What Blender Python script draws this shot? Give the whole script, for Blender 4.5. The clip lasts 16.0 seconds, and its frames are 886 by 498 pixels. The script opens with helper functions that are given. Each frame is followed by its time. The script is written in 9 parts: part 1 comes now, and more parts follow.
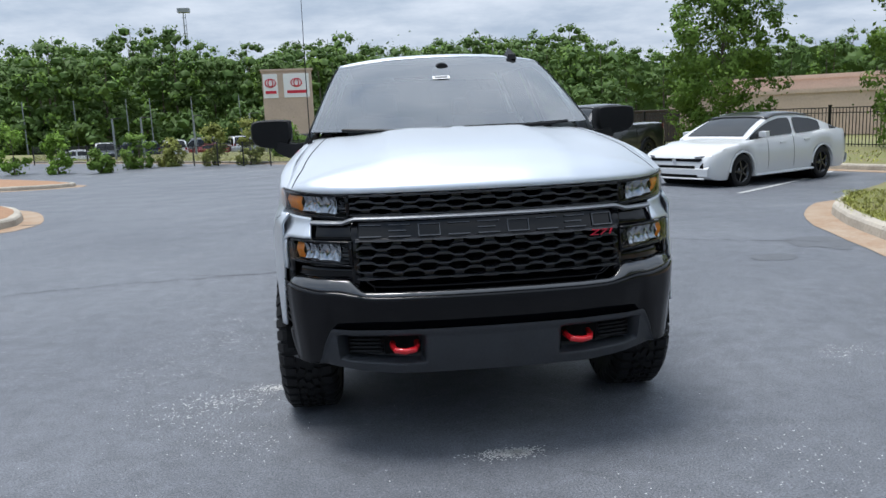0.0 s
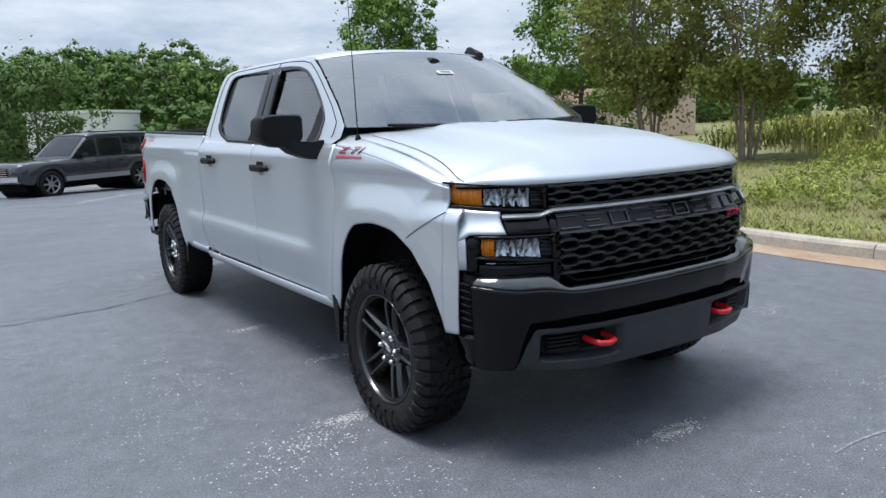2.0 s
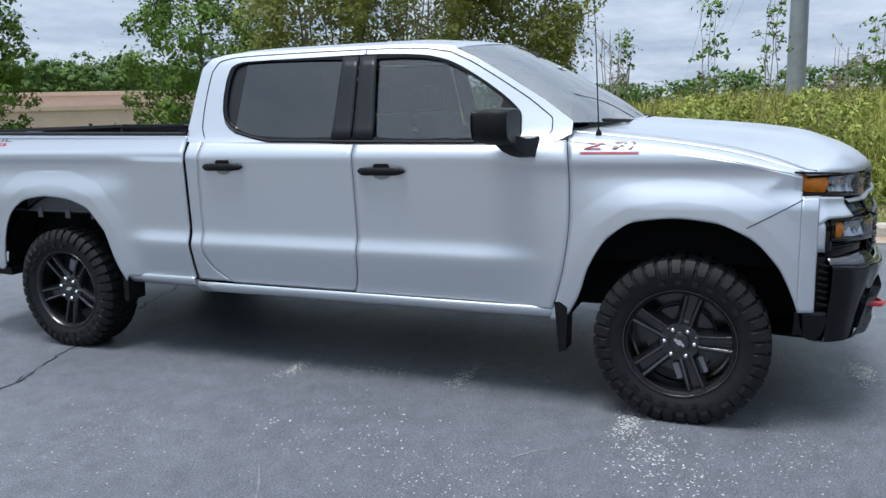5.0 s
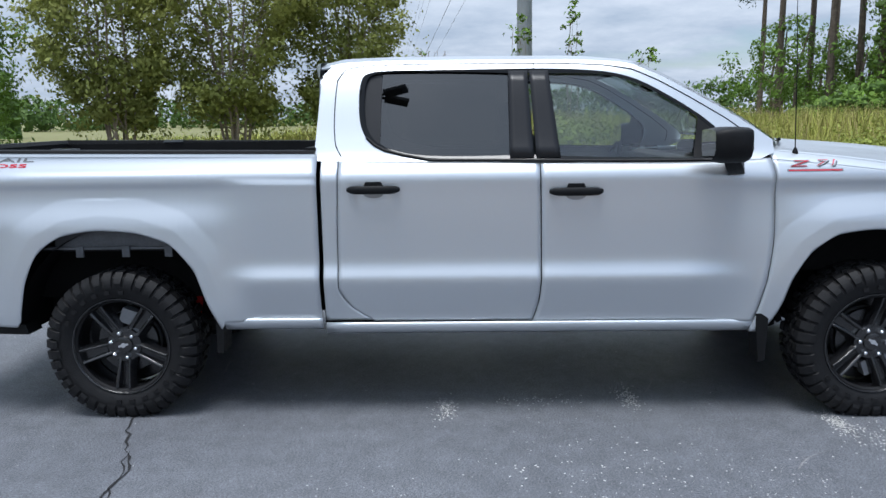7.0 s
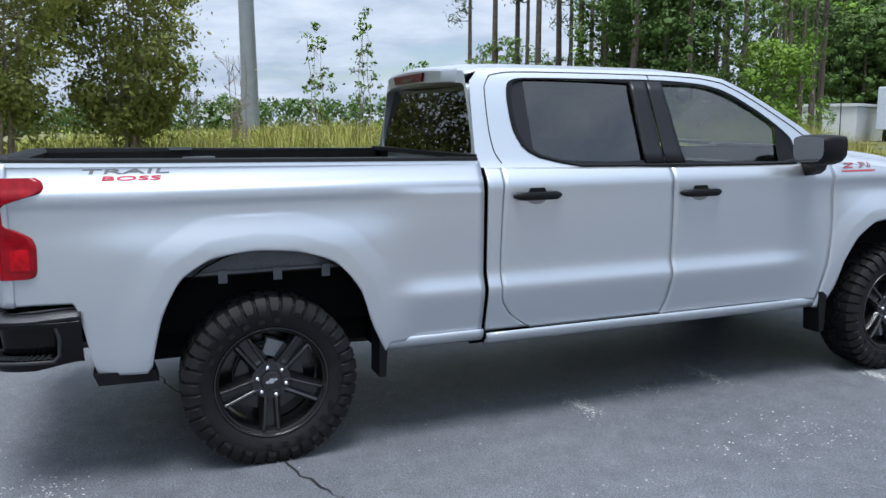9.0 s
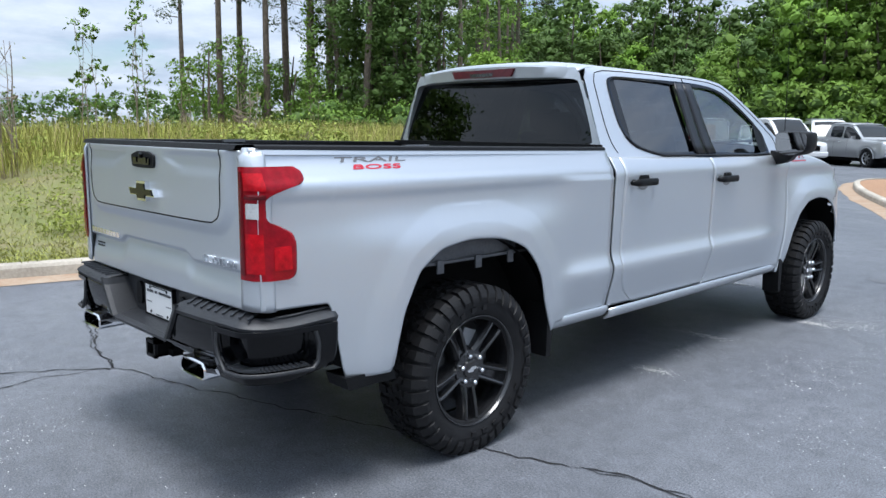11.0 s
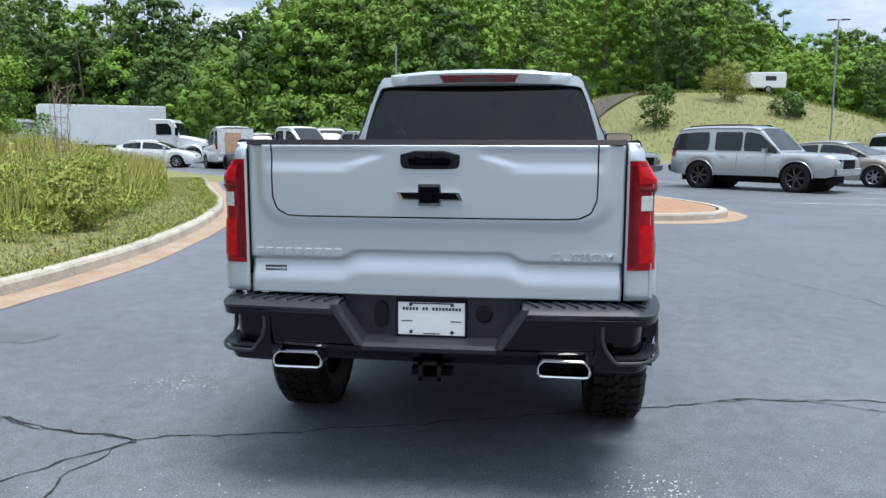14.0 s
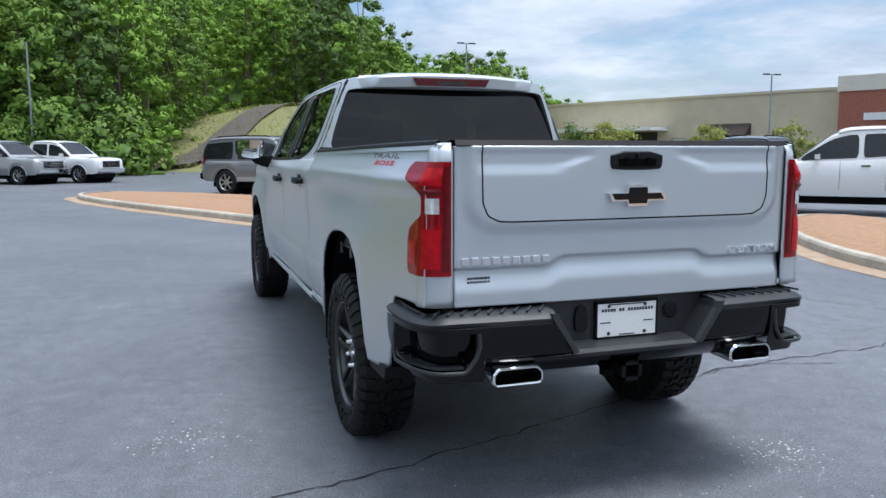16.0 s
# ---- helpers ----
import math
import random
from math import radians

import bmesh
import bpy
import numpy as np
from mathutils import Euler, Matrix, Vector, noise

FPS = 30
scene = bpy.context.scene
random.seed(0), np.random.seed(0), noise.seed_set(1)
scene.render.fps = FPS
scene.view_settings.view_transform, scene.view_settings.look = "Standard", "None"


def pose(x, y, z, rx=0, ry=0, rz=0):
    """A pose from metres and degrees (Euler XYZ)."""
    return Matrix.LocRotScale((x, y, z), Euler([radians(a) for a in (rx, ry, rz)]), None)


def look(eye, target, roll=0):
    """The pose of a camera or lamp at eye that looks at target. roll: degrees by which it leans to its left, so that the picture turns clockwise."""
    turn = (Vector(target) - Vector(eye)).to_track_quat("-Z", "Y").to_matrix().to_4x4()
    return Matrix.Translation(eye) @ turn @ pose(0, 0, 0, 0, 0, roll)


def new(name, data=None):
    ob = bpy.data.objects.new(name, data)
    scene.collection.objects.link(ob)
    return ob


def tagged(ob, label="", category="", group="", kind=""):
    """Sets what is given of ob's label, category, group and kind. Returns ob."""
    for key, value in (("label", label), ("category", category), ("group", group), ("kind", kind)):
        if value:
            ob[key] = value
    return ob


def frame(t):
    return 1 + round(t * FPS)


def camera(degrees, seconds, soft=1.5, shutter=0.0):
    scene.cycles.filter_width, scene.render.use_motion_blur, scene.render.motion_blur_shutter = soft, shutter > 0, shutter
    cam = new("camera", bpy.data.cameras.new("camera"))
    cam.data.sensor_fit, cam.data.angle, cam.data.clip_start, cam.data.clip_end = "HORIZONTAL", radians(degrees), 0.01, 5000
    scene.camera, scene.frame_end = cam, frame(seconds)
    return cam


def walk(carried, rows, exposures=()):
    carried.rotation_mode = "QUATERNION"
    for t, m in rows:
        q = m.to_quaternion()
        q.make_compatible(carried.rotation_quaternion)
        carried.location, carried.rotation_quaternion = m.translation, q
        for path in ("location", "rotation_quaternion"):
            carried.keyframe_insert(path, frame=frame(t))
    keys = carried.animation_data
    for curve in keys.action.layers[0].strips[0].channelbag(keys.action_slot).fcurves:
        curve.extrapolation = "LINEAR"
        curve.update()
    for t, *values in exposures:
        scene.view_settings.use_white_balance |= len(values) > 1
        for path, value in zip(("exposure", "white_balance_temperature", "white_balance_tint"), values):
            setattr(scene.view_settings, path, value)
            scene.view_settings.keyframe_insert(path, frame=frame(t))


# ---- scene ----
cam = camera(59.5, 16.0)
PATH = [
    (0, (-0.497, -6.182, 1.526), (-0.323, -4.219, 1.184), -2.5),
    (0.5, (-1.1, -6.016, 1.51), (-0.663, -4.093, 1.174), -2.3),
    (1, (-1.673, -5.799, 1.504), (-1.002, -3.945, 1.174), -2.4),
    (1.5, (-2.198, -5.536, 1.496), (-1.311, -3.774, 1.166), -2.3),
    (2, (-2.704, -5.208, 1.49), (-1.623, -3.559, 1.154), -2.3),
    (2.5, (-3.175, -4.809, 1.48), (-1.906, -3.301, 1.141), -2.0),
    (3, (-3.569, -4.357, 1.498), (-2.136, -3.006, 1.15), -1.9),
    (3.2, (-3.748, -4.196, 1.493), (-2.259, -2.905, 1.15), -1.8),
    (5.3, (-4.857, -1.967, 1.565), (-2.997, -1.322, 1.214), -1.3),
    (5.5, (-4.952, -1.694, 1.556), (-3.063, -1.129, 1.22), -1.0),
    (6, (-4.995, -1.102, 1.575), (-3.066, -0.697, 1.231), -1.1),
    (6.5, (-4.992, -0.468, 1.598), (-3.036, -0.238, 1.249), -1.0),
    (7, (-4.956, 0.156, 1.607), (-2.985, 0.201, 1.269), -0.8),
    (7.5, (-4.879, 0.769, 1.601), (-2.911, 0.63, 1.272), -0.7),
    (8, (-4.785, 1.357, 1.579), (-2.838, 1.025, 1.264), -0.6),
    (8.5, (-4.649, 1.943, 1.588), (-2.745, 1.413, 1.275), -0.5),
    (9, (-4.519, 2.53, 1.606), (-2.68, 1.811, 1.287), -0.2),
    (9.5, (-4.32, 3.109, 1.595), (-2.564, 2.206, 1.28), -0.1),
    (9.7, (-4.241, 3.33, 1.571), (-2.52, 2.363, 1.252), 0.2),
    (11.8, (-2.684, 5.275, 1.496), (-1.524, 3.672, 1.207), 0.1),
    (12, (-2.512, 5.433, 1.468), (-1.422, 3.78, 1.182), 0.1),
    (12.5, (-2.037, 5.71, 1.458), (-1.134, 3.948, 1.175), 0.1),
    (13, (-1.518, 5.903, 1.453), (-0.823, 4.049, 1.174), 0.2),
    (13.5, (-1.004, 6.079, 1.457), (-0.52, 4.158, 1.179), 0.1),
    (14, (-0.455, 6.183, 1.464), (-0.194, 4.219, 1.187), 0.1),
    (14.5, (0.118, 6.23, 1.464), (0.155, 4.249, 1.191), 0.0),
    (15, (0.675, 6.159, 1.463), (0.48, 4.187, 1.193), 0.1),
    (15.5, (1.222, 6.043, 1.437), (0.804, 4.105, 1.179), -0.0),
    (16, (1.734, 5.822, 1.426), (1.086, 3.946, 1.176), -0.1),
]
walk(cam, [(t, look(eye, target, roll)) for t, eye, target, roll in PATH],
     exposures=[(0, 1.08, 6110, 10), (2, 1.14, 6060, 10), (3, 1.14, 5990, 10), (5.5, 1.05, 5920, 10), (9, 1.16, 5930, 10), (12.5, 1.45, 6000, 10), (14.5, 1.34, 6010, 10), (16, 1.27, 5970, 10)])

# ---------------------------------------------------------------- world, sun
SUN_EL, SUN_AZ = radians(76), radians(298)
world = bpy.data.worlds.new("sky")
scene.world = world
world.use_nodes = True
wn, wl = world.node_tree.nodes, world.node_tree.links
wn.clear()
w_out, w_bg, w_sky = wn.new("ShaderNodeOutputWorld"), wn.new("ShaderNodeBackground"), wn.new("ShaderNodeTexSky")
w_sky.sky_type, w_sky.sun_disc = "NISHITA", False
w_sky.sun_elevation, w_sky.sun_rotation = SUN_EL, SUN_AZ
w_sky.air_density, w_sky.dust_density = 1.0, 0.6
w_bg.inputs["Strength"].default_value = 0.094
w_co, w_sep = wn.new("ShaderNodeTexCoord"), wn.new("ShaderNodeSeparateXYZ")
wl.new(w_co.outputs["Generated"], w_sep.inputs[0])
w_z = wn.new("ShaderNodeMath"); w_z.operation = "ADD"; w_z.inputs[1].default_value = 0.16
wl.new(w_sep.outputs["Z"], w_z.inputs[0])
w_cm = wn.new("ShaderNodeCombineXYZ")
for axis in "XY":
    d = wn.new("ShaderNodeMath"); d.operation = "DIVIDE"
    wl.new(w_sep.outputs[axis], d.inputs[0]); wl.new(w_z.outputs[0], d.inputs[1])
    wl.new(d.outputs[0], w_cm.inputs[axis])
w_n1, w_n2 = wn.new("ShaderNodeTexNoise"), wn.new("ShaderNodeTexNoise")
for n, s, det in ((w_n1, 0.85, 9), (w_n2, 1.7, 7)):
    n.inputs["Scale"].default_value, n.inputs["Detail"].default_value, n.inputs["Roughness"].default_value = s, det, 0.6
    wl.new(w_cm.outputs[0], n.inputs["Vector"])
w_n1.inputs["Distortion"].default_value = 0.3
w_r1 = wn.new("ShaderNodeValToRGB")
w_r1.color_ramp.elements[0].position, w_r1.color_ramp.elements[1].position = 0.31, 0.46
w_r2 = wn.new("ShaderNodeValToRGB")
w_r2.color_ramp.elements[0].position, w_r2.color_ramp.elements[1].position = 0.36, 0.68
w_r2.color_ramp.elements[0].color, w_r2.color_ramp.elements[1].color = (4.3, 5.0, 5.9, 1), (6.9, 7.35, 7.95, 1)
w_mix = wn.new("ShaderNodeMixRGB")
# the cover thins out towards the south
w_th = wn.new("ShaderNodeMath"); w_th.operation = "MULTIPLY_ADD"; w_th.inputs[1].default_value = 0.085
wl.new(w_sep.outputs["Y"], w_th.inputs[0]); wl.new(w_n1.outputs["Fac"], w_th.inputs[2])
wl.new(w_th.outputs[0], w_r1.inputs[0]); wl.new(w_n2.outputs["Fac"], w_r2.inputs[0])
wl.new(w_r1.outputs[0], w_mix.inputs[0]); wl.new(w_sky.outputs[0], w_mix.inputs[1]); wl.new(w_r2.outputs[0], w_mix.inputs[2])
# an overcast sky is brighter towards the zenith
w_g = wn.new("ShaderNodeMath"); w_g.operation = "MULTIPLY_ADD"; w_g.inputs[1].default_value, w_g.inputs[2].default_value = 0.43, 0.51
w_g.use_clamp = False
w_cl = wn.new("ShaderNodeMath"); w_cl.operation = "MAXIMUM"; w_cl.inputs[1].default_value = 0.0
wl.new(w_sep.outputs["Z"], w_cl.inputs[0]); wl.new(w_cl.outputs[0], w_g.inputs[0])
w_mul = wn.new("ShaderNodeMixRGB"); w_mul.blend_type = "MULTIPLY"; w_mul.inputs[0].default_value = 1.0
wl.new(w_mix.outputs[0], w_mul.inputs[1]); wl.new(w_g.outputs[0], w_mul.inputs[2])
wl.new(w_mul.outputs[0], w_bg.inputs["Color"]); wl.new(w_bg.outputs[0], w_out.inputs[0])

sun = new("sun", bpy.data.lights.new("sun", "SUN"))
sun.data.energy, sun.data.angle, sun.data.color = 1.75, radians(26), (1.0, 0.96, 0.9)
sun.matrix_world = look((0, 0, 0), (-math.sin(SUN_AZ) * math.cos(SUN_EL), -math.cos(SUN_AZ) * math.cos(SUN_EL), -math.sin(SUN_EL)))

# ---------------------------------------------------------------- materials


def material(name, color, rough=0.5, metal=0.0, vary=0.0, scale=8.0, bump=0.0, bump_scale=60.0, coat=0.0, second=None, spec=0.5, island=0.0, obj_vary=0.0):
    """A procedural surface: base colour with two scales of variation, fine bump, optional clear coat."""
    m = bpy.data.materials.new(name)
    m.use_nodes = True
    n, l = m.node_tree.nodes, m.node_tree.links
    b = n["Principled BSDF"]
    b.inputs["Roughness"].default_value, b.inputs["Metallic"].default_value = rough, metal
    b.inputs["Coat Weight"].default_value, b.inputs["Coat Roughness"].default_value = coat, 0.04
    b.inputs["Specular IOR Level"].default_value = spec
    b.inputs["Base Color"].default_value = (*color, 1)
    last = None
    if vary or second or island or obj_vary or bump:
        tc = n.new("ShaderNodeTexCoord")
    if vary or second:
        n1, n2, mx = n.new("ShaderNodeTexNoise"), n.new("ShaderNodeTexNoise"), n.new("ShaderNodeMixRGB")
        for q, s in ((n1, scale), (n2, scale * 9)):
            q.inputs["Scale"].default_value, q.inputs["Detail"].default_value = s, 5
            l.new(tc.outputs["Object"], q.inputs["Vector"])
        add = n.new("ShaderNodeMath"); add.operation = "MULTIPLY_ADD"; add.inputs[1].default_value = 0.45
        l.new(n2.outputs["Fac"], add.inputs[0])
        sc = n.new("ShaderNodeMath"); sc.operation = "MULTIPLY"; sc.inputs[1].default_value = 0.55
        l.new(n1.outputs["Fac"], sc.inputs[0]); l.new(sc.outputs[0], add.inputs[2])
        rp = n.new("ShaderNodeValToRGB"); rp.color_ramp.elements[0].position, rp.color_ramp.elements[1].position = 0.36, 0.64
        l.new(add.outputs[0], rp.inputs[0]); l.new(rp.outputs[0], mx.inputs[0])
        lo = second or tuple(c * (1 - vary) for c in color)
        hi = color if second else tuple(min(1, c * (1 + vary)) for c in color)
        mx.inputs[1].default_value, mx.inputs[2].default_value = (*lo, 1), (*hi, 1)
        last = mx.outputs[0]
    if island or obj_vary:
        hs = n.new("ShaderNodeHueSaturation")
        hs.inputs["Color"].default_value = (*color, 1)
        if last:
            l.new(last, hs.inputs["Color"])
        mr = n.new("ShaderNodeMapRange")
        a = island or obj_vary
        mr.inputs["To Min"].default_value, mr.inputs["To Max"].default_value = 1 - a, 1 + a
        src = n.new("ShaderNodeNewGeometry").outputs["Random Per Island"] if island else n.new("ShaderNodeObjectInfo").outputs["Random"]
        l.new(src, mr.inputs["Value"]); l.new(mr.outputs[0], hs.inputs["Value"])
        last = hs.outputs[0]
    if last:
        l.new(last, b.inputs["Base Color"])
    if bump:
        bn, bp = n.new("ShaderNodeTexNoise"), n.new("ShaderNodeBump")
        bn.inputs["Scale"].default_value, bn.inputs["Detail"].default_value = bump_scale, 4
        bp.inputs["Strength"].default_value, bp.inputs["Distance"].default_value = bump, 0.01
        l.new(tc.outputs["Object"], bn.inputs["Vector"]); l.new(bn.outputs["Fac"], bp.inputs["Height"])
        l.new(bp.outputs[0], b.inputs["Normal"])
    return m


def glass_material(name, tint, rough=0.0, mix=0.09):
    """Tinted pane: part clear, part glossy by the angle."""
    m = bpy.data.materials.new(name)
    m.use_nodes = True
    n, l = m.node_tree.nodes, m.node_tree.links
    n.clear()
    o, gl, tr, ms, lw, pw, sc = (n.new("ShaderNode" + k) for k in ("OutputMaterial", "BsdfGlossy", "BsdfTransparent", "MixShader", "LayerWeight", "Math", "Math"))
    gl.inputs["Roughness"].default_value, tr.inputs["Color"].default_value = rough, (*tint, 1)
    lw.inputs["Blend"].default_value, pw.operation, sc.operation = 0.5, "POWER", "MULTIPLY_ADD"
    pw.inputs[1].default_value, sc.inputs[1].default_value, sc.inputs[2].default_value = 3.2, 0.85, mix
    l.new(lw.outputs["Facing"], pw.inputs[0]); l.new(pw.outputs[0], sc.inputs[0])
    l.new(sc.outputs[0], ms.inputs[0]); l.new(tr.outputs[0], ms.inputs[1]); l.new(gl.outputs[0], ms.inputs[2]); l.new(ms.outputs[0], o.inputs[0])
    return m


M = {
    "silver": material("silver_paint", (0.615, 0.65, 0.69), 0.37, 0.72, vary=0.02, scale=300, coat=0.12),
    "black_gloss": material("black_gloss", (0.0022, 0.0024, 0.0034), 0.07, vary=0.1, spec=0.32),
    "black_plastic": material("black_plastic", (0.006, 0.0063, 0.0072), 0.5, vary=0.25, bump=0.12, bump_scale=400, spec=0.22),
    "grey_plastic": material("grey_plastic", (0.026, 0.029, 0.034), 0.42, vary=0.15, bump=0.12, bump_scale=400, spec=0.45),
    "rubber": material("tyre_rubber", (0.008, 0.008, 0.009), 0.6, spec=0.3, vary=0.3, scale=20, bump=0.2, bump_scale=120),
    "rim_black": material("rim_black", (0.011, 0.0113, 0.0128), 0.24, vary=0.2, spec=0.9),
    "chrome": material("chrome", (0.80, 0.81, 0.83), 0.08, 1.0),
    "steel": material("steel", (0.36, 0.37, 0.39), 0.35, 1.0, vary=0.2),
    "grille_grey": material("grille_grey", (0.020, 0.021, 0.024), 0.34, vary=0.15, spec=0.6),
    "dark": material("underbody_dark", (0.003, 0.003, 0.0033), 0.8, vary=0.3, spec=0.15),
    "liner": material("wheel_liner", (0.004, 0.0042, 0.0047), 0.7, vary=0.3, bump=0.2, spec=0.15),
    "zinc": material("bare_frame_metal", (0.11, 0.115, 0.125), 0.5, 0.4, vary=0.2),
    "red_lens": material("red_lens", (0.25, 0.0025, 0.009), 0.12, vary=0.25, scale=30, spec=0.3),
    "clear_lens": material("reverse_lens", (0.62, 0.62, 0.62), 0.15, 0.3, coat=1.0, vary=0.25, scale=40),
    "amber": material("amber_lens", (0.95, 0.27, 0.012), 0.3, coat=0.3, vary=0.2, scale=60),
    "reflector": material("lamp_reflector", (0.42, 0.44, 0.46), 0.10, 0.95, vary=0.6, scale=45),
    "lamp_dark": material("lamp_housing", (0.035, 0.036, 0.038), 0.25, vary=0.3, coat=1.0),
    "red_paint": material("red_paint", (0.62, 0.01, 0.016), 0.3, coat=0.6, vary=0.1),
    "white_plate": material("white_plate", (0.8, 0.8, 0.79), 0.4, vary=0.03),
    "bar_grey": material("satin_grey_bar", (0.26, 0.27, 0.285), 0.32, 0.4, vary=0.06),
    "letter_grey": material("grille_letter_grey", (0.09, 0.093, 0.10), 0.35, 0.3, vary=0.1),
    "bar_white": material("badge_silver", (0.66, 0.67, 0.69), 0.25, 0.7),
    "decal_grey": material("decal_grey", (0.17, 0.172, 0.18), 0.4),
    "decal_dark": material("decal_dark", (0.03, 0.032, 0.038), 0.4),
    "decal_red": material("decal_red", (0.55, 0.02, 0.045), 0.4),
    "seat": material("seat_cloth", (0.03, 0.031, 0.034), 0.85, vary=0.2),
    "trim_grey": material("interior_grey", (0.30, 0.30, 0.30), 0.7, vary=0.1),
    "glass": glass_material("tinted_glass", (0.66, 0.73, 0.70), 0.0, 0.14),
    "screen_glass": glass_material("windscreen_glass", (0.50, 0.58, 0.55), 0.0, 0.32),
    "glass_dark": glass_material("privacy_glass", (0.040, 0.043, 0.050), 0.0, 0.135),
    "glass_back": glass_material("privacy_back_glass", (0.030, 0.033, 0.038), 0.0, 0.05),
    "mirror": material("mirror_glass", (0.9, 0.9, 0.9), 0.02, 1.0),
}

# ---------------------------------------------------------------- mesh helpers


def part(name, geo, mat, parent=None, label="", smooth=True, angle=40, kind=""):
    """Links a bmesh or a (verts, faces) pair as one mesh object under a thing."""
    me = bpy.data.meshes.new(name)
    if isinstance(geo, bmesh.types.BMesh):
        geo.to_mesh(me)
        geo.free()
    else:
        me.from_pydata([tuple(v) for v in geo[0]], [], [tuple(f) for f in geo[1]])
    me.materials.append(M[mat] if isinstance(mat, str) else mat)
    if smooth:
        me.shade_smooth()
        me.set_sharp_from_angle(angle=radians(angle))
    ob = new(name, me)
    if parent:
        ob.parent = parent
    return tagged(ob, label=label, kind=kind)


def thing(name, label, category, m=None, group="", kind=""):
    ob = new(name)
    ob.empty_display_size = 0.2
    if m is not None:
        ob.matrix_basis = m
    return tagged(ob, label, category, group, kind)


def solid(ob, t, offset=-1.0):
    md = ob.modifiers.new("thickness", "SOLIDIFY")
    md.thickness, md.offset = t, offset
    return ob


def bevel(ob, w, seg=2, angle=35):
    md = ob.modifiers.new("edges", "BEVEL")
    md.width, md.segments, md.limit_method, md.angle_limit = w, seg, "ANGLE", radians(angle)
    return ob


def grid(fn, nu, nv, flip=False):
    """A surface fn(u, v) with u, v from 0 to 1."""
    vs = [fn(i / nu, j / nv) for j in range(nv + 1) for i in range(nu + 1)]
    fs = []
    for j in range(nv):
        for i in range(nu):
            a = j * (nu + 1) + i
            q = (a, a + 1, a + nu + 2, a + nu + 1)
            fs.append(q[::-1] if flip else q)
    return vs, fs


def join(*geos):
    vs, fs = [], []
    for v, f in geos:
        k = len(vs)
        vs += list(v)
        fs += [tuple(i + k for i in q) for q in f]
    return vs, fs


def flipx(geo):
    return [(-x, y, z) for x, y, z in geo[0]], [tuple(f)[::-1] for f in geo[1]]


def placed(geo, m):
    return [tuple(m @ Vector(v)) for v in geo[0]], geo[1]


def box(x0, x1, y0, y1, z0, z1):
    v = [(x, y, z) for z in (z0, z1) for y in (y0, y1) for x in (x0, x1)]
    return v, [(0, 2, 3, 1), (4, 5, 7, 6), (0, 1, 5, 4), (2, 6, 7, 3), (0, 4, 6, 2), (1, 3, 7, 5)]


def loft(rings, caps=True, closed=True):
    """Joins rings of equal length into a skin."""
    n = len(rings[0])
    vs = [tuple(p) for r in rings for p in r]
    fs = []
    for j in range(len(rings) - 1):
        for i in range(n if closed else n - 1):
            k = (i + 1) % n
            fs.append((j * n + i, j * n + k, (j + 1) * n + k, (j + 1) * n + i))
    if caps:
        fs += [tuple(range(n))[::-1], tuple((len(rings) - 1) * n + i for i in range(n))]
    return vs, fs


def prism(poly, axis, a, b):
    """A flat outline pushed along an axis from a to b; the outline holds the other two coordinates in order."""
    def at(p, w):
        q = list(p)
        q.insert("xyz".index(axis), w)
        return tuple(q)
    return loft([[at(p, a) for p in poly], [at(p, b) for p in poly]])


def lathe(profile, axis="x", seg=48, centre=(0, 0, 0)):
    """Profile of (along the axis, radius), turned round the axis."""
    rings = []
    for a, r in profile:
        ring = []
        for k in range(seg):
            t = 2 * math.pi * k / seg
            p = {"x": (a, r * math.cos(t), r * math.sin(t)), "y": (r * math.cos(t), a, r * math.sin(t)), "z": (r * math.cos(t), r * math.sin(t), a)}[axis]
            ring.append(tuple(c + o for c, o in zip(p, centre)))
        rings.append(ring)
    return loft(rings, caps=False)


def tube(points, r, seg=8, taper=None):
    """A round bar along a line of points."""
    pts = [Vector(p) for p in points]
    rings = []
    for i, p in enumerate(pts):
        d = (pts[min(i + 1, len(pts) - 1)] - pts[max(i - 1, 0)]).normalized()
        a = d.orthogonal().normalized() if i == 0 else (a - d * a.dot(d)).normalized()
        b = d.cross(a)
        rr = (r if not taper else r + (taper - r) * i / (len(pts) - 1))
        rings.append([tuple(p + (a * math.cos(t) + b * math.sin(t)) * rr) for t in (2 * math.pi * k / seg for k in range(seg))])
    return loft(rings)


def smooth_step(a, b, x):
    t = min(1, max(0, (x - a) / (b - a)))
    return t * t * (3 - 2 * t)


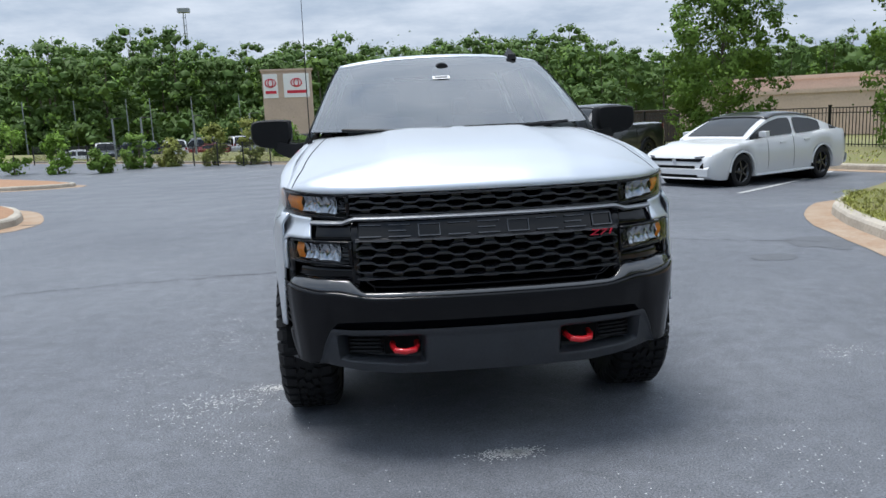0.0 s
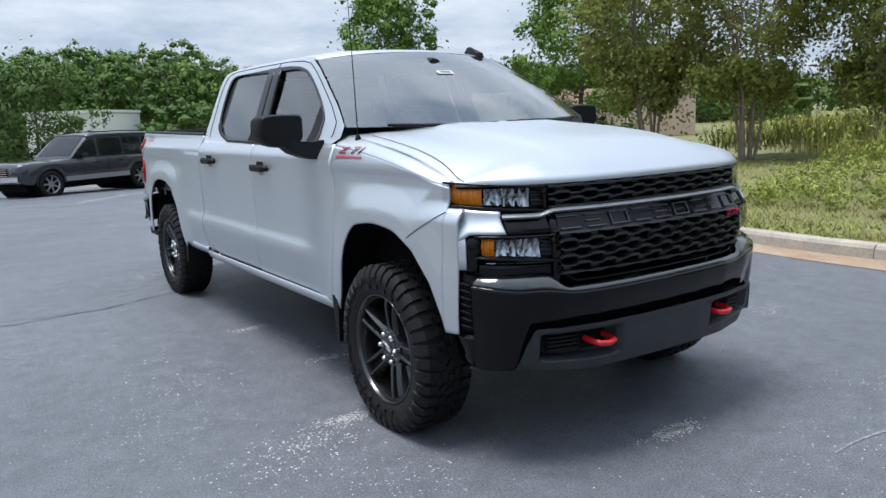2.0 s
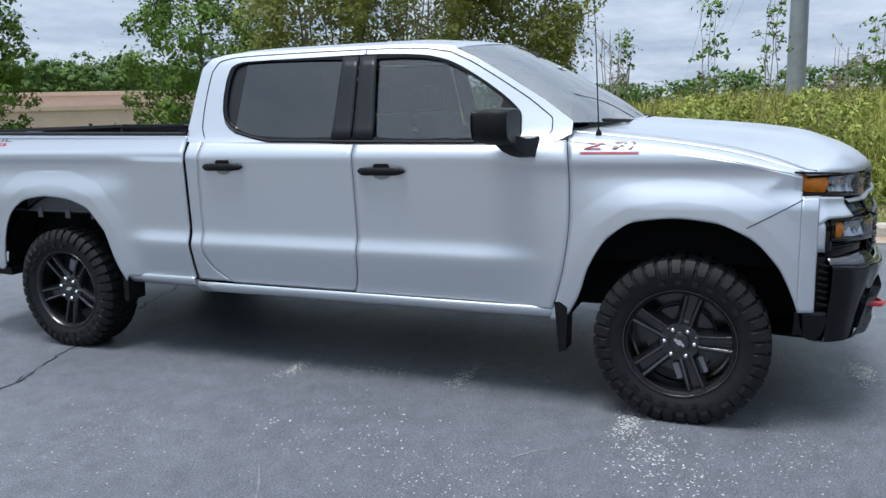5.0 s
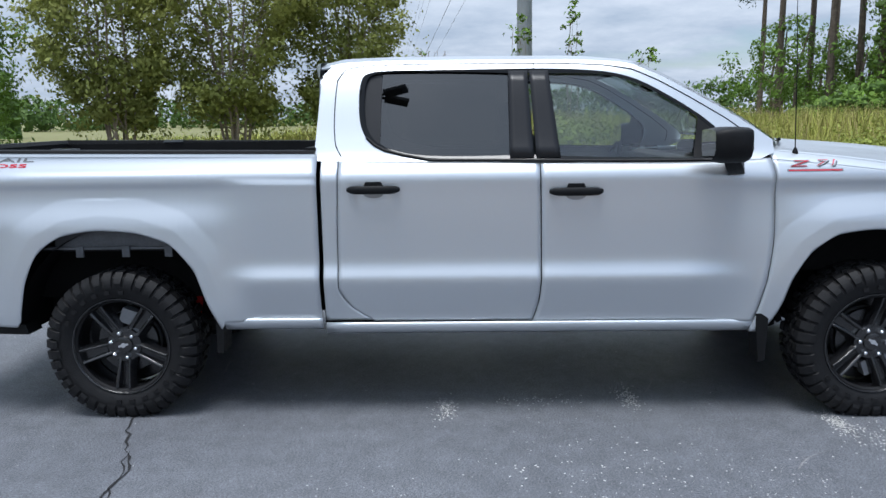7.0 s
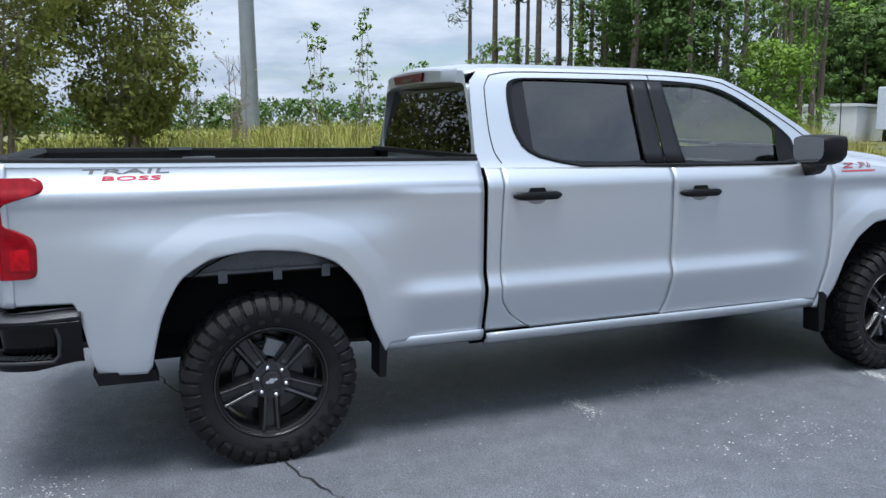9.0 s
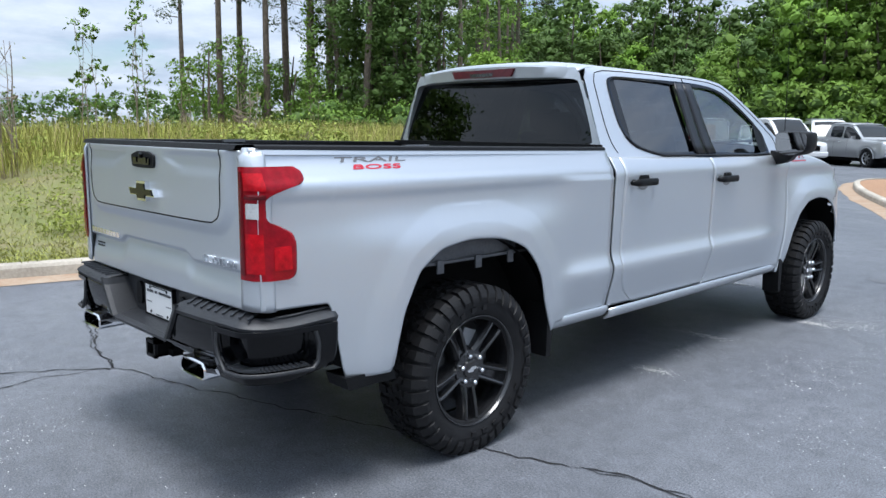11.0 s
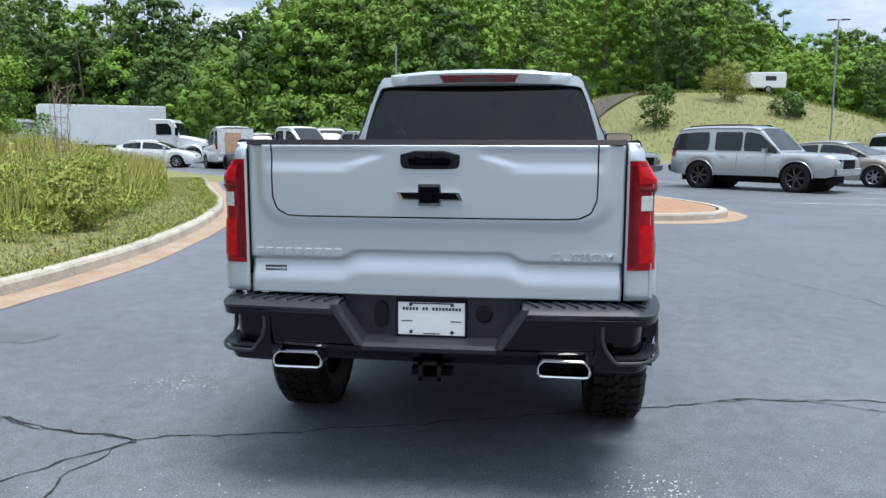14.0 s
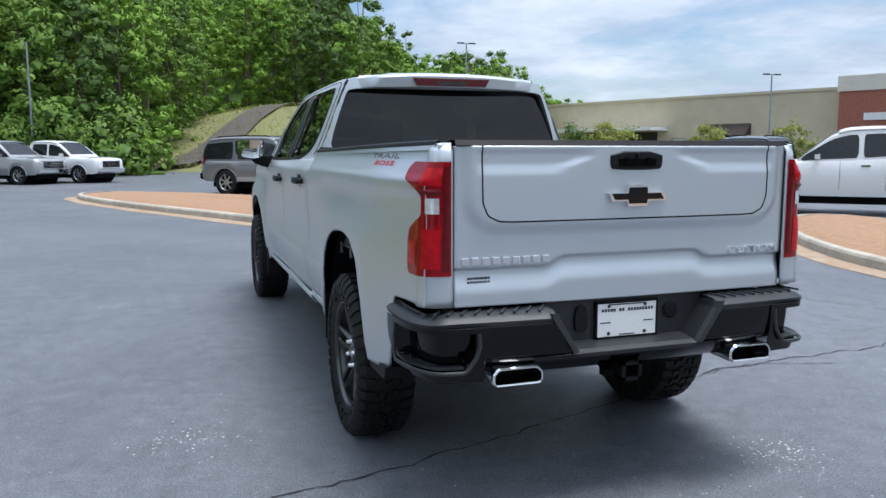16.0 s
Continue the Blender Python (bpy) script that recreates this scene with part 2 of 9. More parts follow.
def curve_of(points):
    """A smooth function through points (x, y), rising in x (monotone cubic)."""
    points = [p for i, p in enumerate(points) if i == 0 or p[0] > points[i - 1][0] + 1e-6]
    xs, ys = [p[0] for p in points], [p[1] for p in points]
    n = len(xs)
    d = [(ys[i + 1] - ys[i]) / (xs[i + 1] - xs[i]) for i in range(n - 1)]
    m = [d[0]] + [0 if d[i - 1] * d[i] <= 0 else 2 * d[i - 1] * d[i] / (d[i - 1] + d[i]) for i in range(1, n - 1)] + [d[-1]]

    def f(x):
        if x <= xs[0]:
            return ys[0]
        if x >= xs[-1]:
            return ys[-1]
        i = max(k for k in range(n - 1) if xs[k] <= x)
        h = xs[i + 1] - xs[i]
        t = (x - xs[i]) / h
        return (2 * t**3 - 3 * t * t + 1) * ys[i] + (t**3 - 2 * t * t + t) * h * m[i] + (-2 * t**3 + 3 * t * t) * ys[i + 1] + (t**3 - t * t) * h * m[i + 1]
    return f


def resample(poly, n, closed=True):
    """n points evenly along a line."""
    pts = [Vector(p) for p in poly] + ([Vector(poly[0])] if closed else [])
    seg = [(b - a).length for a, b in zip(pts, pts[1:])]
    total, out = sum(seg), []
    for k in range(n):
        d = total * k / (n if closed else n - 1)
        i = 0
        while i < len(seg) - 1 and d > seg[i]:
            d -= seg[i]
            i += 1
        out.append(pts[i].lerp(pts[i + 1], min(1, d / max(seg[i], 1e-9))))
    return out


def chaikin(poly, rounds=2, closed=True):
    """Rounds the corners of a line."""
    pts = [Vector(p) for p in poly]
    for _ in range(rounds):
        out = [] if closed else [pts[0]]
        for a, b in zip(pts, pts[1:] + ([pts[0]] if closed else [])):
            out += [a.lerp(b, 0.25), a.lerp(b, 0.75)]
        pts = out if closed else out + [pts[-1]]
    return pts


def lettering(text, size, depth, m, mat, parent, name="lettering", label="", shear=0.0, wide=1.0):
    """Raised letters, from the built-in font, as a mesh."""
    cu = bpy.data.curves.new("letters", "FONT")
    cu.body, cu.size, cu.extrude, cu.align_x, cu.align_y, cu.shear = text, size, depth, "CENTER", "CENTER", shear
    ob = bpy.data.objects.new("letters", cu)
    scene.collection.objects.link(ob)
    me = bpy.data.meshes.new_from_object(ob.evaluated_get(bpy.context.evaluated_depsgraph_get()))
    bpy.data.objects.remove(ob)
    me.materials.clear()
    me.materials.append(M[mat])
    me.transform(m @ Matrix.Diagonal((wide, 1, 1, 1)))
    out = new(name, me)
    out.parent = parent
    return tagged(out, label=label)


def cling(ob, sx, lift=0.002, skin=None):
    """Lays thin lettering on the curved flank."""
    bm = bmesh.new()
    bm.from_mesh(ob.data)
    zs, ys = [v.co.z for v in bm.verts], [v.co.y for v in bm.verts]
    for lo, hi, step, no in ((min(zs), max(zs), 0.006, (0, 0, 1)), (min(ys), max(ys), 0.04, (0, 1, 0))):
        k = lo + step
        while k < hi:
            bmesh.ops.bisect_plane(bm, geom=bm.verts[:] + bm.edges[:] + bm.faces[:], plane_co=Vector(no) * k, plane_no=no)
            k += step
    bm.to_mesh(ob.data)
    bm.free()
    for v in ob.data.vertices:
        v.co.x = sx * ((skin or side)(v.co.y, v.co.z) + lift)


# ---------------------------------------------------------------- the silver pickup truck
truck = thing("pickup_truck", "silver crew cab pickup truck with black wheels on asphalt", "pickup truck")

# half width of the body side by height, with and without the lower crease
side_crease = curve_of([(0.42, 0.89), (0.50, 0.907), (0.545, 0.911), (0.60, 0.924), (0.68, 0.944), (0.735, 0.9560), (0.756, 0.9580), (0.770, 0.9565), (0.805, 0.9435), (0.838, 0.9340), (0.872, 0.9312), (0.93, 0.9325), (1.02, 0.9355), (1.12, 0.9385), (1.20, 0.9400), (1.255, 0.9425), (1.283, 0.9435), (1.304, 0.9395), (1.335, 0.923), (1.40, 0.876), (1.474, 0.842), (1.84, 0.692), (1.87, 0.674), (1.905, 0.64)])
side_plain = curve_of([(0.42, 0.91), (0.50, 0.926), (0.60, 0.935), (0.75, 0.942), (0.88, 0.941), (1.0, 0.936), (1.10, 0.930), (1.18, 0.928), (1.225, 0.932), (1.262, 0.941), (1.285, 0.9385), (1.325, 0.922), (1.40, 0.878), (1.474, 0.842), (1.84, 0.692), (1.87, 0.674), (1.905, 0.64)])
bed_plain = curve_of([(0.42, 0.91), (0.50, 0.925), (0.60, 0.935), (0.80, 0.938), (0.95, 0.936), (1.08, 0.931), (1.18, 0.926), (1.245, 0.926), (1.285, 0.934), (1.312, 0.932), (1.345, 0.914), (1.42, 0.880), (1.50, 0.868)])
REAR_ARCH = [(1.44, 0.485), (1.51, 0.64), (1.57, 0.82), (1.70, 0.965), (1.88, 1.022), (2.06, 1.035), (2.24, 1.012), (2.38, 0.93), (2.47, 0.77), (2.505, 0.64), (2.53, 0.52)]
FRONT_ARCH = [(-2.535, 0.56), (-2.51, 0.64), (-2.44, 0.79), (-2.32, 0.92), (-2.16, 0.988), (-1.99, 1.004), (-1.80, 0.982), (-1.67, 0.895), (-1.575, 0.74), (-1.53, 0.60), (-1.45, 0.455)]
# plan of the nose: half width against how far back, for the lamps and for the bumper
NOSE_TOP = [(0.0, -2.868), (0.2, -2.864), (0.4, -2.845), (0.6, -2.798), (0.70, -2.750), (0.785, -2.692), (0.85, -2.622), (0.905, -2.52), (0.945, -2.38), (0.965, -2.2)]
NOSE_LOW = [(0.0, -2.905), (0.2, -2.901), (0.4, -2.886), (0.6, -2.845), (0.72, -2.795), (0.82, -2.73), (0.90, -2.635), (0.945, -2.53), (0.970, -2.40), (0.980, -2.2)]


def nose(s, z, push=0.0):
    """A point of the nose, s metres along its plan curve from the middle, at height z."""
    k = smooth_step(0.98, 1.08, z)
    pts = [Vector((a[0] * k + b[0] * (1 - k), a[1] * k + b[1] * (1 - k))) for a, b in zip(NOSE_TOP, NOSE_LOW)]
    d, t = abs(s), 0
    for a, b in zip(pts, pts[1:]):
        n = (b - a).length
        if d <= n or b is pts[-1]:
            p = a.lerp(b, d / n)
            q = (b - a).normalized()
            break
        d -= n
    out = Vector((q.y, -q.x))
    p = p + out * push
    return Vector((math.copysign(p.x, s) if s else p.x, p.y, z))


fa, ra = curve_of(FRONT_ARCH), curve_of(REAR_ARCH)


def arch_gap(y, z):
    """Distance to the nearest wheel opening's edge."""
    best = 9
    for pts in (FRONT_ARCH, REAR_ARCH):
        for a, b in zip(pts, pts[1:]):
            a, b, p = Vector(a), Vector(b), Vector((y, z))
            t = min(1, max(0, (p - a).dot(b - a) / (b - a).length_squared))
            best = min(best, (p - a.lerp(b, t)).length)
    return best


def side(y, z):
    """Half width of the body at a place along it: doors with a lower crease, bulged fenders and bed haunches."""
    if y > 0.89:
        k = smooth_step(1.46, 1.20, y)
        x = side_crease(z) * k + bed_plain(z) * (1 - k) if z < 1.28 else bed_plain(z)
        x += 0.024 * smooth_step(1.22, 1.62, y) * smooth_step(2.95, 2.45, y) * smooth_step(1.235, 1.03, z)
        x -= 0.072 * smooth_step(2.45, 3.25, y)
    else:
        k = smooth_step(-1.45, -1.0, y)
        x = side_crease(z) * k + side_plain(z) * (1 - k)
        x += 0.040 * smooth_step(-1.38, -1.85, y) * smooth_step(1.225, 1.04, z)
        if y < -2.1:
            kz = smooth_step(1.05, 1.15, z)
            nb = curve_of([(-2.80, 0.71), (-2.73, 0.82), (-2.635, 0.90), (-2.53, 0.945), (-2.40, 0.970), (-2.2, 0.985), (-2.0, 1.0)])(y)
            nt = curve_of([(-2.80, 0.59), (-2.692, 0.785), (-2.622, 0.85), (-2.52, 0.905), (-2.38, 0.945), (-2.2, 0.970), (-2.0, 0.99)])(y)
            x = min(x, nt * kz + nb * (1 - kz))
    if z < 1.2:
        d = arch_gap(y, z)
        x += 0.012 * min(1.0, max(0.0, (0.185 - d) / 0.105)) - 0.006 * smooth_step(0.012, 0.0, d)
    return x


def side_panel(name, y0, y1, lo, hi, nrow=52, ys=None, label=""):
    """One outer panel between two edges y0(z), y1(z), a lower line lo(y) and an upper line hi(y); one for each flank."""
    ys = ys or [k / 40 for k in range(41)]

    def fn(i, j):
        u, v = ys[i], j / nrow
        z = 0.9
        for _ in range(4):
            y = y0(z) + (y1(z) - y0(z)) * u
            z = lo(y) + (hi(y) - lo(y)) * v
        return (-side(y, z), y, z)
    n = len(ys) - 1
    vs = [fn(i, j) for j in range(nrow + 1) for i in range(n + 1)]
    fs = [(j * (n + 1) + i, (j + 1) * (n + 1) + i, (j + 1) * (n + 1) + i + 1, j * (n + 1) + i + 1) for j in range(nrow) for i in range(n)]
    for g in ((vs, fs), flipx((vs, fs))):
        solid(part(name, g, "silver", truck, label, angle=50), 0.012)


def arc_ys(pts, y0, y1, n):
    """Sample places along a wheel opening, dense where it is steep."""
    line = resample([(p[0], p[1]) for p in sorted(pts)], 60, closed=False)
    ys = sorted({round((p.x - y0) / (y1 - y0), 4) for p in line if min(y0, y1) < p.x < max(y0, y1)} | {k / n for k in range(n + 1)})
    return ys


belt = curve_of([(-1.5, 1.372), (-1.0, 1.358), (0.0, 1.37), (0.92, 1.385)])
door_front_edge = curve_of([(0.44, -1.365), (0.6, -1.415), (0.76, -1.452), (1.0, -1.476), (1.26, -1.47), (1.4, -1.45)])
door_mid_edge = curve_of([(0.5, -0.215), (0.56, -0.24), (0.66, -0.262), (0.8, -0.27), (1.36, -0.262)])
door_rear_edge = curve_of([(0.525, 0.62), (0.56, 0.68), (0.62, 0.755), (0.72, 0.805), (0.9, 0.805), (1.36, 0.79)])
side_panel("front_door", lambda z: door_front_edge(z) + 0.0025, lambda z: door_mid_edge(z) - 0.003, lambda y: 0.512, belt)
side_panel("rear_door", lambda z: door_mid_edge(z) + 0.003, lambda z: door_rear_edge(z) - 0.0025, lambda y: 0.522, belt)
side_panel("cab_corner", lambda z: door_rear_edge(z) + 0.0020, lambda z: 0.882, lambda y: 0.53, belt, ys=[k / 8 for k in range(9)])
hood_edge_x = curve_of([(-2.56, 0.868), (-2.4, 0.876), (-2.2, 0.874), (-1.9, 0.854), (-1.45, 0.812)])
hood_edge_z = curve_of([(-2.56, 1.218), (-2.4, 1.262), (-2.2, 1.312), (-1.9, 1.36), (-1.45, 1.412)])
fender_top = curve_of([(-2.64, 1.165), (-2.53, 1.197), (-2.4, 1.228), (-2.2, 1.272), (-1.9, 1.318), (-1.45, 1.365)])
fr_lo = lambda y: fa(y) if y > -2.535 else 0.56
side_panel("front_fender", lambda z: -2.526, lambda z: door_front_edge(z) - 0.0025, fr_lo, fender_top, nrow=54, ys=arc_ys(FRONT_ARCH, -2.526, -1.42, 44))
side_panel("fascia_side", lambda z: -2.598, lambda z: -2.5262, lambda y: 0.585, lambda y: 1.112, nrow=30, ys=[k / 10 for k in range(11)])


# rounded fender shoulder between the flank and the hood
def shoulder(u, v):
    y = -2.522 + 1.062 * u
    z0 = fender_top(y)
    a, b = Vector((side(y, z0), y, z0)), Vector((hood_edge_x(y) + 0.0012, y, hood_edge_z(y)))
    lean = (side(y, z0) - side(y, z0 - 0.02)) / 0.02
    run = max(0.012, (a.x - b.x + lean * (b.z - z0)) / (1 + 0.34 * lean))
    c = Vector((b.x + run, y, b.z - 0.34 * run))
    p = a * (1 - v) ** 2 + c * 2 * v * (1 - v) + b * v * v
    return (-p.x, p.y, p.z)


def fender_skin(y, z):
    """Half width of the fender at any height, over its shoulder too."""
    if z < fender_top(y):
        return side(y, z)
    u, last = (y + 2.522) / 1.062, None
    for k in range(25):
        q = shoulder(u, k / 24)
        if q[2] >= z and last:
            f = (z - last[2]) / max(1e-6, q[2] - last[2])
            return -(last[0] + (q[0] - last[0]) * f)
        last = q
    return -last[0]


g = grid(shoulder, 40, 8, flip=True)
for q in (g, flipx(g)):
    solid(part("fender_shoulder", q, "silver", truck), 0.012)
bed_top = lambda y: 1.418 + 0.017 * (y - 0.9)
bed_lo = lambda y: (ra(y) if 1.44 < y < 2.53 else (0.53 if y < 1.44 else 0.515))
bed_lo2 = lambda y: bed_lo(y) if y < 2.74 else 0.515 + 0.33 * smooth_step(2.74, 2.83, y)
side_panel("bed_side", lambda z: 0.905, lambda z: 3.105, bed_lo2, bed_top, nrow=60, ys=arc_ys(REAR_ARCH + [(2.74, 0.515), (2.80, 0.7), (2.84, 0.845)], 0.905, 3.105, 60))
# rocker strip below the doors and bed
for y0, y1, z in ((-1.44, 0.88, 0.452), (0.90, 1.45, 0.478)):
    def rocker(u, v, y0=y0, y1=y1, z=z):
        y = y0 + (y1 - y0) * u
        a = v * math.pi * 0.62
        return (-(0.885 + 0.046 * math.sin(a + 0.2)), y, z + 0.066 * v + 0.003 * math.sin(a))
    g = grid(rocker, 20, 8, flip=True)
    for q in (g, flipx(g)):
        solid(part("rocker_panel", q, "silver", truck), 0.012)

# dark inner shell that shows in the gaps
for b_ in ((-0.84, 0.84, -1.42, 0.88, 0.46, 1.34), (-0.74, 0.74, -2.60, -1.42, 0.75, 1.16), (-0.70, 0.70, 0.9, 3.02, 0.62, 0.90)):
    part("inner_shell", box(*b_), "dark", truck, smooth=False)
# Plain slab added below the floor to cut skylight on the ground.
part("underbody", box(-0.66, 0.66, -1.40, 0.86, 0.39, 0.50), "dark", truck, smooth=False)
part("chassis", join(box(-0.45, -0.36, -2.5, 2.72, 0.47, 0.58), box(0.36, 0.45, -2.5, 2.72, 0.47, 0.58), box(-0.82, 0.82, 0.893, 0.903, 0.48, 1.40), tube([(-0.75, 2.02, 0.40), (0.75, 2.02, 0.40)], 0.055, 12), tube([(-0.75, -2.02, 0.40), (0.75, -2.02, 0.40)], 0.045, 12),
     lathe([(-0.16, 0.02), (-0.12, 0.12), (0.0, 0.155), (0.12, 0.12), (0.16, 0.02)], "x", 20, (0.0, 2.02, 0.41)), box(-0.3, 0.3, -1.6, 0.6, 0.40, 0.52)), "dark", truck, smooth=False)
M["pipe_steel"] = material("brown_pipe_steel", (0.075, 0.060, 0.060), 0.28, 0.8, vary=0.3, scale=12)
# wheel housings
for yc, s in ((-2.0, 1), (2.0, 1)):
    for sx in (-1, 1):
        ring = [(yc + 0.56 * math.cos(a), 0.46 + 0.58 * math.sin(a)) for a in (math.pi * k / 18 for k in range(19))]
        g = loft([[(sx * (0.94 if yc < 0 else 0.915), y, z) for y, z in ring], [(sx * 0.56, y, z) for y, z in ring]], caps=False, closed=False)
        inner = [(sx * 0.56, y, z) for y, z in ring]
        g = join(g, (inner, [tuple(range(len(inner)))]))
        part("wheel_liner", g, "liner", truck)
for sx in (-1, 1):
    part("bed_inner_skin", box(sx * 0.872 - 0.004, sx * 0.872 + 0.004, 1.66, 2.34, 0.935, 1.06), "zinc", truck, "bare grey inner bed panel", smooth=False)
    part("bed_underside", join(box(sx * 0.80 - 0.09, sx * 0.80 + 0.085, 1.52, 2.48, 0.925, 0.938), *[box(sx * 0.895 - 0.004, sx * 0.895 + 0.004, y - 0.02, y + 0.02, 0.885, 0.945) for y in (1.72, 1.95, 2.2)]), "zinc", truck, smooth=False)
    part("mud_flap", prism([(1.42, 0.63), (1.47, 0.64), (1.475, 0.36), (1.44, 0.36)], "x", sx * 0.80, sx * 0.945), "black_plastic", truck, smooth=False)
    part("mud_flap", prism([(-1.47, 0.56), (-1.40, 0.555), (-1.425, 0.29), (-1.46, 0.30)], "x", sx * 0.82, sx * 0.945), "black_plastic", truck, smooth=False)
    part("bed_skirt", prism([(2.50, 0.47), (2.75, 0.475), (2.77, 0.53), (2.515, 0.525)], "x", sx * 0.80, sx * 0.935), "black_plastic", truck, smooth=False)
    part("frame_tube", tube([(sx * 0.50, 1.20, 0.54), (sx * 0.50, 1.62, 0.555), (sx * 0.50, 1.86, 0.62)], 0.030, 14), "pipe_steel", truck)
    part("exhaust_pipe", tube([(sx * 0.50, 1.20, 0.455), (sx * 0.50, 1.70, 0.475), (sx * 0.50, 2.45, 0.58), (sx * 0.52, 2.98, 0.585)], 0.040, 14), "pipe_steel", truck)
    part("shock_absorber", tube([(sx * 0.62, 1.72, 0.36), (sx * 0.58, 1.62, 0.85)], 0.028, 10), "red_paint", truck)

# ---- cab: pillars and rails round the side windows
CAB_IN = [(-1.19, 1.368), (-1.205, 1.44), (-1.20, 1.515), (-1.11, 1.592), (-1.0, 1.668), (-0.85, 1.755), (-0.75, 1.80), (-0.62, 1.83), (-0.40, 1.845), (0.10, 1.85), (0.45, 1.85), (0.60, 1.848), (0.665, 1.825), (0.682, 1.75), (0.682, 1.64), (0.672, 1.56), (0.635, 1.485), (0.55, 1.435), (0.42, 1.402), (0.25, 1.39), (-0.1, 1.382), (-0.6, 1.374)]
CAB_OUT = [(-1.40, 1.367), (-1.475, 1.40), (-1.475, 1.462), (-1.32, 1.572), (-1.09, 1.71), (-0.93, 1.80), (-0.78, 1.868), (-0.62, 1.89), (-0.38, 1.90), (0.10, 1.905), (0.48, 1.905), (0.70, 1.90), (0.83, 1.885), (0.885, 1.83), (0.90, 1.70), (0.91, 1.56), (0.918, 1.45), (0.918, 1.384), (0.60, 1.378), (0.25, 1.372), (-0.1, 1.366), (-0.6, 1.36)]


def cab_pt(p, push=0.0):
    return (-(side_crease(p[1]) + push), p[0], p[1])


def densify(a, k):
    out = []
    for p, q in zip(a, a[1:] + a[:1]):
        out += [Vector(p).lerp(Vector(q), i / k) for i in range(k)]
    return out


ci, co = densify(CAB_IN, 4), densify(CAB_OUT, 4)
for _ in range(2):
    ci = [(ci[i - 1] + ci[i] * 2 + ci[(i + 1) % len(ci)]) / 4 for i in range(len(ci))]
rings = [[cab_pt(p.lerp(q, t), 0.0) for p, q in zip(ci, co)] for t in (0, 0.15, 0.4, 0.7, 1.0)]
rings.insert(0, [(x + 0.018, y, z) for x, y, z in rings[0]])
g = loft(rings, caps=False)
for q in (g, flipx(g)):
    part("cab_frame", (q[0], [f[::-1] for f in q[1]]), "silver", truck, angle=55)
line = [cab_pt(p.lerp(q, 0.62), 0.0012) for p, q in zip(ci, co) if p.lerp(q, 0.62).y > 1.40]
k = max(range(len(line)), key=lambda i: (Vector(line[i]) - Vector(line[i - 1])).length)
line = line[k:] + line[:k]
for q in (line, [(-x, y, z) for x, y, z in line]):
    part("door_cut_line", tube(q, 0.0028, 5), "dark", truck)
for sx in (-1, 1):
    part("door_cut_line", tube([(sx * (side_crease(z) + 0.0025), -0.262 + 0.03 * (z - 1.36), z) for z in (1.365, 1.45, 1.6, 1.75, 1.84, 1.876)], 0.0028, 5), "dark", truck)
# black moulding along the foot of the side windows
for sx in (-1, 1):
    foot = [(y, belt(y) + 0.007) for y in (-1.19 + 0.1 * k for k in range(16))] + [(0.45, 1.408), (0.55, 1.434), (0.605, 1.462), (0.645, 1.50)]
    part("belt_moulding", tube([(sx * (max(side(y, z), side_crease(z)) + 0.002), y, z) for y, z in foot], 0.0085, 6), "black_plastic", truck)
# black window surround, centre pillar and panes
inset = lambda p, d: (-(side_crease(p[1]) - d), p[0], p[1])
cen = Vector((-0.25, 1.62))
trim = [p + (cen - p).normalized() * 0.022 for p in ci]
rim_out = [p + (p - cen).normalized() * (0.007 + 0.010 * smooth_step(1.46, 1.40, p.y)) for p in ci]
g = loft([[inset(p, 0.0) for p in rim_out], [inset(p, -0.004) for p in rim_out], [inset(p, -0.005) for p in ci], [inset(p, -0.001) for p in trim], [inset(p, 0.012) for p in trim]], caps=False)
for q in (g, flipx(g)):
    part("window_trim", (q[0], [f[::-1] for f in q[1]]), "black_gloss", truck)


M["pillar_trim"] = material("pillar_trim", (0.012, 0.0125, 0.015), 0.35, vary=0.1, spec=0.35)


def pane(y_front, y_back, mat, name, label=""):
    """The glass between two slanted edges, inside the window outline."""
    up = curve_of(sorted([(p[0], p[1]) for p in CAB_IN[2:13]]))
    dn = curve_of(sorted([(p[0], p[1]) for p in (CAB_IN[13:] + [(-1.19, 1.368)])], key=lambda p: p[0]))

    def fn(u, v):
        z = 1.6
        for _ in range(3):
            y = y_front(z) + (y_back(z) - y_front(z)) * u
            a, b = dn(y) + 0.012, up(y) - 0.012
            z = a + (b - a) * v
        return (-(0.8285 - 0.4105 * (z - 1.474)), y, z)
    g = grid(fn, 24, 10)
    for q in (g, flipx(g)):
        ob = part(name, (q[0], q[1]), mat, truck, label)
        ob.visible_shadow = False


pane(lambda z: -1.185 + 0.0 * z, lambda z: -0.36 + 0.11 * (z - 1.38), "glass", "front_side_glass", "lightly tinted side glass")
pane(lambda z: -0.115, lambda z: 0.575 - 0.02 * (z - 1.4), "glass_dark", "rear_side_glass", "dark privacy side glass")
pane(lambda z: 0.5765 - 0.02 * (z - 1.4), lambda z: 0.676, "pillar_trim", "quarter_trim")


def pillar(u, v):
    z = 1.385 + (1.838 - 1.385) * v
    y = (-0.372 + 0.11 * (z - 1.38)) * (1 - u) - 0.108 * u
    return inset((y, z), 0.001)


for u0, u1 in ((0.0, 0.475), (0.525, 1.0)):
    g = grid(lambda u, v: pillar(u0 + (u1 - u0) * u, v), 4, 8)
    for q in (g, flipx(g)):
        solid(part("centre_pillar", q, "pillar_trim", truck), 0.01)


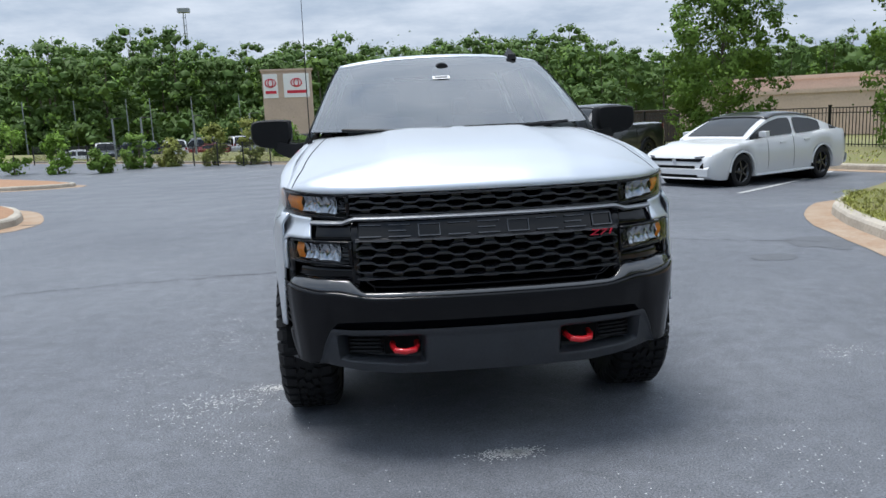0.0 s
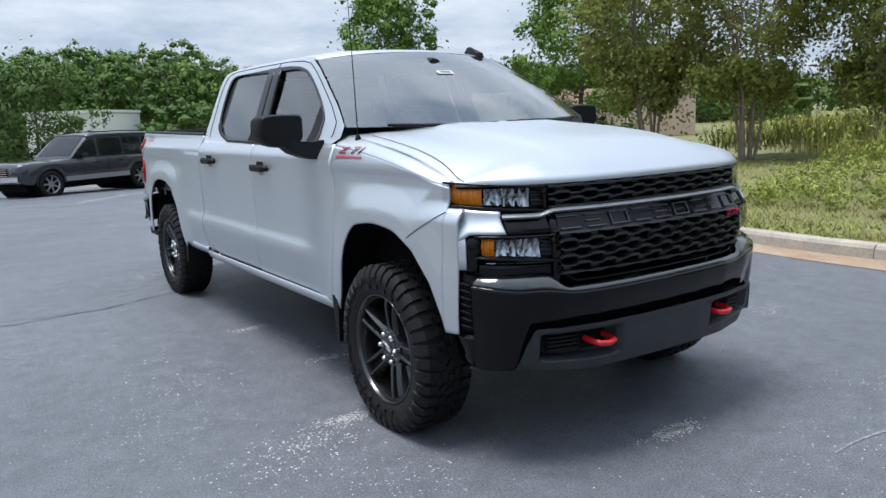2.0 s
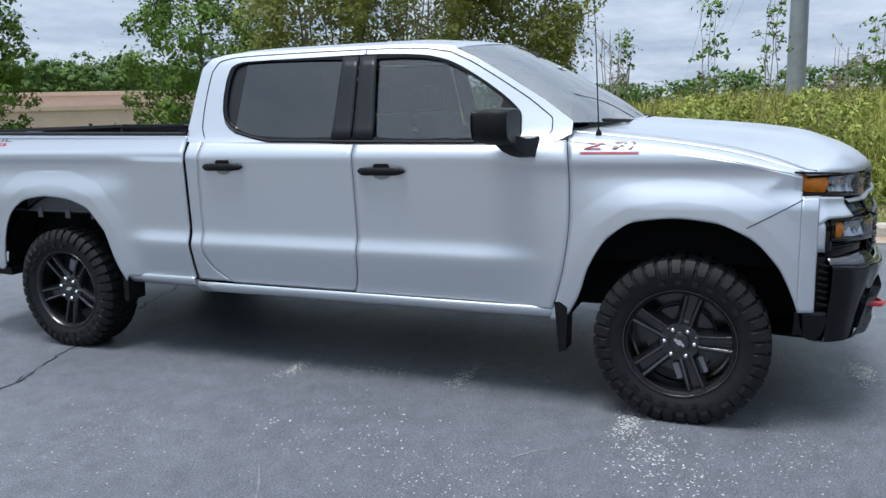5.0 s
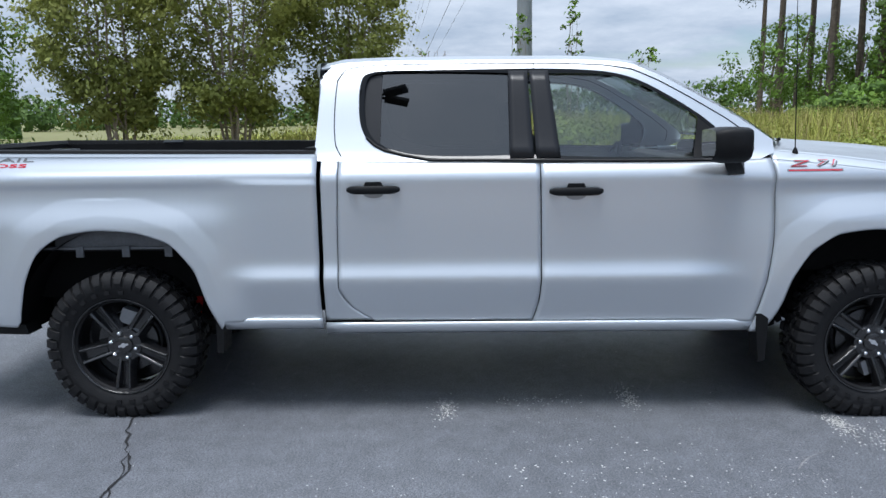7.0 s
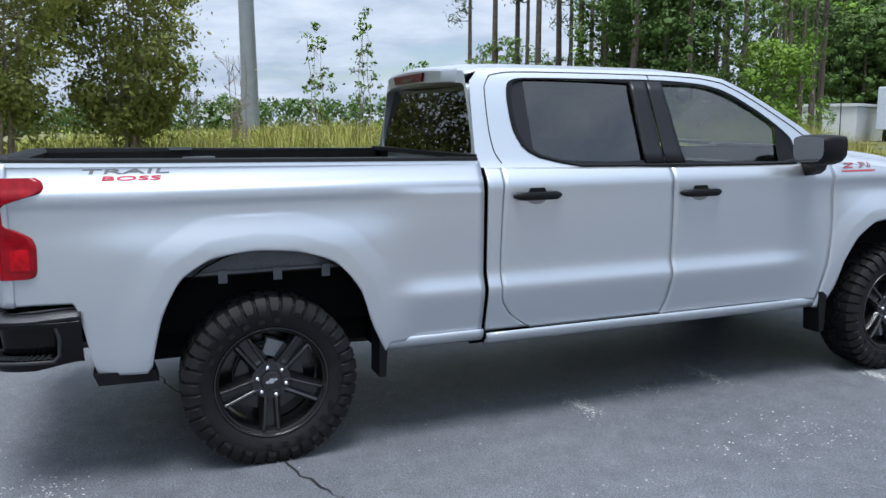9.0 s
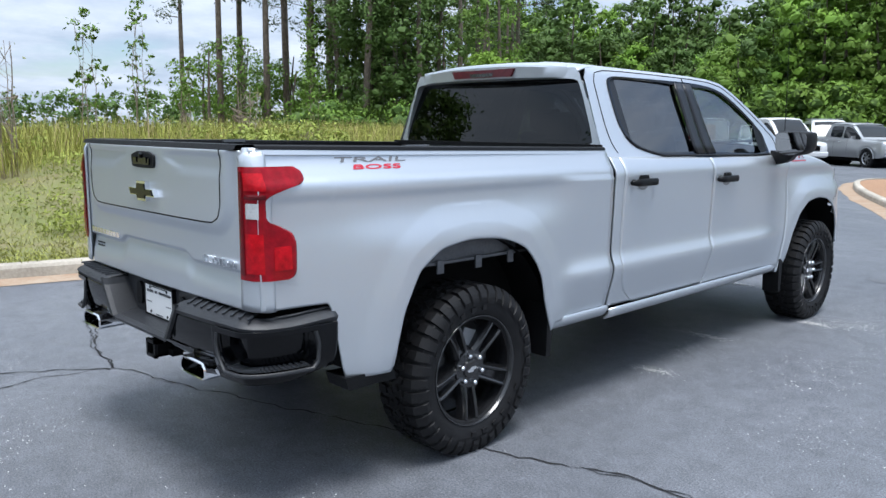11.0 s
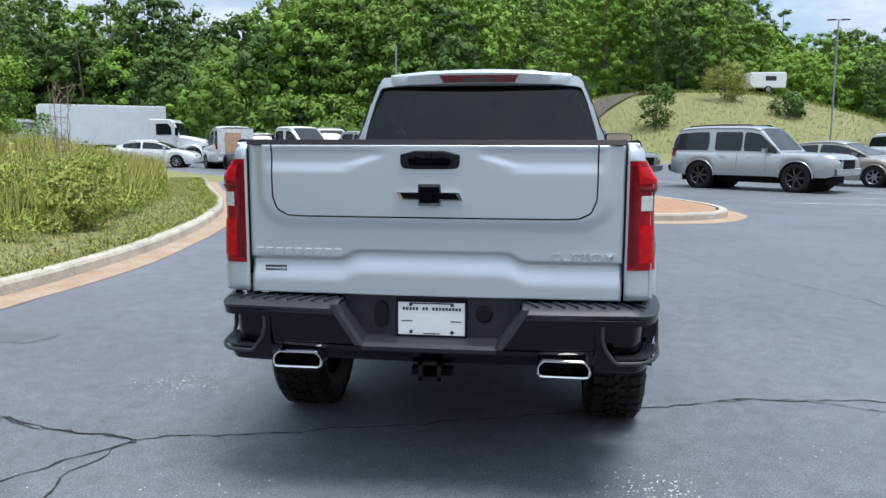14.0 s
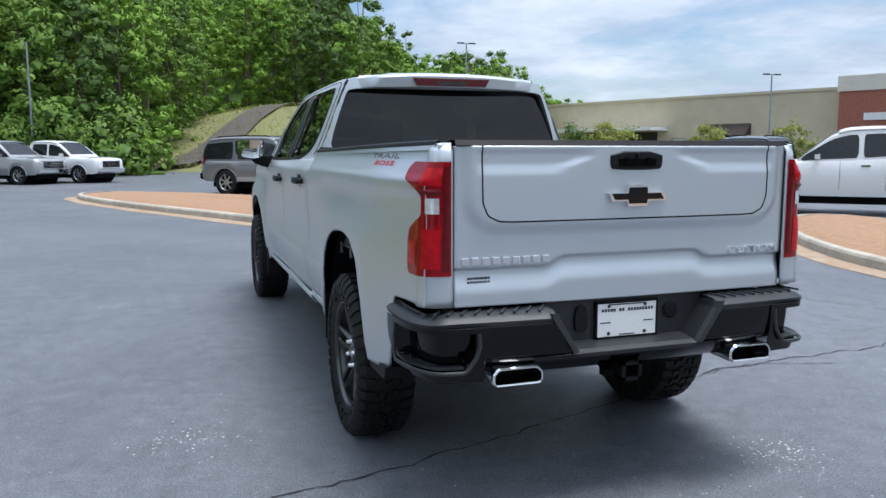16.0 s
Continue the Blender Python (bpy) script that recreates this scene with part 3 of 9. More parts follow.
def sail(u, v):
    z = 1.372 + 0.225 * v
    y0 = -1.20 + 0.10 * smooth_step(0.55, 1.0, v)
    return inset((y0 + (-1.055 - 0.045 * v - y0) * u, z), 0.0)


g = grid(sail, 3, 4)
for q in (g, flipx(g)):
    part("mirror_sail", q, "black_plastic", truck)

FIN_X, FIN_Y = 0.495, -0.80
# ---- windscreen, roof, back window
a_line = resample([Vector((side_crease(z) - 0.012, y, z)) for y, z in ((-1.475, 1.455), (-1.32, 1.572), (-1.09, 1.71), (-0.93, 1.80), (-0.80, 1.862))], 13, closed=False)


def screen(u, v, d=0.0):
    k = v * 12
    i = min(11, int(k))
    p = a_line[i].lerp(a_line[i + 1], k - i)
    s = 2 * u - 1
    bow = (0.235 - 0.10 * v) * (1 - abs(s) ** 2.2)
    return (p.x * s, p.y - bow + d, p.z + 0.035 * v * (1 - s * s) - 0.015 * (1 - v) * (1 - s * s) - d * 0.5)


ob = part("windscreen", grid(screen, 28, 14, flip=False), "screen_glass", truck, "lightly tinted curved windscreen")
ob.visible_shadow = False
part("windscreen_edge", join(grid(lambda u, v: screen(u, 0.955 + 0.05 * v, 0.006), 28, 2), grid(lambda u, v: screen(u, -0.0 + 0.03 * v, 0.006), 28, 2)), "black_gloss", truck)
part("mirror_pod", placed(lathe([(-0.05, 0.005), (-0.045, 0.05), (0.0, 0.06), (0.05, 0.03), (0.055, 0.005)], "y", 16), pose(0.0, -1.03, 1.80)), "black_plastic", truck)
part("window_sticker", grid(lambda u, v: screen(0.52 + 0.075 * (u - 0.5) - 0.035, 0.63 + 0.045 * v, -0.006), 3, 1), "white_plate", truck, "white paper sticker with unreadable bars")
part("sticker_print", grid(lambda u, v: screen(0.52 + 0.055 * (u - 0.5) - 0.035, 0.645 + 0.016 * v, -0.009), 3, 1), "grey_plastic", truck)


def roof(u, v):
    y = -0.80 + 1.70 * v
    out = curve_of([(-0.80, 1.862), (-0.70, 1.882), (-0.38, 1.90), (0.5, 1.905), (0.75, 1.898), (0.9, 1.88)])(y)
    w = side_crease(out) - 0.006
    s = 2 * u - 1
    crown = (0.048 + 0.0 * y) * (1 - abs(s) ** 2.4)
    front = 0.125 * (1 - abs(s) ** 2.2) * (1 - v) ** 6
    rib = 0.006 * math.exp(-((abs(s) - 0.55) / 0.05) ** 2) * smooth_step(0.05, 0.2, v)
    return (w * s, y - front + 0.055 * (1 - s * s) * smooth_step(0.8, 1.0, v), out + crown * smooth_step(-0.25, 0.35, v + 0.2) - 0.012 * smooth_step(0.93, 1.0, v) + rib)


solid(part("roof", grid(roof, 36, 30), "silver", truck, angle=60), 0.01)
part("roof_fin", placed(loft([[(-0.030, -0.085, -0.02), (0.030, -0.085, -0.02), (0.034, 0.075, -0.02), (-0.034, 0.075, -0.02)], [(-0.026, -0.075, 0.012), (0.026, -0.075, 0.012), (0.032, 0.07, 0.012), (-0.032, 0.07, 0.012)], [(-0.010, 0.0, 0.045), (0.010, 0.0, 0.045), (0.014, 0.066, 0.040), (-0.014, 0.066, 0.040)], [(-0.004, 0.03, 0.060), (0.004, 0.03, 0.060), (0.006, 0.064, 0.058), (-0.006, 0.064, 0.058)]]), pose(FIN_X, FIN_Y, 1.893)), "black_plastic", truck, "small dark shark fin aerial")


def bpt(x, z, d):
    w = side_crease(z) - 0.012
    s = x / w
    return (x, 0.905 + 0.055 * (1 - s * s) * (0.9 + 0.1 * (z - 1.4) / 0.485) + d, z)


# back panel as a frame round the glass
hole = [(-0.795, 1.47), (-0.77, 1.442), (-0.6, 1.435), (0.6, 1.435), (0.77, 1.442), (0.795, 1.47), (0.685, 1.80), (0.655, 1.822), (0.5, 1.828), (-0.5, 1.828), (-0.655, 1.822), (-0.685, 1.80)]
r0, r1 = [Vector(p) for p in resample(chaikin(hole, 1), 140)], []
for p in r0:
    d = p - Vector((0, 1.63))
    t = 1.0
    while t < 2.5:
        q = Vector((0, 1.63)) + d * t
        if q.y < 1.38 or q.y > 1.885 or abs(q.x) > (side_crease(q.y) - 0.012):
            break
        t += 0.01
    r1.append(Vector((0, 1.63)) + d * t)
lean = lambda z: -0.13 * max(0.0, z - 1.435)
g = loft([[bpt(p.x, p.y, lean(p.y) - 0.012) for p in r0], [bpt(p.x, p.y, 0.0) for p in r0], [bpt(p.x, p.y, 0.0) for p in r1]], caps=False)
part("cab_back", g, "silver", truck)
part("back_glass", ([bpt(p.x, p.y, lean(p.y) - 0.004) for p in r0], [tuple(range(len(r0)))]), "glass_back", truck, "dark privacy back window").visible_shadow = False
def lip_y(x):
    return 0.905 + 0.055 * (1 - (x / 0.66) ** 2)


xs_ = [0.60 * (k / 12 - 1) for k in range(25)]
taper = lambda x: smooth_step(0.60, 0.50, abs(x))
part("spoiler_lip", loft([[(x, lip_y(x) + a * taper(x), b + 0.038 * (1 - abs(x / 0.66) ** 2.4) * c) for x in xs_] for a, b, c in ((-0.02, 1.893, 1.0), (0.020, 1.882, 1.0), (0.026, 1.870, 1.0), (0.020, 1.828, 0.25), (0.0, 1.822, 0.2))], caps=False, closed=False), "silver", truck, angle=30)
M["brake_dark"] = material("dark_brake_lens", (0.10, 0.012, 0.018), 0.12, vary=0.3, scale=40, spec=0.5)
part("brake_light_high", join(prism([(-0.262, 1.893), (0.262, 1.893), (0.235, 1.846), (-0.235, 1.846)], "y", 0.945, 0.991)), "brake_dark", truck, "dark maroon high brake light", smooth=False)
part("cargo_light", join(prism([(-0.10, 1.872), (0.10, 1.872), (0.09, 1.852), (-0.09, 1.852)], "y", 0.98, 0.9935)), "lamp_dark", truck)

# ---- hood


def hood(u, v):
    s = 2 * u - 1
    f = nose(s * 1.0, 1.21)
    xr = hood_edge_x(-1.46) * s
    yr = -1.46 - 0.23 * (1 - abs(s) ** 2.2)
    y = f.y + (yr - f.y) * v
    if abs(s) > 0.999:
        y = max(y, -2.555)
    x = f.x + (xr - f.x) * v
    e = abs(s)
    xe = hood_edge_x(max(y, -2.555))
    zc = curve_of([(-2.9, 1.206), (-2.84, 1.250), (-2.78, 1.288), (-2.68, 1.324), (-2.5, 1.362), (-2.2, 1.398), (-1.9, 1.422), (-1.6, 1.448)])(y)
    ze = hood_edge_z(max(y, -2.555))
    k = min(1, abs(x) / xe) ** 3.2
    lip = curve_of([(0, 1.206), (0.03, 1.240), (0.09, 1.280), (0.16, 1.308), (0.3, 1.352), (1.5, 1.6)])((y - f.y))
    z = min(zc * (1 - k) + ze * k, lip if v > 0 else 1.206)
    bulge = 0.015 * smooth_step(0.50, 0.40, abs(x) + 0.04 * v) * smooth_step(0.03, 0.35, v)
    dip = -0.006 * math.exp(-((abs(x) - 0.58) / 0.08) ** 2) * smooth_step(0.1, 0.5, v)
    return (x, y, z + bulge + dip)


solid(part("hood", grid(hood, 64, 48), "silver", truck, "silver hood with a raised centre", angle=60), 0.012)


def seam(name, pts, w=0.0045):
    """A dark shut line laid along points of the body."""
    rows = [[], []]
    for i, q in enumerate(pts):
        d = (pts[min(i + 1, len(pts) - 1)] - pts[max(i - 1, 0)]).normalized()
        n_ = Vector((0.0, 0.0, 1.0)) if abs(d.z) < 0.5 and abs(q.x) < 0.86 else Vector((math.copysign(1, q.x), 0, 0.3))
        o = d.cross(n_).normalized() * w / 2
        for r, g_ in ((0, -1), (1, 1)):
            rows[r].append(tuple(q + o * g_ + n_.normalized() * 0.0022))
    part(name, loft(rows, caps=False, closed=False), "dark", truck, smooth=False)


for sx in (-1, 1):
    line = [Vector(hood(0.5 + 0.5 * sx * (0.915 + 0.03 * smooth_step(0.25, 0.02, k / 60)), 0.012 + 0.988 * k / 60)) for k in range(61)]
    seam("hood_shut_line", line)
    line = [Vector((sx * side(-2.53 + 0.23 * k / 12, 1.098 - 0.128 * k / 12), -2.53 + 0.23 * k / 12, 1.098 - 0.128 * k / 12)) for k in range(13)]
    seam("fascia_shut_line", line, 0.004)
part("cowl", grid(lambda u, v: (0.80 * (2 * u - 1), -1.70 + 0.22 * abs(2 * u - 1) ** 2.2 + 0.09 * v, 1.425 + 0.008 * v - 0.02 * abs(2 * u - 1) ** 3), 24, 3), "black_plastic", truck)
for s0, s1 in ((-0.62, -0.02), (0.05, 0.66)):
    part("wiper", tube([screen(0.5 + s * 0.5 / 0.80, -0.012 + 0.03 * abs((s - s0) / (s1 - s0) - 0.6), -0.014) for s in (s0 + (s1 - s0) * k / 8 for k in range(9))], 0.009, 6), "black_plastic", truck)
part("aerial_mast", join(tube([(-0.835, -1.60, 1.39), (-0.835, -1.585, 1.80), (-0.832, -1.56, 2.28)], 0.0035, 6, 0.0015), lathe([(1.385, 0.016), (1.40, 0.015), (1.42, 0.006)], "z", 10, (-0.835, -1.60, 0))), "black_plastic", truck, "thin black aerial mast")


# ---- nose: strips on the plan curve
def strip(s0, s1, zlo, zhi, push=0.0, n=24, rows=6, back=None):
    """A band of the nose from s0 to s1 between two height functions; push moves it out; back gives it a returned edge."""
    zl = zlo if callable(zlo) else (lambda s: zlo)
    zh = zhi if callable(zhi) else (lambda s: zhi)
    pu = push if callable(push) else (lambda s, v: push)

    def fn(u, v):
        s = s0 + (s1 - s0) * u
        z = zl(s) + (zh(s) - zl(s)) * v
        return tuple(nose(s, z, pu(s, v)))
    return grid(fn, n, rows)


def both(name, geo, mat, label="", t=0.0, **kw):
    for q in (geo, flipx(geo)):
        ob = part(name, q, mat, truck, label, **kw)
        if t:
            solid(ob, t)


# dark backing behind grille and lamps
part("grille_backing", strip(-0.93, 0.93, 0.60, 1.20, -0.075, 40, 8), "dark", truck)
# upper and lower mesh of the grille: offset rows of wide flattened openings
def mesh_rows(z0, z1, rows, s_max, pitch):
    geos, dz = [], (z1 - z0) / rows
    for r in range(rows + 1):
        zb = z0 + r * dz
        off = pitch / 2 if r % 2 else 0.0
        n = int(2 * s_max / 0.0075)
        pts = []
        for k in range(n + 1):
            s = -s_max + 2 * s_max * k / n
            ph = ((s + off) / pitch) % 1.0
            w = 0.5 + 0.5 * max(-1, min(1, 2.6 * math.cos(2 * math.pi * ph)))
            pts.append((s, zb + (w - 0.5) * dz * 0.30 * (0 < r < rows), 0.0034 + 0.0052 * w))
        rings = [[tuple(nose(s, z + a * h, p)) for s, z, h in pts] for a, p in ((1, -0.055), (1, -0.006), (0.55, 0.004), (-0.55, 0.005), (-1, -0.002), (-1, -0.055))]
        geos.append(loft(rings, caps=False, closed=False))
        for k in range(int(-s_max / pitch) - 1, int(s_max / pitch) + 2):
            s = k * pitch - off
            if abs(s) < s_max - 0.02 and r < rows:
                geos.append(loft([[tuple(nose(s + a, zb + (0.18 if i == 0 else 0.82) * dz, p)) for a, p in ((-0.024, -0.05), (-0.019, -0.022), (0.019, -0.022), (0.024, -0.05))] for i in (0, 1)], closed=False, caps=False))
    return join(*geos)


part("upper_grille", mesh_rows(1.108, 1.192, 3, 0.605, 0.135), "grille_grey", truck, "black mesh grille", angle=30)
part("lower_grille", mesh_rows(0.833, 1.000, 5, 0.585, 0.135), "grille_grey", truck, "black mesh grille", angle=30)
part("grille_text_band", strip(-0.60, 0.60, 1.004, 1.078, -0.012, 40, 3), "black_gloss", truck)
# maker's letters in the band, kept as plain raised outlines
for k in range(9):
    s = -0.52 + k * 0.13
    fr = [strip(s - 0.048, s + 0.048, 1.0615, 1.0655, -0.003, 3, 1), strip(s - 0.048, s + 0.048, 1.0145, 1.0185, -0.003, 3, 1)]
    if k % 3 == 1:
        fr.append(strip(s - 0.048, s + 0.03, 1.038, 1.042, -0.003, 3, 1))
    if k % 3 == 2:
        fr += [strip(s - 0.048, s - 0.044, 1.0145, 1.0655, -0.003, 1, 3), strip(s + 0.044, s + 0.048, 1.0145, 1.0655, -0.003, 1, 3)]
    ob = part("grille_letter_bar", join(*fr), "letter_grey", truck, smooth=False)
    solid(ob, 0.01)
# satin bar across the grille
bar_z = lambda s: 1.092 - 0.018 * smooth_step(0.585, 0.645, abs(s))
part("grille_bar", join(strip(-0.80, 0.80, lambda s: bar_z(s) - 0.0115, lambda s: bar_z(s) + 0.0115, lambda s, v: 0.02 - 0.02 * (2 * v - 1) ** 2, 60, 6)), "bar_grey", truck, "satin grey grille bar")
part("grille_sill", strip(-0.60, 0.60, lambda s: 0.752 + 0.05 * smooth_step(0.5, 0.6, abs(s)), lambda s: 0.832, lambda s, v: -0.072 + 0.05 * v, 40, 4), "black_gloss", truck)
part("sill_trim", tube([tuple(nose(s, 0.795 + 0.06 * smooth_step(0.50, 0.60, abs(s)), -0.012)) for s in (-0.60 + 1.2 * k / 40 for k in range(41))], 0.006, 6), "black_gloss", truck)
part("hood_seal", strip(-1.0, 1.0, 1.190, 1.212, -0.014, 50, 2), "dark", truck)
# lamps
s_in, s_out = 0.612, 1.062


def lamp(zb, zt, s0, s1, amber0, refl0, name):
    """A lamp unit with dark housing, fluted bright reflector bowl, amber end and a gloss rim; zb and zt give its lower and upper edge."""
    both(name + "_housing", strip(s0, s1, zb, zt, -0.055, 14, 4), "lamp_dark")
    am = strip(amber0, s1 - 0.022, lambda s: zb(s) + 0.013, lambda s: zt(s) - 0.012, lambda s, v: -0.018 - 0.014 * abs(2 * v - 1) + 0.002 * math.sin(s * 500), 30, 8)
    both(name + "_turn_signal", am, "amber", "amber turn signal lens")
    a, b = refl0, amber0 - 0.006
    mid = a + (b - a) * 0.55
    g = [strip(p, q, lambda s: zb(s) + 0.018, lambda s: zt(s) - 0.014, lambda s, v, p=p, q=q: -0.052 + 0.036 * (0.6 * abs(2 * (s - p) / (q - p) - 1) ** 2 + 0.4 * (2 * v - 1) ** 2) + 0.004 * math.sin(s * 190) * math.sin(v * 5 + s * 20), 60, 16) for p, q in ((a, mid), (mid, b))]
    both(name + "_reflector", join(*g), "reflector", "bright fluted reflector", angle=20)
    both(name + "_fin", strip(s0 + 0.012, a - 0.006, lambda s: zb(s) + 0.02, lambda s: zt(s) - 0.016, lambda s, v: -0.03 - 0.004 * math.cos(v * 40), 4, 24), "lamp_dark")
    fr = join(strip(s0, s1, zb, lambda s: zb(s) + 0.011, 0.0, 14, 1), strip(s0, s1, lambda s: zt(s) - 0.009, zt, 0.0, 14, 1), strip(s0, s0 + 0.014, zb, zt, -0.002, 3, 3), strip(s1 - 0.018, s1, zb, zt, -0.004, 3, 3))
    both(name + "_bezel", fr, "black_gloss", t=0.02)


M["lens"] = glass_material("lamp_lens", (0.90, 0.91, 0.92), 0.02, 0.0)
hl_b = lambda s: 1.087 + 0.030 * (abs(s) - 0.61) / 0.45
hl_t = lambda s: 1.196 + 0.026 * (abs(s) - 0.61) / 0.45
fg_b = lambda s: 0.884 + 0.022 * (abs(s) - 0.61) / 0.33
fg_t = lambda s: 1.000 + 0.004 * (abs(s) - 0.61) / 0.33
lamp(hl_b, hl_t, s_in, s_out, 0.885, 0.680, "headlight")
lamp(fg_b, fg_t, 0.605, 0.945, 0.868, 0.668, "fog_light")
both("headlight_lens", strip(s_in, s_out, lambda s: hl_b(s) + 0.002, lambda s: hl_t(s) - 0.002, 0.004, 14, 3), "lens")
both("fog_light_lens", strip(0.605, 0.945, lambda s: fg_b(s) + 0.002, lambda s: fg_t(s) - 0.002, 0.002, 14, 3), "lens")
# silver tongue of the fender between the lamps and the black cheeks round them
both("fender_tongue", strip(0.806, 1.045, lambda s: 1.010 - 0.03 * smooth_step(0.95, 1.03, s), lambda s: hl_b(s) - 0.004, lambda s, v: 0.004 * math.sin(math.pi * v) * smooth_step(1.03, 0.90, s) + 0.004 - 0.003 * smooth_step(0.96, 1.04, s), 24, 8), "silver", t=0.012)
both("lamp_cheek", join(strip(0.59, 0.81, 1.003, 1.088, -0.014, 8, 3), strip(0.575, 0.985, 0.80, 0.886, -0.030, 12, 3), strip(0.575, 0.612, 0.76, 1.10, -0.012, 4, 4), strip(0.940, 0.992, 0.84, 1.006, -0.010, 4, 4)), "black_gloss", t=0.012)
both("fender_cheek", strip(0.985, 1.03, 0.86, 1.015, 0.001, 6, 4), "silver", t=0.012)
# bumper: gloss face that leans in towards the ground, a flat ledge on top that dips below the grille, grey skid below
low_z = lambda s: 0.610 - 0.174 * smooth_step(0.70, 0.80, abs(s))
edge_z = lambda s: 0.757 + 0.022 * smooth_step(0.50, 0.68, abs(s)) + 0.020 * smooth_step(0.75, 0.95, abs(s))
ledge_z = lambda s: 0.776 + 0.069 * smooth_step(0.545, 0.645, abs(s))
ledge_in = lambda s: 0.021 + 0.050 * smooth_step(0.545, 0.645, abs(s))


def bumper_skin(u, v):
    s = -0.958 + 1.916 * u
    k = v * 32
    f = smooth_step(0.90, 0.958, abs(s)) * 0.012
    if k <= 24:
        t = k / 24
        z = low_z(s) + (edge_z(s) - 0.014 - low_z(s)) * t
        return tuple(nose(s, z, 0.008 + 0.030 * smooth_step(0, 1, t) ** 0.8 - f))
    a = (k - 24) / 8 * math.pi / 2
    return tuple(nose(s, edge_z(s) - 0.014 + 0.014 * math.sin(a), 0.038 - 0.014 * (1 - math.cos(a)) - f))



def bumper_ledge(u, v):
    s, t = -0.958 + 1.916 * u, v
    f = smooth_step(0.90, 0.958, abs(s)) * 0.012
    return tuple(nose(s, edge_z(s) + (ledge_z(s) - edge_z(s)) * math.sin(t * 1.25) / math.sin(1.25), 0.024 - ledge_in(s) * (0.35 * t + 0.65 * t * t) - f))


# Bumper ledge split off; gloss raised above the face's to put in its highlight.
M["black_raised_gloss"] = material("black_raised_gloss", (0.006, 0.0062, 0.007), 0.18, vary=0.1, spec=1.0, coat=0.7)
solid(part("bumper_top_trim", grid(bumper_ledge, 120, 10), "black_raised_gloss", truck, "black bumper top edge with gloss raised for its highlight", angle=60), 0.008)
part("front_bumper", grid(bumper_skin, 120, 32), "black_gloss", truck, "gloss black front bumper", angle=60)
solid(truck.children[-1], 0.010)
both("bumper_vent", join(*[strip(0.962, 1.012, lambda s, k=k: 0.602 + 0.030 * k + 0.012 * (s - 0.96) / 0.05, lambda s, k=k: 0.618 + 0.030 * k + 0.012 * (s - 0.96) / 0.05, lambda s, v: 0.004 + 0.008 * v, 5, 2) for k in range(7)], strip(0.95, 1.024, 0.575, 0.862, -0.016, 5, 4)), "black_plastic", "black louvred side vent", t=0.004)
both("bumper_return", strip(0.945, 1.10, lambda s: 0.436 + 0.03 * smooth_step(0.98, 1.10, s), 0.578, lambda s, v: 0.006 - 0.026 * smooth_step(0.97, 1.09, s) - 0.030 * (1 - v) ** 2, 14, 8), "black_gloss", t=0.010)
both("bumper_corner_lip", strip(0.945, 1.08, 0.576, 0.590, lambda s, v: 0.006 - 0.016 * v - 0.024 * smooth_step(0.97, 1.07, s), 8, 2), "black_gloss", t=0.006)


def skid_push(s, v):
    a = abs(s)
    rec = smooth_step(0.29, 0.33, a) * smooth_step(0.69, 0.66, a) * smooth_step(0.22, 0.28, v) * smooth_step(0.86, 0.80, v)
    return 0.034 - 0.030 * smooth_step(0.60, 0.92, a) - 0.035 * (1 - v) ** 2 - 0.085 * rec + 0.008 * smooth_step(0.8, 0.95, v) * smooth_step(0.9, 0.7, a)


skid_low = lambda s: 0.405 + 0.028 * smooth_step(0.4, 0.8, abs(s)) + 0.03 * smooth_step(0.9, 1.1, abs(s))
part("skid_panel", strip(-0.985, 0.985, skid_low, lambda s: low_z(s) + 0.004, skid_push, 140, 26), "grey_plastic", truck, "matte grey lower bumper panel", angle=60)
solid(truck.children[-1], 0.012)
both("fog_louvre", join(strip(0.49, 0.655, 0.498, 0.592, -0.022, 6, 2), *[strip(0.495, 0.65, 0.503 + 0.018 * k, 0.513 + 0.018 * k, lambda s, v: -0.006 - 0.012 * v, 6, 1) for k in range(5)]), "black_plastic", t=0.008)
for sx in (-1, 1):
    part("tow_hook", tube([(sx * 0.39 - 0.052, -2.80, 0.535), (sx * 0.39 - 0.055, -2.875, 0.527), (sx * 0.39 - 0.040, -2.925, 0.522), (sx * 0.39, -2.940, 0.520), (sx * 0.39 + 0.040, -2.925, 0.522), (sx * 0.39 + 0.055, -2.875, 0.527), (sx * 0.39 + 0.052, -2.80, 0.535)], 0.0135, 10), "red_paint", truck, "bright red tow hook")
    part("tow_plate", box(sx * 0.39 - 0.09, sx * 0.39 + 0.09, -2.84, -2.80, 0.485, 0.59), "dark", truck, smooth=False)
part("skid_under", grid(lambda u, v: ((0.50 + 0.32 * min(1, 2.2 * v)) * (2 * u - 1), -2.83 + 0.55 * v, 0.415 + 0.03 * v), 8, 4, flip=True), "black_plastic", truck)

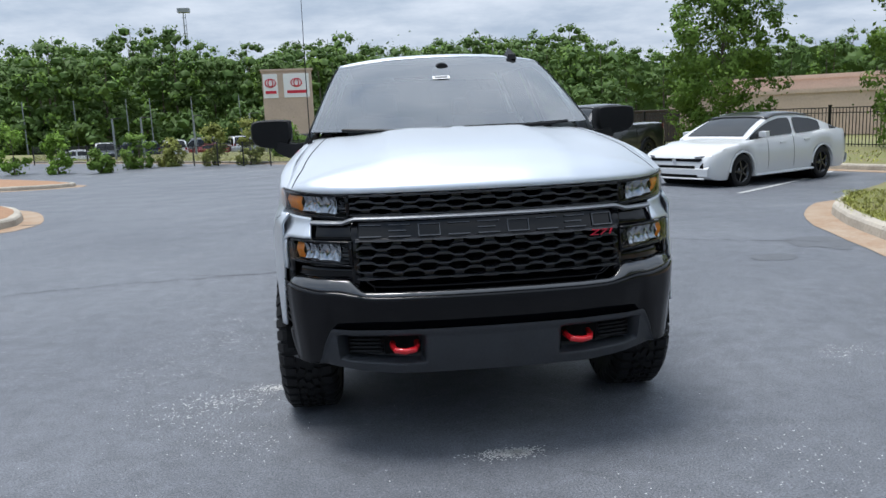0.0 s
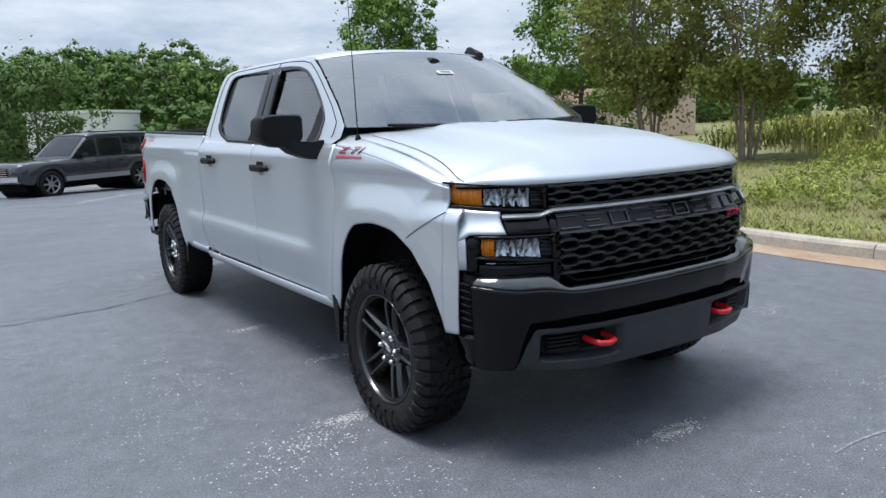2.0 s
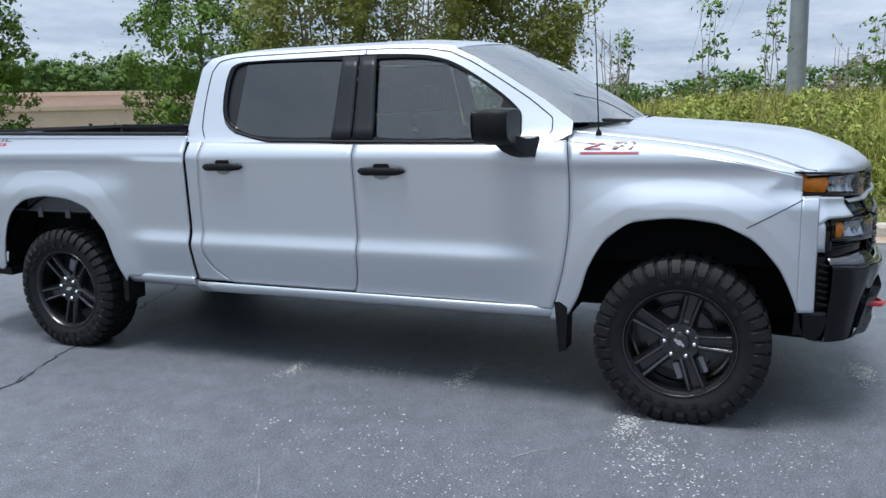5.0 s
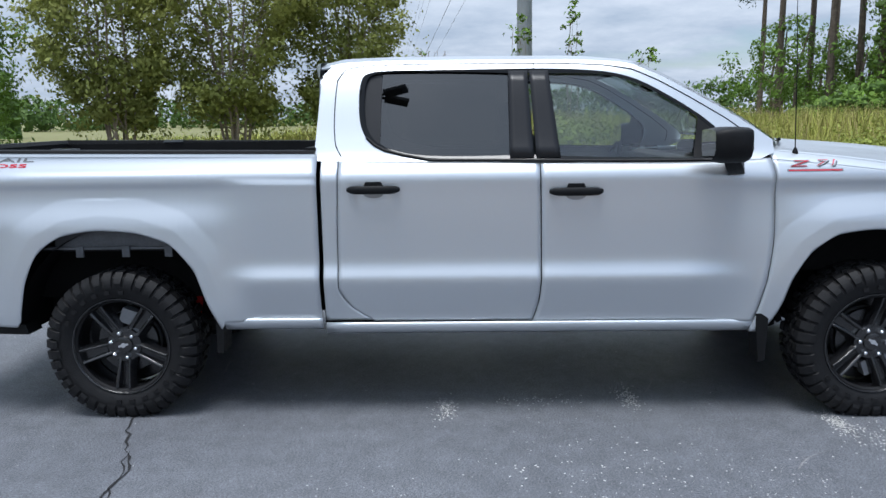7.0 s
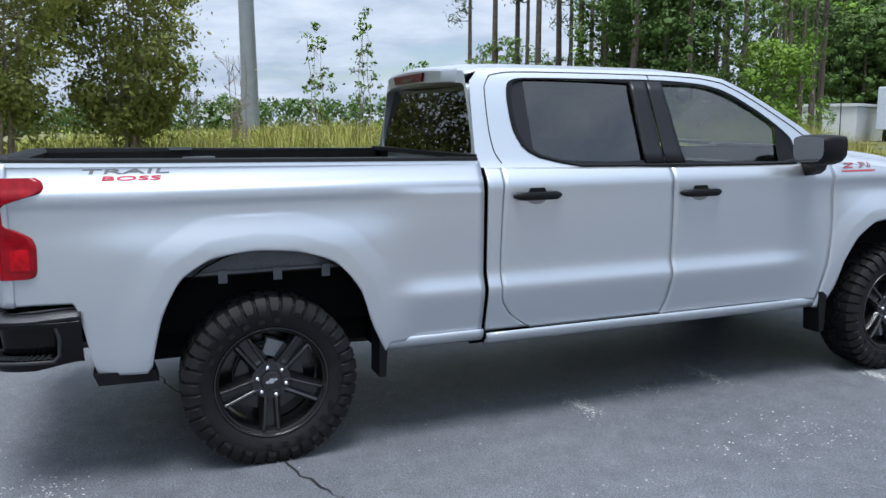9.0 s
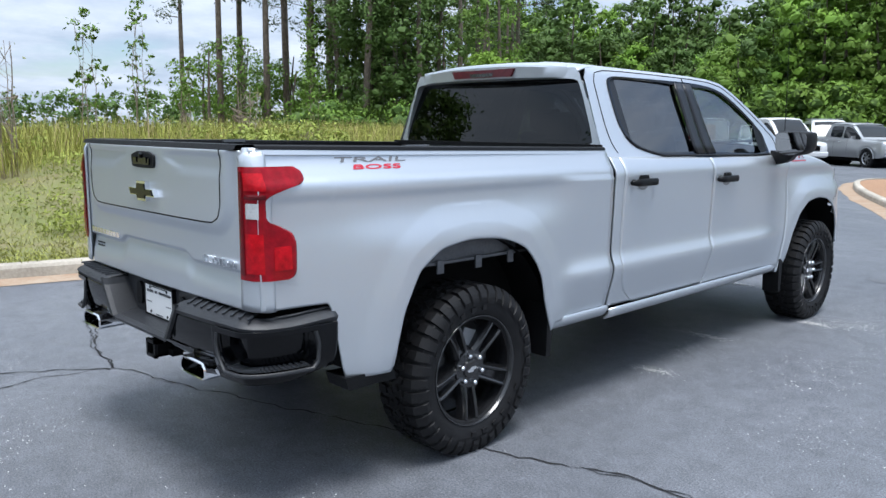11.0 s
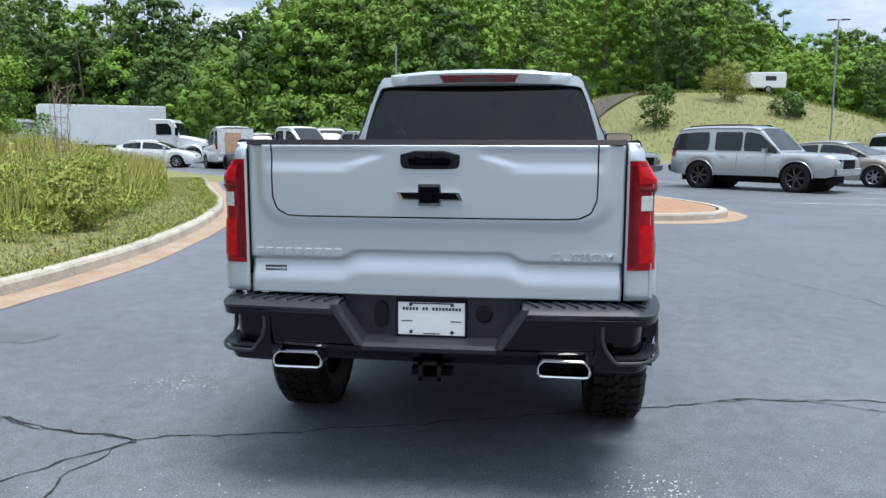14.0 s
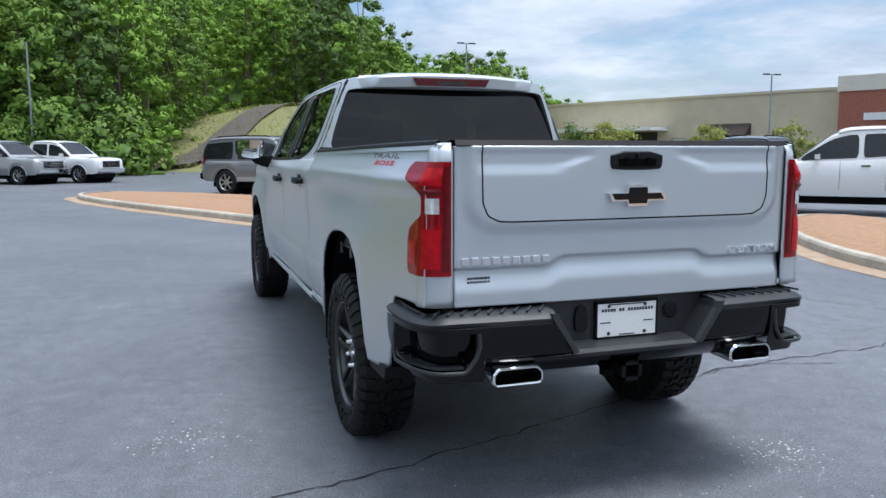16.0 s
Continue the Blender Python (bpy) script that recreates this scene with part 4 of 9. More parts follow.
# ---- badges
for sx in (-1, 1):
    m = Matrix.Translation((sx * 0.929, -1.675, 1.335)) @ Euler((radians(90), 0, radians(90 * sx))).to_matrix().to_4x4()
    for dx, dz, lift, mat in ((0.004, -0.003, 0.0035, "bar_grey"), (-0.003, 0.003, 0.0045, "bar_white"), (0.0, 0.0, 0.006, "decal_red")):
        cling(lettering("Z", 0.043, 0.001, m @ pose(-0.092 + dx, 0.006 + dz, 0), mat, truck, "fender_badge", "red fender badge with silver edges", 0.25, 3.2), sx, lift, fender_skin)
        cling(lettering("71", 0.043, 0.001, m @ pose(0.055 + dx, 0.006 + dz, 0), {"decal_red": "bar_white", "bar_white": "decal_red", "bar_grey": "decal_dark"}[mat], truck, "fender_badge", "silver fender badge", 0.25, 2.9), sx, lift, fender_skin)
    for x0, x1, z0, z1, mat, lift in ((-0.150, 0.135, -0.033, -0.020, "bar_grey", 0.002), (-0.143, 0.128, -0.030, -0.0235, "decal_red", 0.003)):
        vs = [m @ Vector((x0 + (x1 - x0) * k / 20, z0 if r == 0 else z1, 0)) for r in (0, 1) for k in range(21)]
        bar = part("badge_underline", ([tuple(v) for v in vs], [((k, k + 1, k + 22, k + 21) if sx > 0 else (k, k + 21, k + 22, k + 1)) for k in range(20)]), mat, truck, smooth=False)
        cling(bar, sx, lift, fender_skin)
    mt = Matrix.Translation((sx * (side(2.585, 1.392) + 0.001), 2.585, 1.392)) @ Euler((radians(66), 0, radians(90 * sx))).to_matrix().to_4x4()
    cling(lettering("TRAIL", 0.030, 0.003, mt @ pose(0, 0.016, 0), "decal_grey", truck, "bed_decal", "dark grey lettering decal", 0.1, 4.6), sx, 0.002)
    cling(lettering("BOSS", 0.027, 0.003, mt @ pose(0.02, -0.016, 0), "decal_red", truck, "bed_decal", "red lettering decal", 0.1, 4.0), sx, 0.002)
gm = Matrix.Translation(nose(0.50, 0.985, 0.012)) @ Euler((radians(90), 0, radians(9))).to_matrix().to_4x4()
lettering("Z71", 0.036, 0.003, gm, "decal_red", truck, "grille_badge", "small red grille badge", 0.25, 1.9)

# ---- door handles and mirrors
for sx in (-1, 1):
    for yc, zc in ((0.605, 1.236), (-0.445, 1.216)):
        x = sx * (side(yc, zc) + 0.0)
        rings = []
        for k in range(13):
            t = k / 12
            y = yc + 0.138 - 0.276 * t
            r = 0.022 * min(1, (math.sin(math.pi * min(max(t, 0.02), 0.98)) * 3) ** 0.5)
            o = 0.012 + 0.024 * min(1, math.sin(math.pi * t) * 2.2)
            rings.append([(x + sx * (o + 0.011 * math.cos(a)), y, zc + r * math.sin(a)) for a in (2 * math.pi * i / 10 for i in range(10))])
        part("door_handle", join(loft(rings), tube([(x - sx * 0.01, yc + 0.11, zc), (x + sx * 0.02, yc + 0.11, zc)], 0.018, 8), tube([(x - sx * 0.01, yc - 0.11, zc), (x + sx * 0.02, yc - 0.11, zc)], 0.018, 8),
             prism([(yc - 0.05, zc + 0.018), (yc + 0.05, zc + 0.018), (yc + 0.04, zc + 0.04), (yc - 0.04, zc + 0.04)], "x", x - sx * 0.01, x + sx * 0.012)), "black_plastic", truck, "matte black door handle")
        cup = [(x + sx * 0.0015, yc + 0.055 * math.cos(a), zc - 0.018 + 0.028 * math.sin(a)) for a in (2 * math.pi * i / 20 for i in range(20))]
        part("handle_cup", (cup, [tuple(range(20)) if sx > 0 else tuple(range(20))[::-1]]), "bar_grey", truck)
    # mirror: block with rounded corners on a foot
    sec = chaikin([(-0.10, -0.10), (0.10, -0.085), (0.105, 0.075), (0.08, 0.10), (-0.09, 0.10), (-0.105, 0.08)], 2)
    prof = [(-0.085, 0.80), (-0.06, 0.93), (-0.02, 1.0), (0.03, 1.0), (0.075, 0.97), (0.085, 0.90)]
    rings = [[(sx * (1.10 + p.x * 1.20 * f), -1.155 - a * 1.05, 1.445 + p.y * 0.92 * f) for p in sec] for a, f in prof]
    mir = part("wing_mirror", loft(rings), "black_plastic", truck, "large black wing mirror")
    part("mirror_glass", ([(sx * (1.10 + p.x * 1.07), -1.155 + 0.0905, 1.445 + p.y * 0.80) for p in sec], [tuple(range(len(sec)))]), "mirror", mir)
    part("mirror_foot", loft([[(sx * x, y, z) for y, z in ((-1.305 + d, zz - h), (-1.222 + d, zz - h * 1.1), (-1.20 + d, zz + h), (-1.295 + d, zz + h))] for x, zz, h, d in ((0.895, 1.345, 0.048, -0.02), (0.94, 1.338, 0.046, 0.0), (1.0, 1.345, 0.042, 0.02), (1.06, 1.365, 0.036, 0.05), (1.10, 1.40, 0.03, 0.08))]), "black_plastic", mir)

# ---- wheels
def wheel_geo():
    """Tyre, tread lugs and rim pieces round the x axis, outer face towards -x."""
    tyre = lathe([(0.10, 0.245), (0.117, 0.270), (0.135, 0.312), (0.138, 0.345), (0.125, 0.385), (0.10, 0.398), (0.0, 0.402), (-0.10, 0.398), (-0.125, 0.385), (-0.138, 0.345), (-0.135, 0.312), (-0.117, 0.270), (-0.10, 0.245)], "x", 72)
    lugs = []
    n = 40
    for k in range(n):
        a = 2 * math.pi * k / n
        m = Matrix.Rotation(a, 4, "X")
        for sx in (-1, 1):
            w = 0.0235 + 0.003 * (k % 2)
            # shoulder block that wraps over the edge
            pts = [(sx * 0.062, 0.398, w * 0.8), (sx * 0.112, 0.397, w), (sx * 0.134, 0.378, w), (sx * 0.143, 0.352 - 0.010 * (k % 2), w * 0.8)]
            low, top = [], []
            for x, r, h in pts:
                low.append(((x, r - 0.016, -h / 1), (x, r - 0.016, h / 1)))
                top.append(((x + sx * 0.004 * (x * sx > 0.12), r + (0.014 if abs(x) < 0.12 else 0.004), -h * 0.86), (x + sx * 0.004 * (x * sx > 0.12), r + (0.014 if abs(x) < 0.12 else 0.004), h * 0.86)))
            vs, fs = [], []
            for i in range(4):
                vs += [low[i][0], top[i][0], top[i][1], low[i][1]]
            for i in range(3):
                b = 4 * i
                fs += [(b, b + 1, b + 5, b + 4), (b + 1, b + 2, b + 6, b + 5), (b + 2, b + 3, b + 7, b + 6)]
            fs += [(0, 3, 2, 1), (12, 13, 14, 15)]
            lugs.append(placed((vs, fs), m))
        # middle blocks, slanted
        for j, x in enumerate((-0.034, 0.0, 0.034)):
            mm = Matrix.Rotation(a + (0.05 if j == 1 else 0), 4, "X") @ Matrix.Translation((x, 0.405, 0)) @ Matrix.Rotation(radians(25 if k % 2 else -25), 4, "Y")
            lugs.append(placed(box(-0.013, 0.013, -0.012, 0.008, -0.017, 0.017), mm))
    for k in range(26):
        a = 2 * math.pi * k / 26
        if k % 13 in (3, 4, 5, 6, 7, 8):
            lugs.append(placed(box(-0.1405, -0.132, 0.296, 0.318, -0.014, 0.014), Matrix.Rotation(a, 4, "X")))
    barrel = lathe([(0.09, 0.244), (-0.075, 0.246), (-0.098, 0.252), (-0.112, 0.256), (-0.121, 0.262), (-0.122, 0.267), (-0.116, 0.272), (-0.10, 0.272)], "x", 72)
    back = lathe([(0.0, 0.0), (0.0, 0.225)], "x", 32)
    disc = lathe([(-0.02, 0.06), (-0.02, 0.165), (0.0, 0.168)], "x", 40)
    spokes = []
    for k in range(5):
        m = Matrix.Rotation(2 * math.pi * k / 5, 4, "X")
        # one arm: sharp ridges along both edges, a sunk channel between them, wide flanks that fall to the crotch
        rings = []
        for r, x, w, dip, fl in ((0.040, -0.070, 0.030, 0.002, 0.034), (0.085, -0.081, 0.0315, 0.012, 0.026), (0.110, -0.088, 0.0325, 0.030, 0.021), (0.150, -0.097, 0.0345, 0.042, 0.018), (0.205, -0.108, 0.0380, 0.050, 0.016), (0.238, -0.110, 0.0405, 0.050, 0.015), (0.255, -0.098, 0.0415, 0.040, 0.014)):
            half = [(x + 0.058, w + fl), (x + 0.020, w + fl * 0.5), (x + 0.001, w), (x - 0.001, w - 0.004), (x + 0.005, w - 0.014), (x + dip, w - 0.018)]
            rings.append([(px, r, pz) for px, pz in half] + [(px, r, -pz) for px, pz in half[::-1]])
        spokes.append(placed(loft(rings), m))
    hub = lathe([(-0.05, 0.100), (-0.076, 0.092), (-0.078, 0.05), (-0.088, 0.045), (-0.090, 0.04), (-0.092, 0.0)], "x", 32)
    nuts = []
    for k in range(6):
        a = 2 * math.pi * (k + 0.5) / 6
        nuts.append(lathe([(-0.07, 0.0135), (-0.092, 0.0135), (-0.1005, 0.0105), (-0.105, 0.005), (-0.106, 0.0)], "x", 12, (0, 0.07 * math.cos(a), 0.07 * math.sin(a))))
    bow = [(-0.028, -0.006), (-0.010, -0.006), (-0.008, -0.012), (0.010, -0.012), (0.011, -0.006), (0.026, -0.006), (0.030, 0.006), (0.010, 0.006), (0.008, 0.012), (-0.010, 0.012), (-0.011, 0.006), (-0.026, 0.006)]
    cap = prism(bow, "x", -0.0935, -0.088)
    # The barrel's extra black disc is added as the dark behind the spokes.
    return join(tyre, *lugs), join(barrel, disc, lathe([(0.05, 0.02), (0.05, 0.239)], "x", 40)), spokes, hub, nuts, cap


tyre_g, barrel_g, spokes_g, hub_g, nuts_g, cap_g = wheel_geo()
AXLE_Z = 0.398
for (yc, sx, turn) in ((-2.02, -1, 33), (2.0, -1, -15), (-2.02, 1, 50), (2.0, 1, 15)):
    m = Matrix.Translation((sx * (0.865 if yc < 0 else 0.822), yc, AXLE_Z)) @ Matrix.Rotation(0 if sx < 0 else math.pi, 4, "Z") @ Matrix.Rotation(radians(turn), 4, "X")
    wh = part("wheel", placed(barrel_g, m), "rim_black", truck, "black alloy wheel")
    part("tyre", placed(tyre_g, m), "rubber", wh, "chunky all-terrain tyre", angle=30)
    for s in spokes_g:
        bevel(part("spoke", placed(s, m), "rim_black", wh, smooth=False), 0.003, 2)
    part("hub", placed(hub_g, m), "rim_black", wh)
    part("cap_emblem", placed(cap_g, m), "bar_white", wh, smooth=False)
    for s in nuts_g:
        part("wheel_nut", placed(s, m), "chrome", wh)
    part("brake_disc", placed(lathe([(0.02, 0.05), (0.02, 0.17), (0.04, 0.17)], "x", 32), m), "zinc", wh)
    part("brake_caliper", placed(box(-0.045, 0.02, 0.105, 0.185, -0.075, 0.075), m @ Matrix.Rotation(radians(-turn * (1 if sx < 0 else 1) + (250 if yc < 0 else 110)), 4, "X")), "bar_grey", wh, "grey brake caliper", smooth=False)

# ---- load bed
rail = lambda y: 1.432 + 0.0135 * (y - 0.9)
for sx in (-1, 1):
    sec = [(0.883, -0.012), (0.878, 0.002), (0.866, 0.008), (0.80, 0.006), (0.792, -0.03)]
    ys = [0.915 + 2.165 * k / 16 for k in range(17)]
    part("bed_rail_cap", loft([[(sx * (x - (0.075 * smooth_step(2.45, 3.25, y) if x > 0.82 else 0)), y, rail(y) + dz) for x, dz in sec] for y in ys], closed=False, caps=False), "black_plastic", truck)
    part("bed_wall", join(box(sx * 0.795 - 0.006, sx * 0.795 + 0.006, 0.92, 3.06, 0.90, 1.44)), "black_plastic", truck, smooth=False)
    part("bed_gutter", loft([[(sx * (x - 0.072 * smooth_step(2.45, 3.25, y)), y, rail(y) + dz) for x, dz in ((0.879, -0.008), (0.886, -0.03))] for y in ys], closed=False, caps=False), "silver", truck)
    part("tie_down", box(sx * 0.80 - 0.02, sx * 0.80 + 0.01, 2.2, 2.34, 1.445, 1.462), "steel", truck, smooth=False)
part("bed_floor", join(box(-0.8, 0.8, 0.92, 3.05, 0.90, 0.92), *[box(-0.75 + 0.15 * k, -0.70 + 0.15 * k, 0.93, 3.04, 0.92, 0.932) for k in range(11)]), "black_plastic", truck, smooth=False)
part("bed_front_wall", join(box(-0.8, 0.8, 0.915, 0.93, 0.90, 1.43), box(-0.86, 0.86, 0.912, 0.97, 1.425, 1.452)), "black_plastic", truck, smooth=False)

# ---- tailgate with pressed relief
TG_Y = 3.118


def tail_relief(x, z):
    """How far the tailgate's skin stands out, by its pressed panels."""
    a = abs(x)
    lo, rr = 1.165, 0.09
    inside = min(0.672 - a, z - lo)
    cx, cz = a - (0.672 - rr), (lo + rr) - z
    if cx > 0 and cz > 0:
        inside = rr - math.hypot(cx, cz)
    # the upper field stands proud and falls back through a soft band
    d = 0.020 * smooth_step(-0.062, -0.008, inside)
    # below the top lip it dips, but not in the middle round the handle
    d -= 0.007 * smooth_step(1.437, 1.415, z) * smooth_step(1.33, 1.385, z) * smooth_step(0.17, 0.27, a - 0.10 * smooth_step(1.41, 1.36, z)) * smooth_step(0.70, 0.64, a)
    # sharp undercut, higher in the middle, above a band that leans out again
    st = 0.978 + 0.034 * smooth_step(0.385, 0.295, a)
    d -= 0.018 * smooth_step(st + 0.014, st - 0.002, z)
    d += 0.017 * smooth_step(st - 0.004, st - 0.10, z)
    return d


def tg(x, z):
    return (x, TG_Y + 0.014 * (1 - (x / 0.76) ** 2) + tail_relief(x, z), z)


solid(part("tailgate", grid(lambda u, v: tg(0.756 * (1 - 2 * u), 0.838 + 0.608 * v), 110, 120), "silver", truck, "silver tailgate with pressed panels", angle=70), 0.02)
part("tailgate_inner", box(-0.75, 0.75, 3.04, 3.078, 0.84, 1.45), "black_plastic", truck, smooth=False)
part("tailgate_cap", join(loft([[(x, 3.035, 1.445), (x, 3.05, 1.468), (x, 3.125, 1.468), (x, 3.138, 1.448)] for x in (-0.757, -0.4, 0, 0.4, 0.757)], closed=False, caps=False)), "black_plastic", truck)
# seam of the smaller upper gate
seam = [(-0.652, 1.447), (-0.652, 1.30), (-0.65, 1.235), (-0.63, 1.185), (-0.585, 1.163), (-0.52, 1.160), (0.52, 1.160), (0.585, 1.163), (0.63, 1.185), (0.65, 1.235), (0.652, 1.30), (0.652, 1.447)]
line = resample([(x, z, 0) for x, z in seam], 120, closed=False)
part("gate_seam", tube([(p.x, tg(p.x, p.y)[1] - 0.0005, p.y) for p in line], 0.0032, 5), "dark", truck)
hp = chaikin([(-0.118, 1.425), (0.118, 1.425), (0.118, 1.365), (0.10, 1.352), (-0.10, 1.352), (-0.118, 1.365)], 1)
hd = part("tailgate_handle", prism([(p.x, p.y) for p in hp], "y", 3.12, 3.160), "black_plastic", truck, "black tailgate handle with camera")
bevel(hd, 0.005, 2)
part("handle_grip", join(prism([(-0.085, 1.395), (0.085, 1.395), (0.08, 1.368), (-0.08, 1.368)], "y", 3.15, 3.167), *[prism([(x - 0.012, 1.40), (x + 0.012, 1.40), (x + 0.012, 1.375), (x - 0.012, 1.375)], "y", 3.15, 3.171) for x in (-0.05, 0.05)], lathe([(3.16, 0.011), (3.172, 0.010), (3.173, 0.0)], "y", 12, (0, 0, 1.408))), "black_gloss", hd, smooth=False)
bow = [(-0.128, 1.232), (-0.045, 1.232), (-0.042, 1.212), (0.042, 1.212), (0.045, 1.232), (0.112, 1.232), (0.128, 1.262), (0.045, 1.262), (0.042, 1.292), (-0.042, 1.292), (-0.045, 1.262), (-0.112, 1.262)]
em = part("tailgate_emblem", prism([(x * 1.04, 1.252 + (z - 1.252) * 1.08) for x, z in bow], "y", 3.145, 3.172), "chrome", truck, "black cross emblem with chrome edge", smooth=False)
part("emblem_face", prism([(x * 0.92, 1.252 + (z - 1.252) * 0.80) for x, z in bow], "y", 3.165, 3.176), "black_gloss", em, smooth=False)
# model name kept as plain chrome blocks; trim name lettered
for k in range(9):
    x = 0.715 - 0.0415 * k
    w = 0.0155
    y = tg(x, 1.01)[1]
    bevel(part("name_block", box(x - w, x + w, y - 0.004, y + 0.007, 0.998, 1.027), "chrome", truck, smooth=False), 0.003)
lettering("CUSTOM", 0.044, 0.008, Matrix.Translation((-0.602, tg(-0.6, 1.008)[1] + 0.002, 1.008)) @ Euler((radians(90), 0, radians(180))).to_matrix().to_4x4(), "chrome", truck, "trim_name", "chrome trim lettering", 0.0, 1.42)
yb = tg(0.655, 0.93)[1] + 0.001
part("dealer_decal", join(*[box(0.655 - 0.046 + 0.0105 * k, 0.655 - 0.039 + 0.0105 * k, yb - 0.001, yb + 0.001, z, z + 0.009) for z in (0.942, 0.927) for k in range(9)], box(0.625, 0.685, yb - 0.001, yb + 0.001, 0.907, 0.915), box(0.640, 0.670, yb - 0.001, yb + 0.001, 0.902, 0.920)), "decal_dark", truck, "small dark dealer decal bars", smooth=False)

# ---- rear corners, tail lights
for sx in (-1, 1):
    def corner(u, v, sx=sx):
        z = 0.842 + (1.452 - 0.842) * v
        a = Vector((0.764, 3.118))
        b = Vector((side(3.06, min(z, 1.40)), 3.05))
        c = Vector((b.x - 0.004, 3.118))
        p = a * (1 - u) ** 2 + c * 2 * u * (1 - u) + b * u * u
        if z > 1.42:
            p = p.lerp(Vector((0.76, 3.05)), 0.35 * smooth_step(1.42, 1.46, z))
        return (sx * p.x, p.y, z)
    g = grid(corner, 10, 20, flip=sx > 0)
    solid(part("bed_corner", (g[0], [f[::-1] for f in g[1]]), "silver", truck), 0.01)
    # lamp skin: from the rear face round the corner to the flank, with a waist in the middle
    def around(w, z, sx=sx, grow=0.012):
        if w < 1:
            y = 2.905 + 0.14 * w
            return (sx * (side(y, z) + grow), y, z)
        t = w - 1
        b = Vector((side(3.045, z) + grow, 3.045))
        a = Vector((0.772, 3.118 + grow))
        c = Vector((b.x, 3.118 + grow))
        q = b * (1 - t) ** 2 + c * 2 * t * (1 - t) + a * t * t
        return (sx * q.x, q.y, z)

    lamp_edge = curve_of([(0.960, 0.60), (0.972, 0.42), (1.00, 0.36), (1.09, 0.34), (1.13, 0.42), (1.165, 0.80), (1.185, 1.10), (1.20, 1.17), (1.262, 1.18), (1.28, 1.05), (1.30, 0.66), (1.325, 0.12), (1.345, 0.02), (1.37, 0.06), (1.388, 0.25)])

    def lampskin(u, v, sx=sx, grow=0.012):
        z = 0.962 + (1.388 - 0.962) * v
        w0 = lamp_edge(z)
        return around(w0 + (2 - w0) * u, z, sx, grow * smooth_step(0, 0.06, u) + 0.002)
    g = grid(lampskin, 30, 70, flip=sx < 0)
    tl = part("tail_light", (g[0], [f[::-1] for f in g[1]]), "red_lens", truck, "red wraparound tail light with a waist")
    g = grid(lambda u, v: around(1.40 + 0.36 * u, 1.196 + 0.058 * v, grow=0.018), 8, 6, flip=sx < 0)
    part("reverse_light", (g[0], [f[::-1] for f in g[1]]), "clear_lens", tl, "clear reversing lens")
    M.setdefault("red_deep", material("red_lens_inner", (0.42, 0.004, 0.010), 0.2, vary=0.35, scale=40, spec=0.25))
    M.setdefault("red_dark", material("red_lens_shade", (0.11, 0.001, 0.004), 0.18, vary=0.3, scale=40, spec=0.4))
    for w0, w1, z0, z1, mat in ((1.30, 1.80, 0.99, 1.14, "red_deep"), (1.22, 1.82, 1.30, 1.365, "red_deep"), (1.22, 1.82, 1.268, 1.286, "red_dark"), (1.84, 1.97, 0.98, 1.37, "red_dark"), (0.55, 1.05, 1.00, 1.09, "red_deep")):
        g = grid(lambda u, v: around(w0 + (w1 - w0) * u, z0 + (z1 - z0) * v, grow=0.0165 + 0.003 * math.sin(math.pi * v) * math.sin(math.pi * u)), 10, 8, flip=sx < 0)
        part("tail_segment", (g[0], [f[::-1] for f in g[1]]), mat, tl)

# ---- rear bumper
def rb_y(x):
    return 3.215 - 0.05 * (abs(x) / 0.9) ** 3


M["pad_dark"] = material("pad_plastic", (0.022, 0.0235, 0.027), 0.45, vary=0.2, bump=0.15, bump_scale=300, spec=0.45)


def rim(w):
    """The bumper's edge from 0.36 m off the middle, out along the rear face (w 0 to 0.6) and round to the flank (1)."""
    if w < 0.6:
        x = 0.37 + 0.43 * w / 0.6
        return Vector((x, rb_y(x)))
    t = (w - 0.6) / 0.4
    a, c, b = Vector((0.80, rb_y(0.80))), Vector((0.925, 3.165)), Vector((0.928, 2.80))
    return a * (1 - t) ** 2 + c * 2 * t * (1 - t) + b * t * t


def rim_in(w):
    d = rim(min(1, w + 0.01)) - rim(max(0, w - 0.01))
    return Vector((-d.y, d.x)).normalized() * -1


# centre: recessed plate panel, ledge below it and slanted cheeks
part("plate_recess", prism([(-0.285, 0.66), (0.285, 0.66), (0.385, 0.845), (-0.385, 0.845)], "y", 3.06, 3.10), "pad_dark", truck, smooth=False)
part("bumper_ledge", loft([[(-0.27, 3.095, 0.668), (0.27, 3.095, 0.668)], [(-0.272, rb_y(0) - 0.02, 0.656), (0.272, rb_y(0) - 0.02, 0.656)], [(-0.27, rb_y(0) + 0.004, 0.645), (0.27, rb_y(0) + 0.004, 0.645)], [(-0.27, rb_y(0) - 0.005, 0.628), (0.27, rb_y(0) - 0.005, 0.628)]], caps=False, closed=False), "pad_dark", truck, smooth=False)
part("rear_valance", grid(lambda u, v: (0.74 * (2 * u - 1), rb_y(0.74 * (2 * u - 1)) - 0.012 - 0.10 * (1 - v) ** 1.5, 0.556 + 0.012 * abs(2 * u - 1) ** 4 + 0.084 * v), 60, 8, flip=True), "black_gloss", truck, "gloss black lower rear valance")
